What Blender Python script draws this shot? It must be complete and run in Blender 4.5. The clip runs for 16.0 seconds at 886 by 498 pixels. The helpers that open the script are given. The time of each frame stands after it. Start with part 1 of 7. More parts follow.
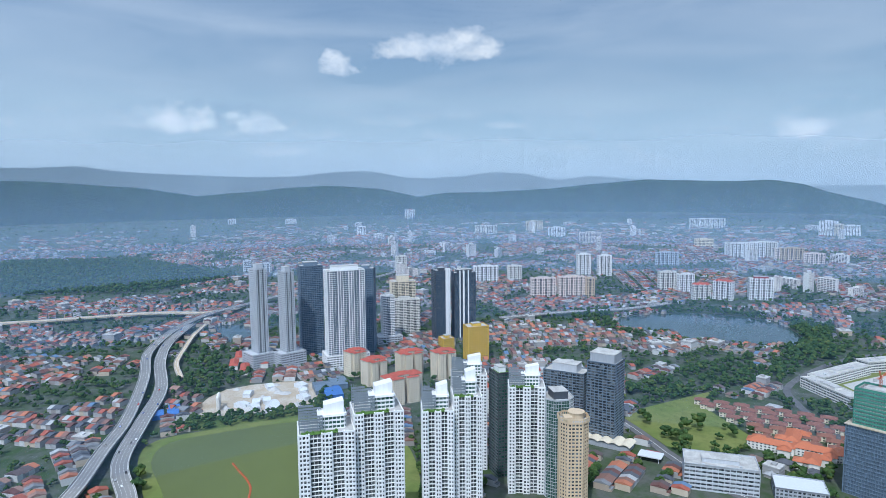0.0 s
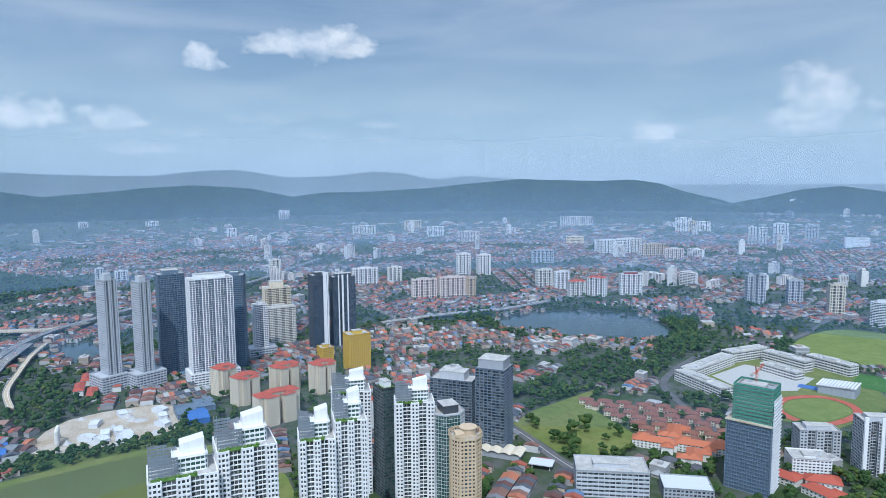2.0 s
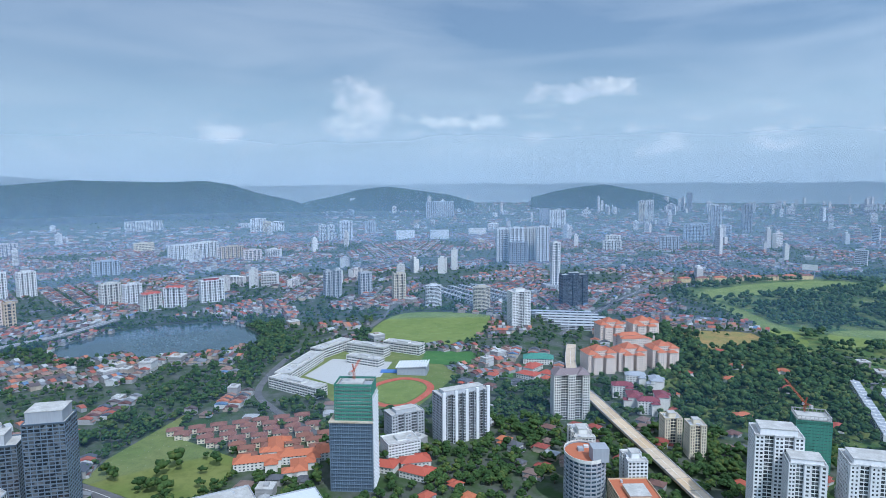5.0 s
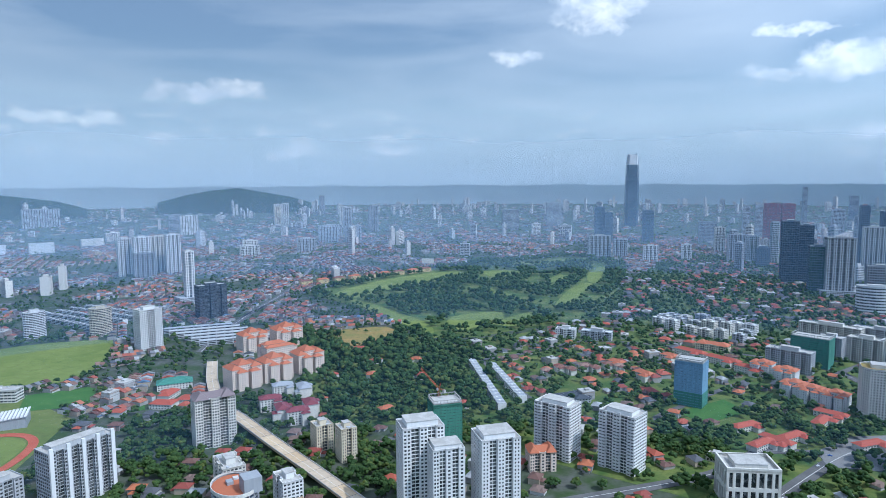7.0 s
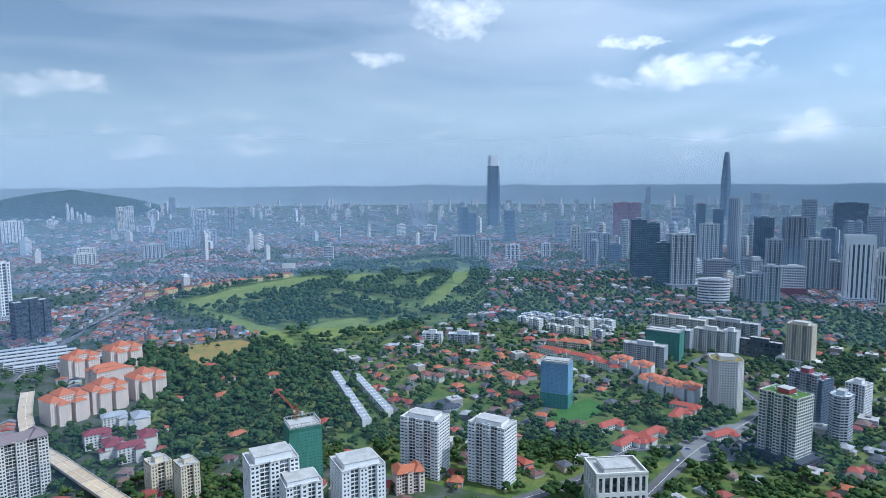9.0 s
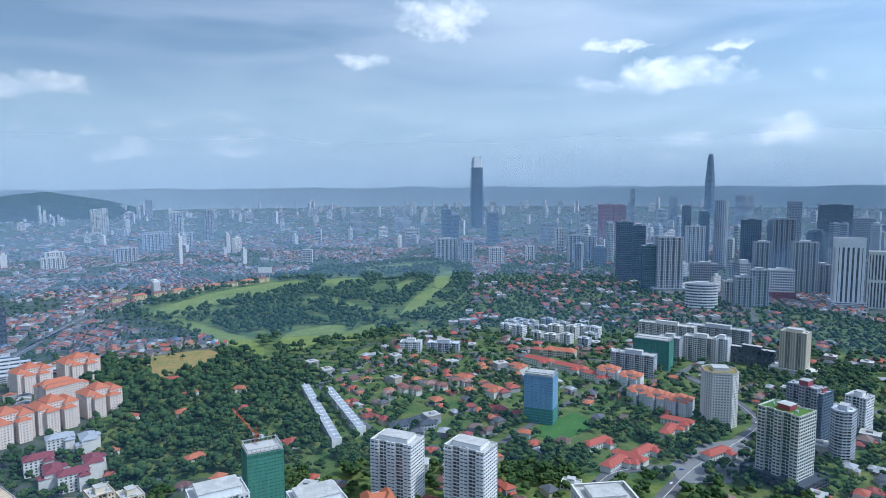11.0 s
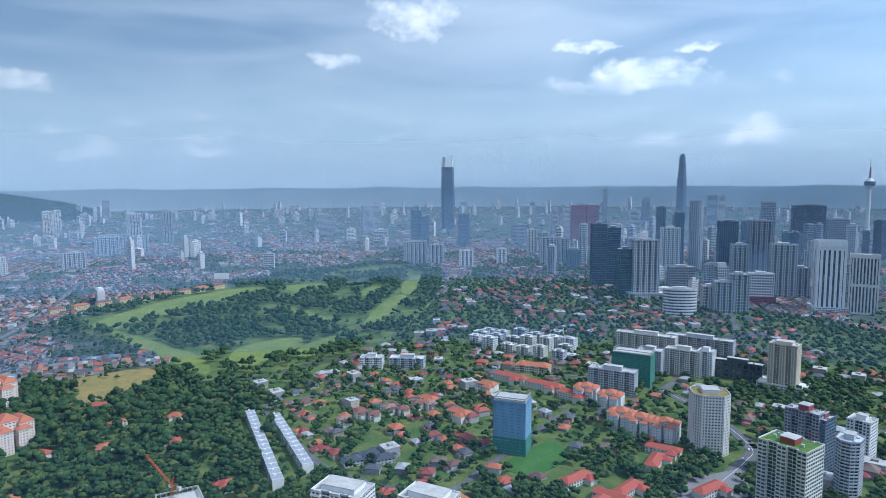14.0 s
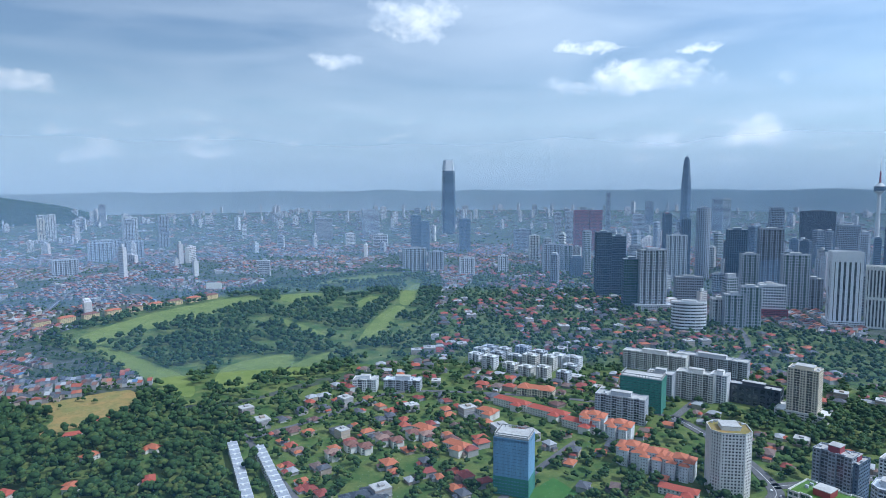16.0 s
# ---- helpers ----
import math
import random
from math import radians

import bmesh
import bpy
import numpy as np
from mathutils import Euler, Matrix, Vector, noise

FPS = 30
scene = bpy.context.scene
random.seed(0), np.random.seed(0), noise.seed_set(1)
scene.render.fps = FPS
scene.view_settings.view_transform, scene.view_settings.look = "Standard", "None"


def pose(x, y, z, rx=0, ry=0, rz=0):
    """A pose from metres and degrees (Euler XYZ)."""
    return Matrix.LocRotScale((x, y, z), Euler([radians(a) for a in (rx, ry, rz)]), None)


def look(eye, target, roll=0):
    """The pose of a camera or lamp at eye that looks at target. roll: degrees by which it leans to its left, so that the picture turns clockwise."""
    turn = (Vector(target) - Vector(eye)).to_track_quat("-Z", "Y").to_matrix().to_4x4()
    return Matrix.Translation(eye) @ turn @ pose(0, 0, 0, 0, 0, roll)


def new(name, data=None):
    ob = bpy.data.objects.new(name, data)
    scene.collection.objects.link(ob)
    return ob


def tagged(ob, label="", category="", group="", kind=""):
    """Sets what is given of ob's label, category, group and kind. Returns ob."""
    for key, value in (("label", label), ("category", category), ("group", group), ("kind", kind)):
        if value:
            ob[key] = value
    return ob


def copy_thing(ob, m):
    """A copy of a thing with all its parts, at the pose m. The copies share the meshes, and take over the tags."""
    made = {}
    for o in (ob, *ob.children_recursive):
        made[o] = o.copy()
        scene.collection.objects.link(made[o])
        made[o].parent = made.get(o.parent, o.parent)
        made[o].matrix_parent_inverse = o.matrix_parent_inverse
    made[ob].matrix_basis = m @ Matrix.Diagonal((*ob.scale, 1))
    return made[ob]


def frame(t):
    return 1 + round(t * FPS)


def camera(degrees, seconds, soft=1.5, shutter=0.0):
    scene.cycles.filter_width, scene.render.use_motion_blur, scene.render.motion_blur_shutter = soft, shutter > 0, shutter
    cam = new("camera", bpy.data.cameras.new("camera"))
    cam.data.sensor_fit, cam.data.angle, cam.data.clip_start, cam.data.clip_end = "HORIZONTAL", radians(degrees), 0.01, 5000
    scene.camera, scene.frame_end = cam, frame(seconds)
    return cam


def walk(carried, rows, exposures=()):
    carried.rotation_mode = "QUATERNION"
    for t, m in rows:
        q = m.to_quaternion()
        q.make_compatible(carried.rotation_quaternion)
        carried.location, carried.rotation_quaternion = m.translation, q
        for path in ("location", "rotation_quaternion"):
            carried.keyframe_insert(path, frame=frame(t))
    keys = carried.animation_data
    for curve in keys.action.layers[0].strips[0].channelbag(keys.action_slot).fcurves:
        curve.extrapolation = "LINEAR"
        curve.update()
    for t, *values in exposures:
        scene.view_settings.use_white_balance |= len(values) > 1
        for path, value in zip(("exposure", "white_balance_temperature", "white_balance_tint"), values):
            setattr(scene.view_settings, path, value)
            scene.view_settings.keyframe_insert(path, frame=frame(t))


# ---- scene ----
cam = camera(68.69, 16.0, soft=0.8)


def aim(x, y, z, az, tilt, roll=0):
    a = radians(az)
    return look((x, y, z), (x - 100 * math.sin(a), y + 100 * math.cos(a), z - 100 * math.tan(radians(tilt))), roll)


walk(cam, [
    (0.0, aim(149.5, -314.2, 291.9, 95.77, 5.92, -0.46)),
    (0.5, aim(136.3, -315.5, 291.7, 94.34, 5.96, -0.42)),
    (1.0, aim(123.6, -316.9, 291.6, 92.59, 6.00, -0.34)),
    (1.5, aim(111.2, -318.1, 291.4, 89.34, 6.02, -0.38)),
    (2.0, aim(99.1, -318.8, 291.1, 84.97, 6.03, -0.41)),
    (2.5, aim(87.4, -319.1, 290.7, 80.27, 6.08, -0.41)),
    (3.0, aim(76.5, -318.1, 290.2, 75.45, 6.07, -0.48)),
    (3.2, aim(72.1, -317.6, 290.0, 73.06, 6.07, -0.47)),
    (5.3, aim(30.7, -301.7, 287.9, 43.82, 6.12, -0.36)),
    (5.5, aim(27.7, -298.7, 287.8, 40.67, 6.10, -0.35)),
    (6.0, aim(20.6, -290.8, 287.6, 32.76, 6.08, -0.30)),
    (6.5, aim(14.6, -281.6, 287.5, 24.89, 6.05, -0.27)),
    (7.0, aim(10.3, -271.0, 287.7, 17.01, 6.02, -0.32)),
    (7.5, aim(7.2, -258.6, 287.7, 10.23, 6.01, -0.38)),
    (8.0, aim(5.9, -245.3, 287.5, 5.44, 6.01, -0.37)),
    (8.2, aim(5.5, -240.0, 287.4, 5.22, 6.01, -0.35)),
    (10.3, aim(9.8, -185.4, 285.3, 5.04, 5.90, -0.15)),
    (10.5, aim(10.3, -179.7, 285.2, 4.68, 5.83, -0.26)),
    (11.0, aim(11.5, -165.5, 285.0, 3.86, 5.83, -0.31)),
    (11.5, aim(12.8, -150.9, 284.7, 2.11, 5.84, -0.30)),
    (12.0, aim(14.3, -135.9, 284.4, 1.20, 5.86, -0.28)),
    (12.5, aim(16.5, -120.9, 284.1, 1.29, 5.85, -0.32)),
    (13.0, aim(18.5, -106.0, 284.2, 1.36, 5.84, -0.36)),
    (13.5, aim(19.7, -91.1, 284.9, 1.41, 5.85, -0.35)),
    (14.0, aim(20.7, -76.4, 286.8, 1.45, 5.86, -0.34)),
    (14.5, aim(21.9, -61.8, 289.9, 1.50, 5.86, -0.34)),
    (15.0, aim(23.3, -47.4, 293.9, 1.56, 5.83, -0.32)),
    (15.5, aim(24.4, -33.4, 298.3, 1.60, 5.81, -0.31)),
    (16.0, aim(25.1, -19.3, 302.9, 1.60, 5.79, -0.31)),
], [(0.0, -0.02, 5620, 8), (3.0, -0.03, 5600, 8), (6.0, -0.06, 5500, 8), (16.0, -0.06, 5500, 8)])

CX, CY, CZ = 20.0, -200.0, 288.0
SUN_EL = radians(52)
sun_vec = Vector((0.978 * math.cos(SUN_EL), -0.208 * math.cos(SUN_EL), math.sin(SUN_EL)))
sun = new("sun", bpy.data.lights.new("sun", "SUN"))
sun.data.energy, sun.data.angle, sun.data.color = 3.2, radians(0.6), (1.0, 0.95, 0.88)
sun.matrix_world = look(sun_vec * 1000, (0, 0, 0))


# ---- node helpers ----
class Nodes:
    """Short hand for building a node tree."""

    def __init__(self, tree):
        self.tree = tree

    def add(self, kind, out=0, props=None, **sockets):
        n = self.tree.nodes.new(kind)
        for k, v in (props or {}).items():
            setattr(n, k, v)
        for k, v in sockets.items():
            s = n.inputs[int(k[1:])] if k[0] == "i" and k[1:].isdigit() else n.inputs[k.replace("_", " ")]
            if isinstance(v, bpy.types.NodeSocket):
                self.tree.links.new(v, s)
            else:
                s.default_value = v
        return n.outputs[out] if len(n.outputs) > out else None

    def math(self, op, a, b=0.0, c=0.0, clamp=False):
        return self.add("ShaderNodeMath", 0, {"operation": op, "use_clamp": clamp}, i0=a, i1=b, i2=c)

    def ramp(self, fac, stops, mode="LINEAR"):
        n = self.tree.nodes.new("ShaderNodeValToRGB")
        n.color_ramp.interpolation = mode
        e = n.color_ramp.elements
        while len(e) < len(stops):
            e.new(0.5)
        for el, (p, c) in zip(e, stops):
            el.position = p
            el.color = (*c, 1) if len(c) == 3 else c
        self.tree.links.new(fac, n.inputs[0])
        return n.outputs[0]

    def mix(self, fac, a, b, blend="MIX"):
        n = self.tree.nodes.new("ShaderNodeMix")
        n.data_type, n.blend_type = "RGBA", blend
        for s, v in ((n.inputs[0], fac), (n.inputs[6], a), (n.inputs[7], b)):
            if isinstance(v, bpy.types.NodeSocket):
                self.tree.links.new(v, s)
            else:
                s.default_value = v if not isinstance(v, tuple) or len(v) == 4 else (*v, 1)
        return n.outputs[2]

    def noise(self, vec, scale, detail=4.0, rough=0.55, out=0, dist=0.0):
        return self.add("ShaderNodeTexNoise", out, None, Vector=vec, Scale=scale, Detail=detail, Roughness=rough, Distortion=dist)


# ---- sky with broken cloud ----
world = bpy.data.worlds.new("sky")
scene.world = world
world.use_nodes = True
world.node_tree.nodes.clear()
N = Nodes(world.node_tree)
way = N.add("ShaderNodeTexCoord", 0)
sky = N.add("ShaderNodeTexSky", 0, {"sky_type": "NISHITA", "sun_disc": False, "sun_elevation": SUN_EL,
                                    "sun_rotation": math.atan2(sun_vec.x, sun_vec.y), "air_density": 1.0, "dust_density": 1.2, "ozone_density": 2.0}, Vector=way)
sx = N.add("ShaderNodeSeparateXYZ", 0, None, Vector=way)
sep = sx.node
dx, dy, dz = sep.outputs[0], sep.outputs[1], sep.outputs[2]
up = N.math("MAXIMUM", dz, 0.0)
den = N.math("ADD", up, 0.10)
layer = N.add("ShaderNodeCombineXYZ", 0, None, X=N.math("DIVIDE", dx, den), Y=N.math("DIVIDE", dy, den), Z=0.0)
# high streaked layer: long soft bands with bluer gaps
turn = N.math("ARCTAN2", dx, dy)
band_v = N.add("ShaderNodeCombineXYZ", 0, None, X=N.math("MULTIPLY", turn, 2.6), Y=N.math("MULTIPLY", dz, 15.0), Z=1.3)
veil_n = N.math("MULTIPLY_ADD", N.noise(band_v, 1.0, 5.0, 0.5, dist=0.6), 0.5, N.math("MULTIPLY", N.noise(layer, 0.55, 4.0, 0.5, dist=0.2), 0.4))
veil = N.ramp(veil_n, [(0.36, (0.30, 0.30, 0.30)), (0.63, (1, 1, 1))])
# cumulus heaps: azimuth, elevation, half width and half height in degrees
HEAPS = ((118.2, 5.0, 3.0, 1.6), (111.5, 5.0, 2.4, 1.5), (95.6, 11.3, 5.6, 1.5), (104.8, 9.6, 2.0, 1.0), (67.8, 3.7, 1.9, 1.1), (55.3, 5.6, 3.3, 2.4), (48.5, 4.9, 2.4, 0.8),
         (44.3, 5.0, 1.9, 0.8), (36.2, 6.9, 4.4, 1.2), (28.8, 2.5, 2.5, 1.1), (22.3, 2.6, 1.9, 1.0), (10.6, 10.3, 2.3, 0.9), (4.4, 13.4, 4.6, 2.1), (-7.9, 7.7, 3.4, 1.2), (-15.9, 8.1, 4.6, 1.8),
         (-19.3, 10.6, 2.8, 0.6), (-25.4, 3.6, 3.0, 1.2), (-16.6, 3.1, 3.0, 0.8), (-26.0, 7.6, 2.4, 0.8), (-10.1, 11.1, 3.6, 0.5))
bill_v = N.add("ShaderNodeCombineXYZ", 0, None, X=N.math("MULTIPLY", turn, 24.0), Y=N.math("MULTIPLY", dz, 34.0), Z=3.7)
bill = N.noise(bill_v, 1.0, 7.0, 0.62, dist=0.2)
warp = N.add("ShaderNodeSeparateColor", 0, None, Color=N.noise(bill_v, 0.42, 4.0, 0.6, out=1))
turn_w = N.math("MULTIPLY_ADD", N.math("SUBTRACT", warp, 0.5), 0.16, turn)
dz_w = N.math("MULTIPLY_ADD", N.math("SUBTRACT", warp.node.outputs[1], 0.5), 0.07, dz)
heap = -2.0
for az_c, el_c, half_w, half_h in HEAPS:
    hx = N.math("MULTIPLY", N.math("ADD", turn_w, radians(az_c)), 1 / radians(half_w))
    hy = N.math("MULTIPLY", N.math("SUBTRACT", dz_w, math.sin(radians(el_c))), 1 / radians(half_h))
    hy = N.math("MAXIMUM", hy, N.math("MULTIPLY", hy, -1.5))
    one = N.math("SUBTRACT", 1.0, N.math("MULTIPLY_ADD", hx, hx, N.math("MULTIPLY", hy, hy)))
    heap = N.math("MAXIMUM", heap, one)
puff = N.ramp(N.math("MULTIPLY_ADD", bill, 2.6, N.math("MULTIPLY_ADD", N.noise(bill_v, 0.38, 3.0, 0.5), 2.4, N.math("MULTIPLY_ADD", N.math("MAXIMUM", heap, -1.6), 0.70, -2.35))), [(0.05, (0, 0, 0)), (1.0, (1, 1, 1))])
# rows of small heaps low over the horizon
low_v = N.add("ShaderNodeCombineXYZ", 0, None, X=N.math("MULTIPLY", turn, 17.0), Y=N.math("MULTIPLY", dz, 52.0), Z=9.1)
low_p = N.ramp(N.math("ADD", N.noise(low_v, 1.0, 7.0, 0.6), N.math("MULTIPLY", N.noise(low_v, 0.3, 1.0, 0.5), 0.4)), [(0.76, (0, 0, 0)), (0.92, (1, 1, 1))])
low_band = N.ramp(N.math("MULTIPLY", dz, 8.0, clamp=True), [(0.18, (0, 0, 0)), (0.3, (1, 1, 1)), (0.6, (1, 1, 1)), (0.9, (0, 0, 0))])
puff = N.math("MAXIMUM", puff, N.math("MULTIPLY", N.math("MULTIPLY", low_p, low_band), 0.6))
shade = N.ramp(N.noise(bill_v, 0.7, 5.0, 0.6), [(0.36, (9.2, 10.0, 11.0)), (0.58, (11.9, 12.0, 12.0))])
base_sky = N.mix(1.0, sky, (0.84, 1.01, 1.09), "MULTIPLY")
pale = N.mix(N.math("MULTIPLY", veil, 0.66), base_sky, (9.1, 9.9, 10.6))
low = N.ramp(N.math("MULTIPLY", up, 5.0, clamp=True), [(0.0, (1, 1, 1)), (0.25, (0.62, 0.62, 0.62)), (1.0, (0, 0, 0))])
hazy = N.mix(N.math("MULTIPLY", low, 0.70), pale, (6.7, 8.1, 9.5))
full = N.mix(N.math("MULTIPLY", puff, 0.85), hazy, shade)
# the sky brightens towards the sun
near_sun = N.add("ShaderNodeVectorMath", 1, {"operation": "DOT_PRODUCT"}, i0=way, i1=tuple(sun_vec))
glow = N.math("POWER", N.math("MAXIMUM", N.math("MULTIPLY_ADD", near_sun, 0.5, 0.5), 0.0), 2.0)
bg = N.add("ShaderNodeBackground", 0, None, Color=full, Strength=N.math("MULTIPLY_ADD", glow, 0.135, 0.061))
N.add("ShaderNodeOutputWorld", 0, None, Surface=bg)
scene.view_settings.exposure = 0.0


# ---- materials ----
def material(name, build, rough=0.7, metal=0.0, spec=0.5):
    m = bpy.data.materials.new(name)
    m.use_nodes = True
    m.node_tree.nodes.clear()
    n = Nodes(m.node_tree)
    got = build(n)
    color, bump, rgh = (got + (None, None))[:3] if isinstance(got, tuple) else (got, None, None)
    b = m.node_tree.nodes.new("ShaderNodeBsdfPrincipled")
    b.inputs["Roughness"].default_value, b.inputs["Metallic"].default_value = rough, metal
    b.inputs["Specular IOR Level"].default_value = spec
    m.node_tree.links.new(color, b.inputs["Base Color"])
    if bump is not None:
        m.node_tree.links.new(bump, b.inputs["Normal"])
    if rgh is not None:
        m.node_tree.links.new(rgh, b.inputs["Roughness"])
    n.add("ShaderNodeOutputMaterial", 0, None, Surface=b.outputs[0])
    return m


def place(n):
    return n.add("ShaderNodeNewGeometry", 0)


def bumped(n, height, strength=0.4, distance=0.3):
    return n.add("ShaderNodeBump", 0, None, Strength=strength, Distance=distance, Height=height)


def paint(name, c, rough=0.6, stain=0.14, streak=True):
    """Painted or rendered wall with streaks and slow stains."""
    def build(n):
        p = place(n)
        squeeze = n.add("ShaderNodeMapping", 0, None, Vector=p, Scale=(0.5, 0.5, 0.05 if streak else 0.5))
        a = n.noise(squeeze, 1.0, 5.0, 0.6)
        b = n.noise(p, 0.06, 3.0)
        dark = tuple(v * (1 - 2 * stain) for v in c)
        col = n.mix(n.ramp(a, [(0.35, (0, 0, 0)), (0.75, (1, 1, 1))]), (*c, 1), (*dark, 1))
        return n.mix(n.math("MULTIPLY", b, 0.3), col, (*[v * 0.86 for v in c], 1)), bumped(n, a, 0.15, 0.05)
    return material(name, build, rough)


def glass(name, c, rough=0.12, vary=0.35):
    """Window glass seen from outside: dark rooms, blinds here and there, gloss."""
    def build(n):
        p = place(n)
        cell = n.add("ShaderNodeTexVoronoi", 1, {"feature": "F1"}, Vector=n.add("ShaderNodeMapping", 0, None, Vector=p, Scale=(0.28, 0.28, 0.31)), Scale=1.0)
        v = n.add("ShaderNodeSeparateColor", 0, None, Color=cell)
        return n.mix(n.ramp(v, [(0.3, (0, 0, 0)), (1.0, (vary, vary, vary))]), (*c, 1), (0.45, 0.47, 0.48, 1))
    return material(name, build, rough, 0.0, 0.9)


def island_colours(name, stops, rough=0.75, fine=0.6, deep=0.25, obj=False):
    """A colour for each loose piece, with grain."""
    def build(n):
        r = n.add("ShaderNodeObjectInfo", 5) if obj else n.add("ShaderNodeNewGeometry", 8)
        p = place(n)
        a = n.noise(p, fine, 4.0, 0.65)
        col = n.ramp(r, stops, "CONSTANT" if len(stops) > 4 else "LINEAR")
        return n.mix(n.math("MULTIPLY", n.ramp(a, [(0.3, (0, 0, 0)), (0.7, (1, 1, 1))]), deep), col, (0.05, 0.05, 0.05, 1)), bumped(n, a, 0.3, 0.15)
    return material(name, build, rough)


def blend2(name, c1, c2, scale, rough=0.9, c3=None, fine=0.8, bump=0.5, dist=0.4):
    """Ground cover: two colours in patches and a third as grain."""
    def build(n):
        p = place(n)
        a = n.noise(p, scale, 5.0, 0.6)
        b = n.noise(p, fine, 4.0, 0.65)
        col = n.mix(n.ramp(a, [(0.38, (0, 0, 0)), (0.62, (1, 1, 1))]), (*c1, 1), (*c2, 1))
        col = n.mix(n.math("MULTIPLY", n.ramp(b, [(0.45, (0, 0, 0)), (0.7, (1, 1, 1))]), 0.5), col, (*(c3 or tuple(v * 0.55 for v in c1)), 1))
        return col, bumped(n, b, bump, dist)
    return material(name, build, rough, 0.0, 0.2)


ROOF_STOPS = [(0.0, (0.34, 0.09, 0.055)), (0.13, (0.42, 0.15, 0.08)), (0.22, (0.13, 0.055, 0.046)), (0.36, (0.21, 0.11, 0.085)), (0.47, (0.10, 0.075, 0.075)),
              (0.57, (0.28, 0.17, 0.13)), (0.65, (0.20, 0.21, 0.225)), (0.76, (0.08, 0.09, 0.11)), (0.90, (0.40, 0.41, 0.41)), (0.97, (0.11, 0.19, 0.31))]
WALL_STOPS = [(0.0, (0.36, 0.35, 0.34)), (0.3, (0.52, 0.52, 0.51)), (0.48, (0.36, 0.30, 0.24)), (0.65, (0.32, 0.32, 0.32)), (0.8, (0.46, 0.39, 0.30)), (0.92, (0.27, 0.25, 0.24))]
LEAF_STOPS = [(0.0, (0.042, 0.092, 0.030)), (0.35, (0.062, 0.122, 0.036)), (0.7, (0.096, 0.160, 0.044)), (1.0, (0.16, 0.20, 0.05))]
M = {}
M["roofs"] = island_colours("roof_tiles", ROOF_STOPS, 0.75, 0.9)
M["walls"] = island_colours("house_render", WALL_STOPS, 0.8, 0.25, 0.12)
M["roofs_ob"] = island_colours("roof_tiles_single", ROOF_STOPS, 0.75, 0.9, obj=True)
LEAFY_ROOFS = [(0.0, (0.38, 0.085, 0.045)), (0.2, (0.26, 0.055, 0.04)), (0.36, (0.45, 0.14, 0.06)), (0.48, (0.15, 0.075, 0.06)), (0.60, (0.09, 0.095, 0.11)), (0.78, (0.18, 0.12, 0.10)), (0.92, (0.36, 0.37, 0.38))]
M["roofs_leafy"] = island_colours("garden_suburb_tiles", LEAFY_ROOFS, 0.75, 0.9)
M["roofs_leafy_ob"] = island_colours("garden_suburb_tiles_single", LEAFY_ROOFS, 0.75, 0.9, obj=True)
M["walls_ob"] = island_colours("house_render_single", WALL_STOPS, 0.8, 0.25, 0.12, obj=True)
def leaf_build(n):
    """Green that differs from tree to tree and from clump to clump, with shade between the leaves painted in as darker
    green.
    """
    p = place(n)
    tree = n.noise(p, 0.055, 2.0, 0.5)
    clump_r = n.add("ShaderNodeNewGeometry", 8)
    t = n.math("MULTIPLY_ADD", n.math("SUBTRACT", tree, 0.5), 2.4, n.math("MULTIPLY", clump_r, 0.75), clamp=True)
    col = n.ramp(t, LEAF_STOPS)
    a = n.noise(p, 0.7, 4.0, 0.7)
    # shade between leaves painted into the colour where the noise is low
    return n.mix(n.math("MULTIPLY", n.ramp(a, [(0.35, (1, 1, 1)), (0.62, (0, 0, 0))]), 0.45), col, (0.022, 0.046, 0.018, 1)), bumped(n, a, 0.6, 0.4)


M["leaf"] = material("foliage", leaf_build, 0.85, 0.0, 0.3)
leaf_tree = M["leaf"].node_tree
leaf_nodes = Nodes(leaf_tree)
leaf_bsdf = [n for n in leaf_tree.nodes if n.type == "BSDF_PRINCIPLED"][0]
leaf_out = [n for n in leaf_tree.nodes if n.type == "OUTPUT_MATERIAL"][0]
leaf_col = leaf_bsdf.inputs["Base Color"].links[0].from_socket
thin_leaf = leaf_nodes.add("ShaderNodeBsdfTranslucent", 0, None, Color=leaf_nodes.mix(1.0, leaf_col, (1.2, 1.3, 0.8), "MULTIPLY"))
leaf_tree.links.new(leaf_nodes.add("ShaderNodeMixShader", 0, None, i0=0.38, i1=leaf_bsdf.outputs[0], i2=thin_leaf), leaf_out.inputs[0])
M["bark"] = blend2("bark", (0.10, 0.075, 0.05), (0.14, 0.11, 0.08), 0.6)
M["grass"] = blend2("rough_grass", (0.062, 0.115, 0.030), (0.15, 0.175, 0.05), 0.03, c3=(0.036, 0.07, 0.02), fine=0.25)
M["fairway"] = blend2("mown_fairway", (0.145, 0.19, 0.044), (0.19, 0.23, 0.06), 0.012, c3=(0.095, 0.135, 0.03), fine=0.06, bump=0.1)
M["parkgrass"] = blend2("worn_park_grass", (0.125, 0.165, 0.042), (0.17, 0.19, 0.058), 0.015, c3=(0.08, 0.10, 0.03), fine=0.08, bump=0.1)
M["pitch"] = blend2("sports_turf", (0.05, 0.135, 0.03), (0.07, 0.16, 0.036), 0.05, c3=(0.06, 0.11, 0.025), fine=0.3, bump=0.1)
M["drygrass"] = blend2("dry_grass", (0.31, 0.21, 0.075), (0.20, 0.19, 0.06), 0.03, c3=(0.16, 0.13, 0.05), fine=0.12)
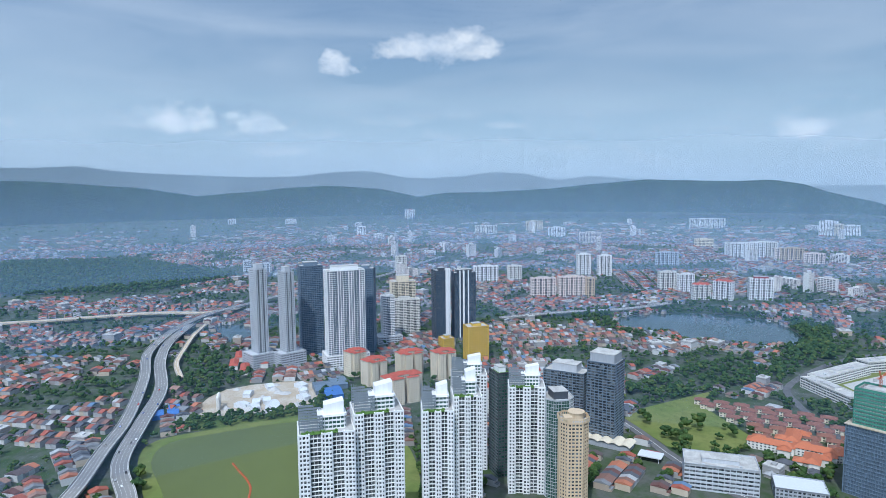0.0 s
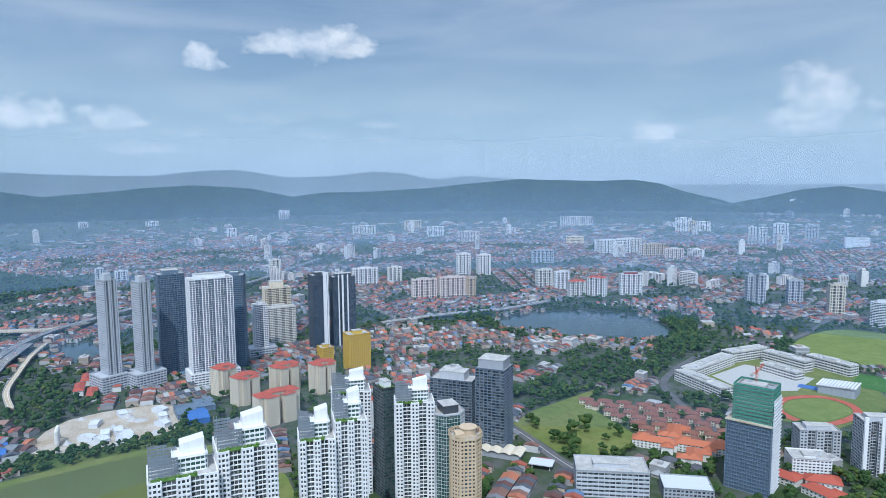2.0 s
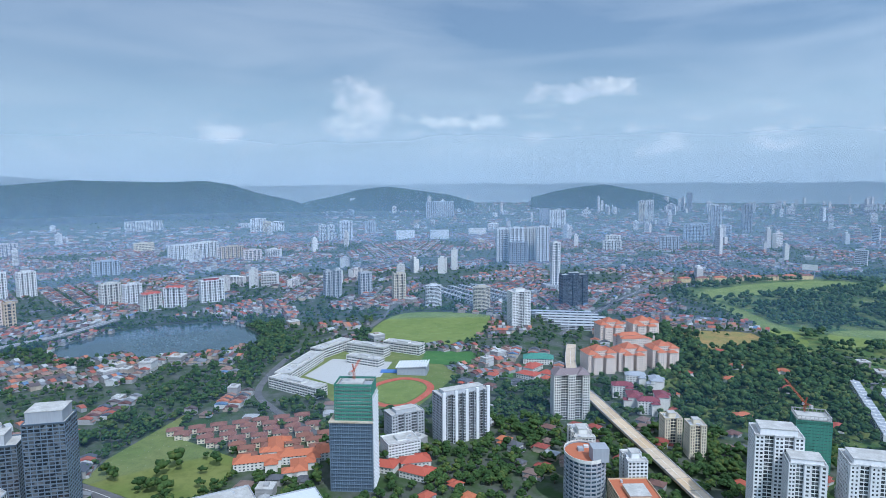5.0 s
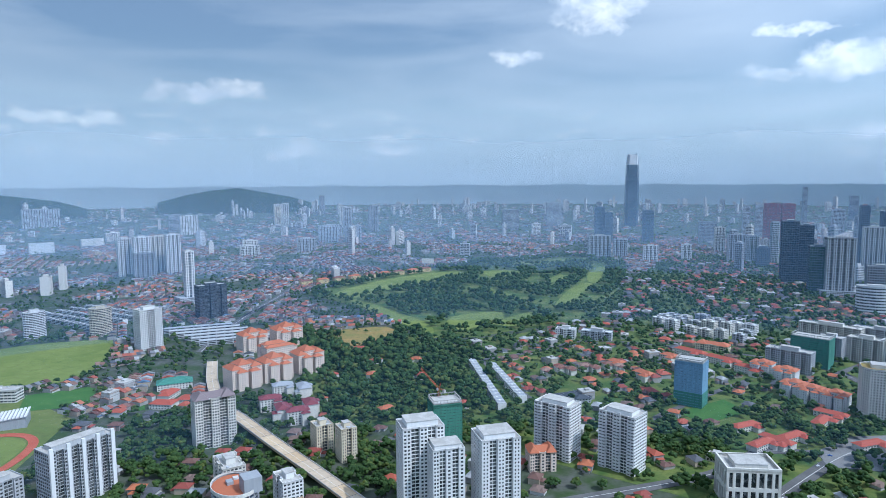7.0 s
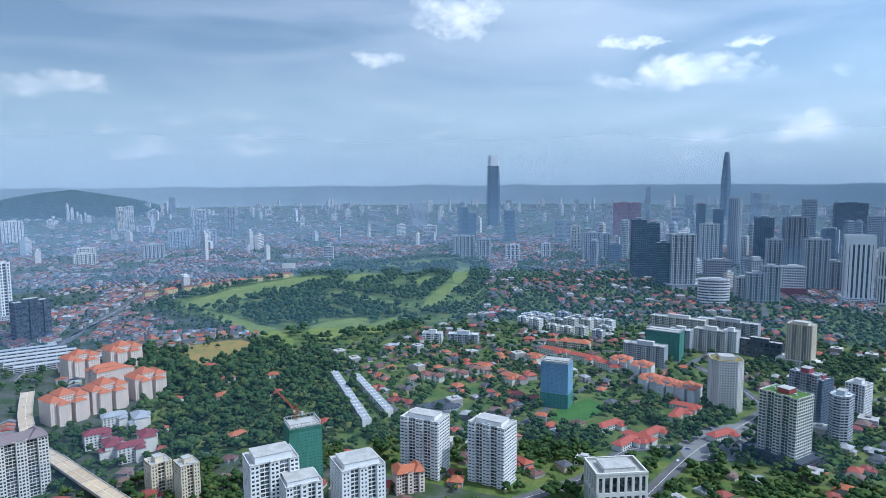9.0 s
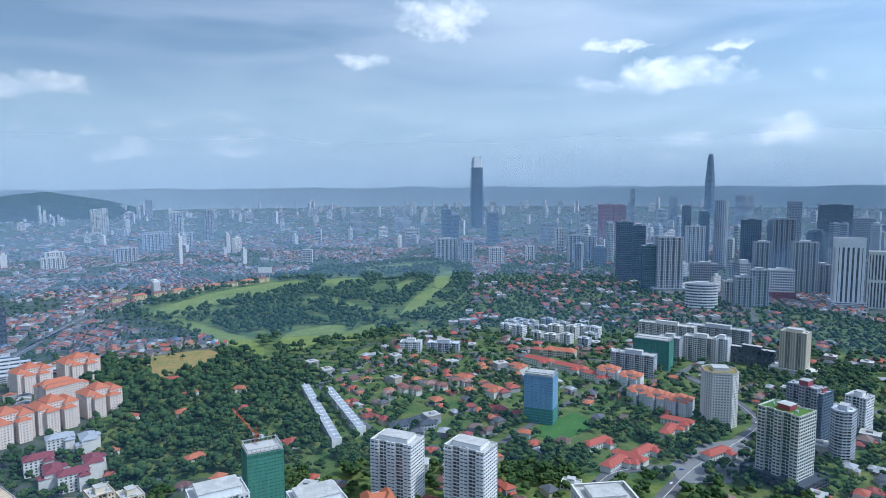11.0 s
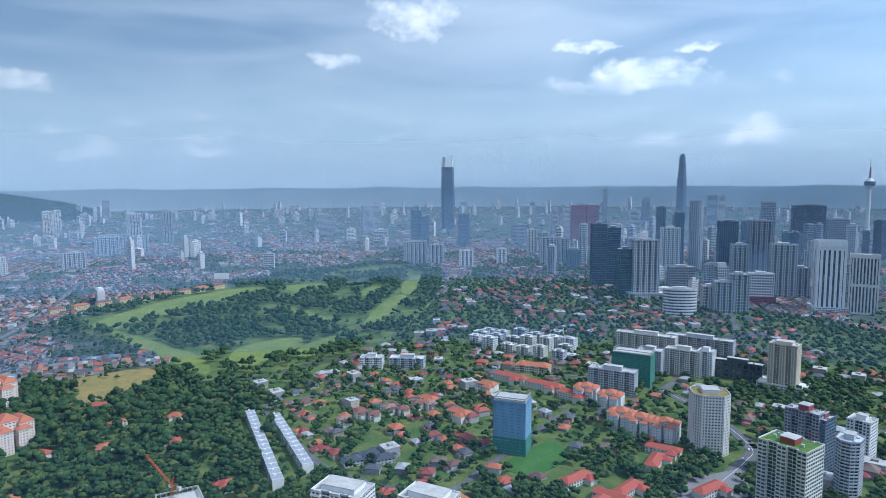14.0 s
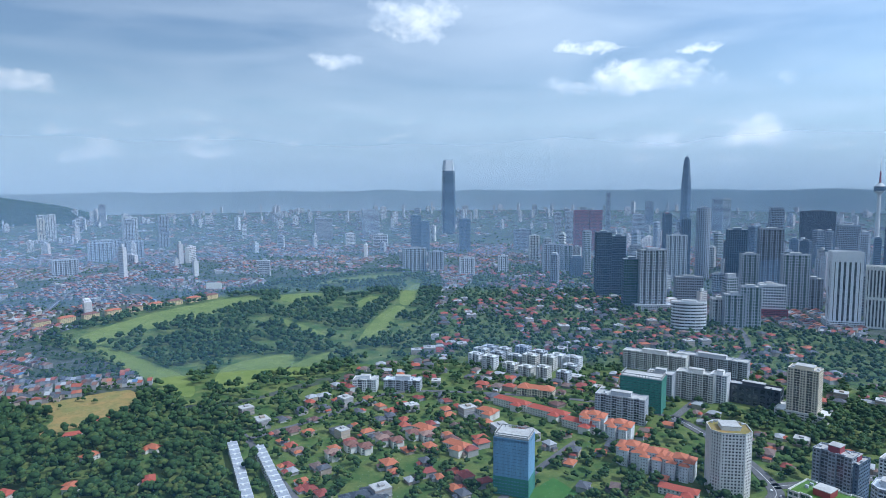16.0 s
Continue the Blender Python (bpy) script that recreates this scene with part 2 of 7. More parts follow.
M["earth"] = blend2("bare_earth", (0.40, 0.33, 0.24), (0.50, 0.45, 0.38), 0.03, c3=(0.26, 0.22, 0.15), fine=0.3)
M["asphalt"] = blend2("asphalt", (0.11, 0.11, 0.115), (0.15, 0.15, 0.15), 0.05, c3=(0.08, 0.08, 0.085), fine=0.6, bump=0.1)
M["concrete"] = paint("concrete", (0.48, 0.47, 0.45), 0.85, 0.12)
M["deck"] = blend2("viaduct_surface", (0.20, 0.20, 0.20), (0.24, 0.235, 0.225), 0.04, c3=(0.16, 0.16, 0.16), fine=0.5, bump=0.1)
M["beige_span"] = island_colours("pale_concrete_span", [(0.0, (0.54, 0.39, 0.24)), (0.35, (0.64, 0.49, 0.32)), (0.7, (0.56, 0.45, 0.33)), (1.0, (0.66, 0.53, 0.38))], 0.85, 0.25, 0.3, obj=True)
M["beige_deck"] = blend2("pale_concrete_deck", (0.46, 0.36, 0.24), (0.52, 0.43, 0.31), 0.05, c3=(0.34, 0.27, 0.19), fine=0.4, bump=0.1)
M["town"] = blend2("town_ground", (0.042, 0.075, 0.024), (0.10, 0.105, 0.095), 0.03, c3=(0.024, 0.046, 0.016), fine=0.08, bump=0.3)
M["white"] = paint("white_paint", (0.76, 0.76, 0.76), 0.55, 0.07)
M["offwhite"] = paint("offwhite_paint", (0.70, 0.68, 0.63), 0.6, 0.10)
M["beige"] = paint("beige_render", (0.58, 0.45, 0.30), 0.7, 0.12)
M["cream"] = paint("cream_render", (0.68, 0.60, 0.46), 0.7, 0.10)
M["pink"] = paint("pale_pink_render", (0.74, 0.62, 0.54), 0.7, 0.08)
M["yellow"] = paint("ochre_yellow_paint", (0.62, 0.40, 0.05), 0.6, 0.08)
M["paleyellow"] = paint("pale_yellow_render", (0.62, 0.48, 0.24), 0.7, 0.08)
M["grey"] = paint("grey_render", (0.34, 0.36, 0.39), 0.6, 0.10)
M["midgrey"] = paint("mid_grey_render", (0.48, 0.50, 0.53), 0.6, 0.10)
M["dark"] = paint("charcoal_cladding", (0.06, 0.07, 0.085), 0.35, 0.10)
M["steelblue"] = paint("steel_blue_cladding", (0.14, 0.19, 0.25), 0.4, 0.10)
M["maroon"] = paint("maroon_render", (0.30, 0.06, 0.07), 0.6, 0.10)
M["glass"] = glass("window_glass", (0.025, 0.032, 0.040))
M["blueglass"] = glass("blue_tinted_glass", (0.035, 0.065, 0.10), 0.1, 0.2)
M["greenglass"] = glass("green_tinted_glass", (0.03, 0.085, 0.07), 0.1, 0.2)
M["flatroof"] = blend2("roof_screed", (0.38, 0.37, 0.35), (0.50, 0.49, 0.47), 0.12, c3=(0.25, 0.25, 0.24), fine=0.7, bump=0.1)
M["orange"] = island_colours("orange_tiles", [(0.0, (0.40, 0.11, 0.045)), (1.0, (0.50, 0.16, 0.075))], 0.75, 0.8)
M["redroof"] = island_colours("red_tiles", [(0.0, (0.36, 0.055, 0.032)), (1.0, (0.44, 0.10, 0.055))], 0.75, 0.8)
M["brownroof"] = island_colours("brown_tiles", [(0.0, (0.16, 0.066, 0.048)), (1.0, (0.23, 0.10, 0.07))], 0.75, 0.8)
M["slate"] = island_colours("slate_tiles", [(0.0, (0.16, 0.13, 0.14)), (1.0, (0.24, 0.19, 0.20))], 0.7, 0.8)
M["maroon_tiles"] = island_colours("maroon_tiles", [(0.0, (0.16, 0.03, 0.045)), (1.0, (0.24, 0.05, 0.06))], 0.7, 0.8)
M["metalroof"] = paint("pale_metal_sheet", (0.62, 0.64, 0.66), 0.4, 0.08, False)
M["bluenet"] = paint("blue_scaffold_net", (0.20, 0.36, 0.52), 0.85, 0.18)
M["greennet"] = paint("green_scaffold_net", (0.07, 0.24, 0.18), 0.85, 0.18)
M["garden"] = blend2("roof_garden", (0.07, 0.15, 0.03), (0.11, 0.20, 0.05), 0.2)
M["track"] = blend2("red_running_track", (0.42, 0.10, 0.06), (0.46, 0.13, 0.08), 0.05, bump=0.05)
M["blue"] = paint("blue_paint", (0.06, 0.16, 0.42), 0.6, 0.08)
M["screen"] = paint("grey_mesh_screen", (0.20, 0.23, 0.26), 0.35, 0.10)
M["forest"] = blend2("hill_forest", (0.016, 0.036, 0.018), (0.026, 0.050, 0.022), 0.012, c3=(0.010, 0.026, 0.009), fine=0.035, bump=1.0, dist=8.0)
M["crane"] = paint("crane_red", (0.45, 0.10, 0.04), 0.5, 0.05)
M["line"] = paint("white_road_paint", (0.75, 0.75, 0.72), 0.7, 0.05)
M["far"] = island_colours("distant_render", [(0.0, (0.62, 0.62, 0.62)), (0.4, (0.72, 0.68, 0.62)), (0.7, (0.50, 0.48, 0.48)), (1.0, (0.66, 0.58, 0.54))], 0.8, 0.3, 0.1)


def water_build(c):
    def build(n):
        p = place(n)
        a = n.noise(p, 0.01, 4.0)
        w = n.noise(p, 0.6, 3.0)
        return n.mix(a, (*c, 1), (*[v * 0.7 for v in c], 1)), bumped(n, w, 0.06, 0.1)
    return build


M["pond"] = material("green_pond_water", water_build((0.125, 0.15, 0.045)), 0.4, 0.0, 0.2)
M["lake"] = material("lake_water", water_build((0.045, 0.075, 0.075)), 0.15)


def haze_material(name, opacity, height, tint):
    """Haze imitated by a tinted shell: lets most light through and scatters a little of the sun's and the sky's light.
    """
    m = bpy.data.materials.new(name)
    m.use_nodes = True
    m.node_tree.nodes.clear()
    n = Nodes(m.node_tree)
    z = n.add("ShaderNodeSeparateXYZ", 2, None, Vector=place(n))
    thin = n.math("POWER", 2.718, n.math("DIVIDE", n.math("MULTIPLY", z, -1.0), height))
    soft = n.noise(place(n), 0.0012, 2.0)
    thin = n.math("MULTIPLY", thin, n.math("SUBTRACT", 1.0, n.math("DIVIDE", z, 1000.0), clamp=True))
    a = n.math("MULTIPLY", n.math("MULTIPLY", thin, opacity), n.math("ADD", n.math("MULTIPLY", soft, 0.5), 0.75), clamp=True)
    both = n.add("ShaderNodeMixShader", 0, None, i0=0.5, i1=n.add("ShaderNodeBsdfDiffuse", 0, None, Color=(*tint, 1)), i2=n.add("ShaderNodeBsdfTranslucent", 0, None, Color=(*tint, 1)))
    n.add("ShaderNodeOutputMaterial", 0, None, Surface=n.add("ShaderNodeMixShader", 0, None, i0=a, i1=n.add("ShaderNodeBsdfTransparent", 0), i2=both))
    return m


# ---- mesh building ----
class Mesh:
    """Collects corners and faces for one mesh."""

    def __init__(self):
        self.v, self.f, self.m = [], [], []

    def face(self, pts, mat=0):
        i = len(self.v)
        self.v.extend(pts)
        self.f.append(tuple(range(i, i + len(pts))))
        self.m.append(mat)

    def solid(self, v, f, mat=0):
        i = len(self.v)
        self.v.extend(v)
        self.f.extend(tuple(a + i for a in q) for q in f)
        self.m.extend([mat] * len(f))

    def box(self, x0, y0, z0, x1, y1, z1, mat=0):
        self.solid([(x0, y0, z0), (x1, y0, z0), (x1, y1, z0), (x0, y1, z0), (x0, y0, z1), (x1, y0, z1), (x1, y1, z1), (x0, y1, z1)],
                   [(0, 3, 2, 1), (4, 5, 6, 7), (0, 1, 5, 4), (1, 2, 6, 5), (2, 3, 7, 6), (3, 0, 4, 7)], mat)

    def prism(self, poly, z0, z1, mat=0):
        n = len(poly)
        self.solid([(x, y, z0) for x, y in poly] + [(x, y, z1) for x, y in poly],
                   [tuple(range(n - 1, -1, -1)), tuple(range(n, 2 * n))] + [(i, (i + 1) % n, n + (i + 1) % n, n + i) for i in range(n)], mat)

    def hip(self, x0, y0, x1, y1, z, rise, over=0.6, mat=0):
        """Hipped roof with eaves over a rectangle."""
        x0, y0, x1, y1 = x0 - over, y0 - over, x1 + over, y1 + over
        w, d = x1 - x0, y1 - y0
        if w >= d:
            a, b = (x0 + d / 2, (y0 + y1) / 2, z + rise), (x1 - d / 2, (y0 + y1) / 2, z + rise)
            f = [(0, 1, 5, 4), (1, 2, 5), (2, 3, 4, 5), (3, 0, 4), (0, 3, 2, 1)]
        else:
            a, b = ((x0 + x1) / 2, y0 + w / 2, z + rise), ((x0 + x1) / 2, y1 - w / 2, z + rise)
            f = [(0, 1, 4), (1, 2, 5, 4), (2, 3, 5), (3, 0, 4, 5), (0, 3, 2, 1)]
        self.solid([(x0, y0, z), (x1, y0, z), (x1, y1, z), (x0, y1, z), a, b], f, mat)

    def gable(self, x0, y0, x1, y1, z, rise, over=0.5, mat=0):
        """Ridge along y."""
        x0, y0, x1, y1 = x0 - over, y0, x1 + over, y1
        xm = (x0 + x1) / 2
        self.solid([(x0, y0, z), (x1, y0, z), (x1, y1, z), (x0, y1, z), (xm, y0, z + rise), (xm, y1, z + rise)],
                   [(0, 1, 4), (1, 2, 5, 4), (2, 3, 5), (3, 0, 4, 5), (0, 3, 2, 1)], mat)

    def cyl(self, x, y, z0, z1, r0, r1=None, n=10, mat=0):
        r1 = r0 if r1 is None else r1
        ring = [(math.cos(2 * math.pi * i / n), math.sin(2 * math.pi * i / n)) for i in range(n)]
        self.solid([(x + r0 * a, y + r0 * b, z0) for a, b in ring] + [(x + r1 * a, y + r1 * b, z1) for a, b in ring],
                   [tuple(range(n - 1, -1, -1)), tuple(range(n, 2 * n))] + [(i, (i + 1) % n, n + (i + 1) % n, n + i) for i in range(n)], mat)

    def data(self, name, mats):
        me = bpy.data.meshes.new(name)
        me.from_pydata(self.v, [], self.f)
        for m in mats:
            me.materials.append(M[m] if isinstance(m, str) else m)
        if len(mats) > 1:
            me.polygons.foreach_set("material_index", self.m)
        me.update()
        return me


def inset(poly, k):
    """A polygon (counter-clockwise) drawn in by k."""
    out = []
    for i in range(len(poly)):
        p, q, r = (Vector(poly[j % len(poly)]) for j in (i - 1, i, i + 1))
        a, b = (q - p).normalized(), (r - q).normalized()
        na, nb = Vector((-a.y, a.x)), Vector((-b.y, b.x))
        m = na + nb
        s = m.length_squared
        out.append(tuple(q + (m * (2 * k / s) if s > 0.15 else na * k)))
    return out


def rect(w, d, x=0, y=0):
    return [(x - w / 2, y - d / 2), (x + w / 2, y - d / 2), (x + w / 2, y + d / 2), (x - w / 2, y + d / 2)]


def chamfered(w, d, c):
    return [(-w / 2 + c, -d / 2), (w / 2 - c, -d / 2), (w / 2, -d / 2 + c), (w / 2, d / 2 - c), (w / 2 - c, d / 2), (-w / 2 + c, d / 2), (-w / 2, d / 2 - c), (-w / 2, -d / 2 + c)]


def oval(w, d, n=20):
    return [(w / 2 * math.cos(2 * math.pi * i / n), d / 2 * math.sin(2 * math.pi * i / n)) for i in range(n)]


class Plan(list):
    """A plan whose quiet edges are recessed and mostly glass."""
    quiet = ()


def notched(w, d, bays, deep):
    """A slab whose long sides step in and out, as flats with recessed bays do."""
    pts, k = [], 2 * bays + 1
    for i in range(k):
        y = -d / 2 + (deep if i % 2 else 0)
        pts += [(-w / 2 + w * i / k, y), (-w / 2 + w * (i + 1) / k, y)]
    plan = Plan(pts + [(-x, -y) for x, y in pts])
    plan.quiet = {2 * i + o for i in range(1, k, 2) for o in (0, 2 * k)}
    return plan


def thing(name, label, category, x, y, rot=0.0, z=0.0, group="", kind=""):
    ob = new(name)
    ob.matrix_world = pose(x, y, z, 0, 0, rot)
    ob.empty_display_size = 2
    return tagged(ob, label, category, group, kind)


def part(name, mesh, mats, parent, label="", kind=""):
    ob = new(name, mesh.data(name, mats if isinstance(mats, (list, tuple)) else [mats]))
    ob.parent = parent
    return tagged(ob, label, kind=kind)


def single(name, mesh, mats, label, category, x=0.0, y=0.0, rot=0.0, z=0.0, group="", kind=""):
    ob = new(name, mesh.data(name, mats if isinstance(mats, (list, tuple)) else [mats]))
    ob.matrix_world = pose(x, y, z, 0, 0, rot)
    return tagged(ob, label, category, group, kind)


def facade(wall, poly, z0, z1, floor=3.2, bay=3.6, sp=0.42, pier=0.30, deep=0.45, quiet=()):
    """Floor bands and piers that stand in front of the glazed core, edge by edge."""
    n, inner = len(poly), inset(poly, deep)
    floors = max(1, round((z1 - z0) / floor))
    step = (z1 - z0) / floors
    for i in range(n):
        sp_, pier_ = (sp * 0.5, pier * 0.3) if i in quiet else (sp, pier)
        (ax, ay), (bx, by) = poly[i], poly[(i + 1) % n]
        (cx, cy), (ex, ey) = inner[i], inner[(i + 1) % n]
        for k in range(floors + 1):
            lo, hi = z0 + k * step - (0 if k == 0 else step * sp_ * 0.35), z0 + k * step + step * sp_ * (0.65 if k < floors else 0.9)
            wall.solid([(ax, ay, lo), (bx, by, lo), (bx, by, hi), (ax, ay, hi), (cx, cy, lo), (ex, ey, lo), (ex, ey, hi), (cx, cy, hi)],
                       [(0, 1, 2, 3), (3, 2, 6, 7), (4, 5, 1, 0)])
        length = math.hypot(bx - ax, by - ay)
        if pier <= 0 or length < 1.2:
            continue
        bays = max(1, round(length / bay))
        ux, uy = (bx - ax) / length, (by - ay) / length
        nx, ny = -uy, ux
        for k in range(bays + 1):
            half = pier_ * length / bays / 2
            c = min(max(length * k / bays, half), length - half)
            p, q = c - half, c + half
            s, r = (ax + ux * p - nx * -0.03, ay + uy * p - ny * -0.03), (ax + ux * q + nx * 0.03, ay + uy * q + ny * 0.03)
            t, u = (s[0] + nx * deep, s[1] + ny * deep), (r[0] + nx * deep, r[1] + ny * deep)
            wall.solid([(*s, z0), (*r, z0), (*r, z1), (*s, z1), (*t, z0), (*u, z0), (*u, z1), (*t, z1)], [(0, 1, 2, 3), (1, 5, 6, 2), (4, 0, 3, 7)])


def balconies(mesh, poly, edges, z0, z1, floor, out=1.4, frac=(0.15, 0.85), rail=1.0):
    """Slabs with solid fronts that stand out from chosen edges, floor by floor."""
    floors = max(1, round((z1 - z0) / floor))
    step = (z1 - z0) / floors
    for i in edges:
        (ax, ay), (bx, by) = poly[i], poly[(i + 1) % len(poly)]
        length = math.hypot(bx - ax, by - ay)
        ux, uy = (bx - ax) / length, (by - ay) / length
        nx, ny = uy, -ux
        a, b = (ax + ux * length * frac[0], ay + uy * length * frac[0]), (ax + ux * length * frac[1], ay + uy * length * frac[1])
        c, e = (b[0] + nx * out, b[1] + ny * out), (a[0] + nx * out, a[1] + ny * out)
        for k in range(1, floors):
            z = z0 + k * step
            lo, hi = z - 0.2, z + rail
            mesh.solid([(*a, lo), (*b, lo), (*c, lo), (*e, lo), (*a, z), (*b, z), (*c, hi), (*e, hi), (*a, hi), (*b, hi)],
                       [(3, 2, 1, 0), (4, 5, 6, 7), (3, 7, 6, 2), (2, 6, 9, 1), (0, 8, 7, 3)])


def tower(name, label, x, y, rot, poly, h, wall="white", pane="glass", floor=3.2, bay=3.6, sp=0.42, pier=0.30, deep=0.45, base=0.0, roof="flatroof",
          plant=(0.4, 0.4, 5.0), plant_mat=None, podium=None, balc=None, group="towers of the town", category="tower", crown=None, fins=()):
    """A multi-storey block: glazed core, wall grid, roof, parapet, plant room, and what it needs besides."""
    d0 = math.hypot(x - CX, y - CY)
    quiet = poly.quiet if isinstance(poly, Plan) else ()
    if d0 > 3400:
        (x, y, zz), k = draw_in(x, y)
        poly, h = [(a * k, b * k) for a, b in poly], h * k
        ob = thing(name, label, category, x, y, rot, zz, group=group)
    else:
        ob = thing(name, label, category, x, y, rot, group=group)
        keep(x, y, max(math.hypot(*p) for p in poly) * 0.9)
    if d0 > 1400:
        floor, bay = floor * 2, bay * 1.5
    core = Mesh()
    core.prism(inset(poly, deep), base, h - 0.3)
    part("glazing", core, pane, ob)
    grid = Mesh()
    facade(grid, poly, base, h, floor, bay, sp, pier, deep, quiet)
    part("wall", grid, wall, ob, kind="stuff" if d0 > 700 else "")
    for fx, fw in fins:
        fm = Mesh()
        y0 = min(q[1] for q in poly)
        w0 = max(q[0] for q in poly)
        fm.box(fx * w0 - fw / 2, y0 - 0.8, 0, fx * w0 + fw / 2, y0 + 1.5, h + 5)
        part("fin", fm, "white", ob, "white vertical fin")
    slab = Mesh()
    slab.prism(inset(poly, 0.25), h - 0.4, h + 0.05)
    part("roof", slab, roof, ob)
    rim, inn = Mesh(), inset(poly, 0.4)
    k = len(poly)
    rim.solid([(*q, z) for line, z in ((poly, h - 0.2), (poly, h + 1.3), (inn, h + 1.3), (inn, h - 0.2)) for q in line],
              [(a * k + i, a * k + (i + 1) % k, (a + 1) * k + (i + 1) % k, (a + 1) * k + i) for a in range(3) for i in range(k)])
    part("parapet", rim, wall, ob)
    xs, ys = [p[0] for p in poly], [p[1] for p in poly]
    w, d = max(xs) - min(xs), max(ys) - min(ys)
    if plant:
        pm = Mesh()
        pm.box(-w * plant[0] / 2, -d * plant[1] / 2, h, w * plant[0] / 2, d * plant[1] / 2, h + plant[2])
        room = part("plant_room", pm, plant_mat or wall, ob)
        pm = Mesh()
        pm.box(-w * plant[0] / 2 - 0.4, -d * plant[1] / 2 - 0.4, h + plant[2], w * plant[0] / 2 + 0.4, d * plant[1] / 2 + 0.4, h + plant[2] + 0.5)
        part("plant_roof", pm, "flatroof", room)
        tank = Mesh()
        rr = random.Random(int(x * 7 + y))
        for _ in range(5):
            tx, ty = rr.uniform(-0.42, 0.42) * w, rr.uniform(-0.42, 0.42) * d
            if abs(tx) < w * plant[0] / 2 + 1 and abs(ty) < d * plant[1] / 2 + 1:
                continue
            tank.box(tx - 1.2, ty - 0.9, h, tx + 1.2, ty + 0.9, h + rr.uniform(1.2, 2.2))
        if tank.v:
            part("roof_equipment", tank, "midgrey", ob, kind="stuff")
    if wall in ("bluenet", "greennet"):
        if wall == "bluenet":
            low = Mesh()
            facade(low, inset(poly, -0.3), 0, h * 0.3, floor, 3.0, 0.7, 0.3, 0.3)
            part("lower_net", low, "greennet", ob)
        top = Mesh()
        facade(top, inset(poly, 0.8), h, h + 6.4, 3.2, 4.0, 0.22, 0.14, 0.6)
        top.prism(inset(poly, 1.2), h + 3.0, h + 3.3)
        part("open_floors", top, "concrete", ob)
    if crown:
        hip = Mesh()
        hip.hip(-w / 2, -d * 0.36, w / 2, d * 0.36, h + 1.0, d * 0.22, 0.8)
        part("tiled_roof", hip, crown, ob)
        for sx0 in (-0.32, 0.32):
            hip = Mesh()
            hip.hip(w * sx0 - w * 0.16, -d / 2, w * sx0 + w * 0.16, d / 2, h + 1.2, d * 0.26, 0.9)
            part("tiled_gable", hip, crown, ob)
    if balc:
        bm_ = Mesh()
        balconies(bm_, poly, balc[0], base, h, floor, *balc[1:])
        part("balcony_stack", bm_, wall, ob, kind="stuff")
    if podium:
        pw, pd, ph, pmat = podium
        pg, pr = Mesh(), Mesh()
        pp = rect(pw, pd)
        pr.prism(inset(pp, 0.5), 0, ph - 0.2)
        facade(pg, pp, 0, ph, 3.8, 5.0, 0.5, 0.2, 0.5)
        pg.prism(inset(pp, 0.02), ph - 0.25, ph)
        pod = part("podium", pg, pmat, ob)
        part("podium_glazing", pr, "glass", pod)
    return ob


BIG = []          # plots of the tall blocks, kept free of houses


def keep(x, y, r):
    BIG.append((x, y, r))


def bowl(d):
    """Where ground at true distance d is laid: past 3.4 km the land is drawn in so that it ends within 4.85 km."""
    return d if d <= 3400 else 4850 - 1450 * (3400 / d) ** 2.345


def draw_in(x, y, z=0.0):
    d = math.hypot(x - CX, y - CY)
    s = bowl(d) / max(d, 1.0)
    return (CX + (x - CX) * s, CY + (y - CY) * s, CZ + (z - CZ) * s), s


def polar(az, d):
    a = radians(az)
    return CX - d * math.sin(a), CY + d * math.cos(a)


def inside(poly, x, y):
    hit, j = False, len(poly) - 1
    for i in range(len(poly)):
        (xi, yi), (xj, yj) = poly[i], poly[j]
        if (yi > y) != (yj > y) and x < (xj - xi) * (y - yi) / (yj - yi) + xi:
            hit = not hit
        j = i
    return hit


def sheet(name, poly, z, mat, label, category, thick=0.6, kind="structure"):
    m = Mesh()
    m.prism(poly if area(poly) > 0 else poly[::-1], z - thick, z)
    return single(name, m, mat, label, category, kind=kind)


def area(poly):
    return sum(poly[i - 1][0] * poly[i][1] - poly[i][0] * poly[i - 1][1] for i in range(len(poly))) / 2


def smooth(pts, steps=6, closed=False):
    """A soft line through points."""
    out, n = [], len(pts)
    for i in range(n if closed else n - 1):
        g = (lambda k: pts[k % n]) if closed else (lambda k: pts[min(max(k, 0), n - 1)])
        p0, p1, p2, p3 = (np.array(g(i + k), float) for k in (-1, 0, 1, 2))
        for s in range(steps):
            t = s / steps
            out.append(tuple(0.5 * (2 * p1 + (p2 - p0) * t + (2 * p0 - 5 * p1 + 4 * p2 - p3) * t * t + (3 * p1 - p0 - 3 * p2 + p3) * t ** 3)))
    return out if closed else out + [tuple(map(float, pts[-1]))]


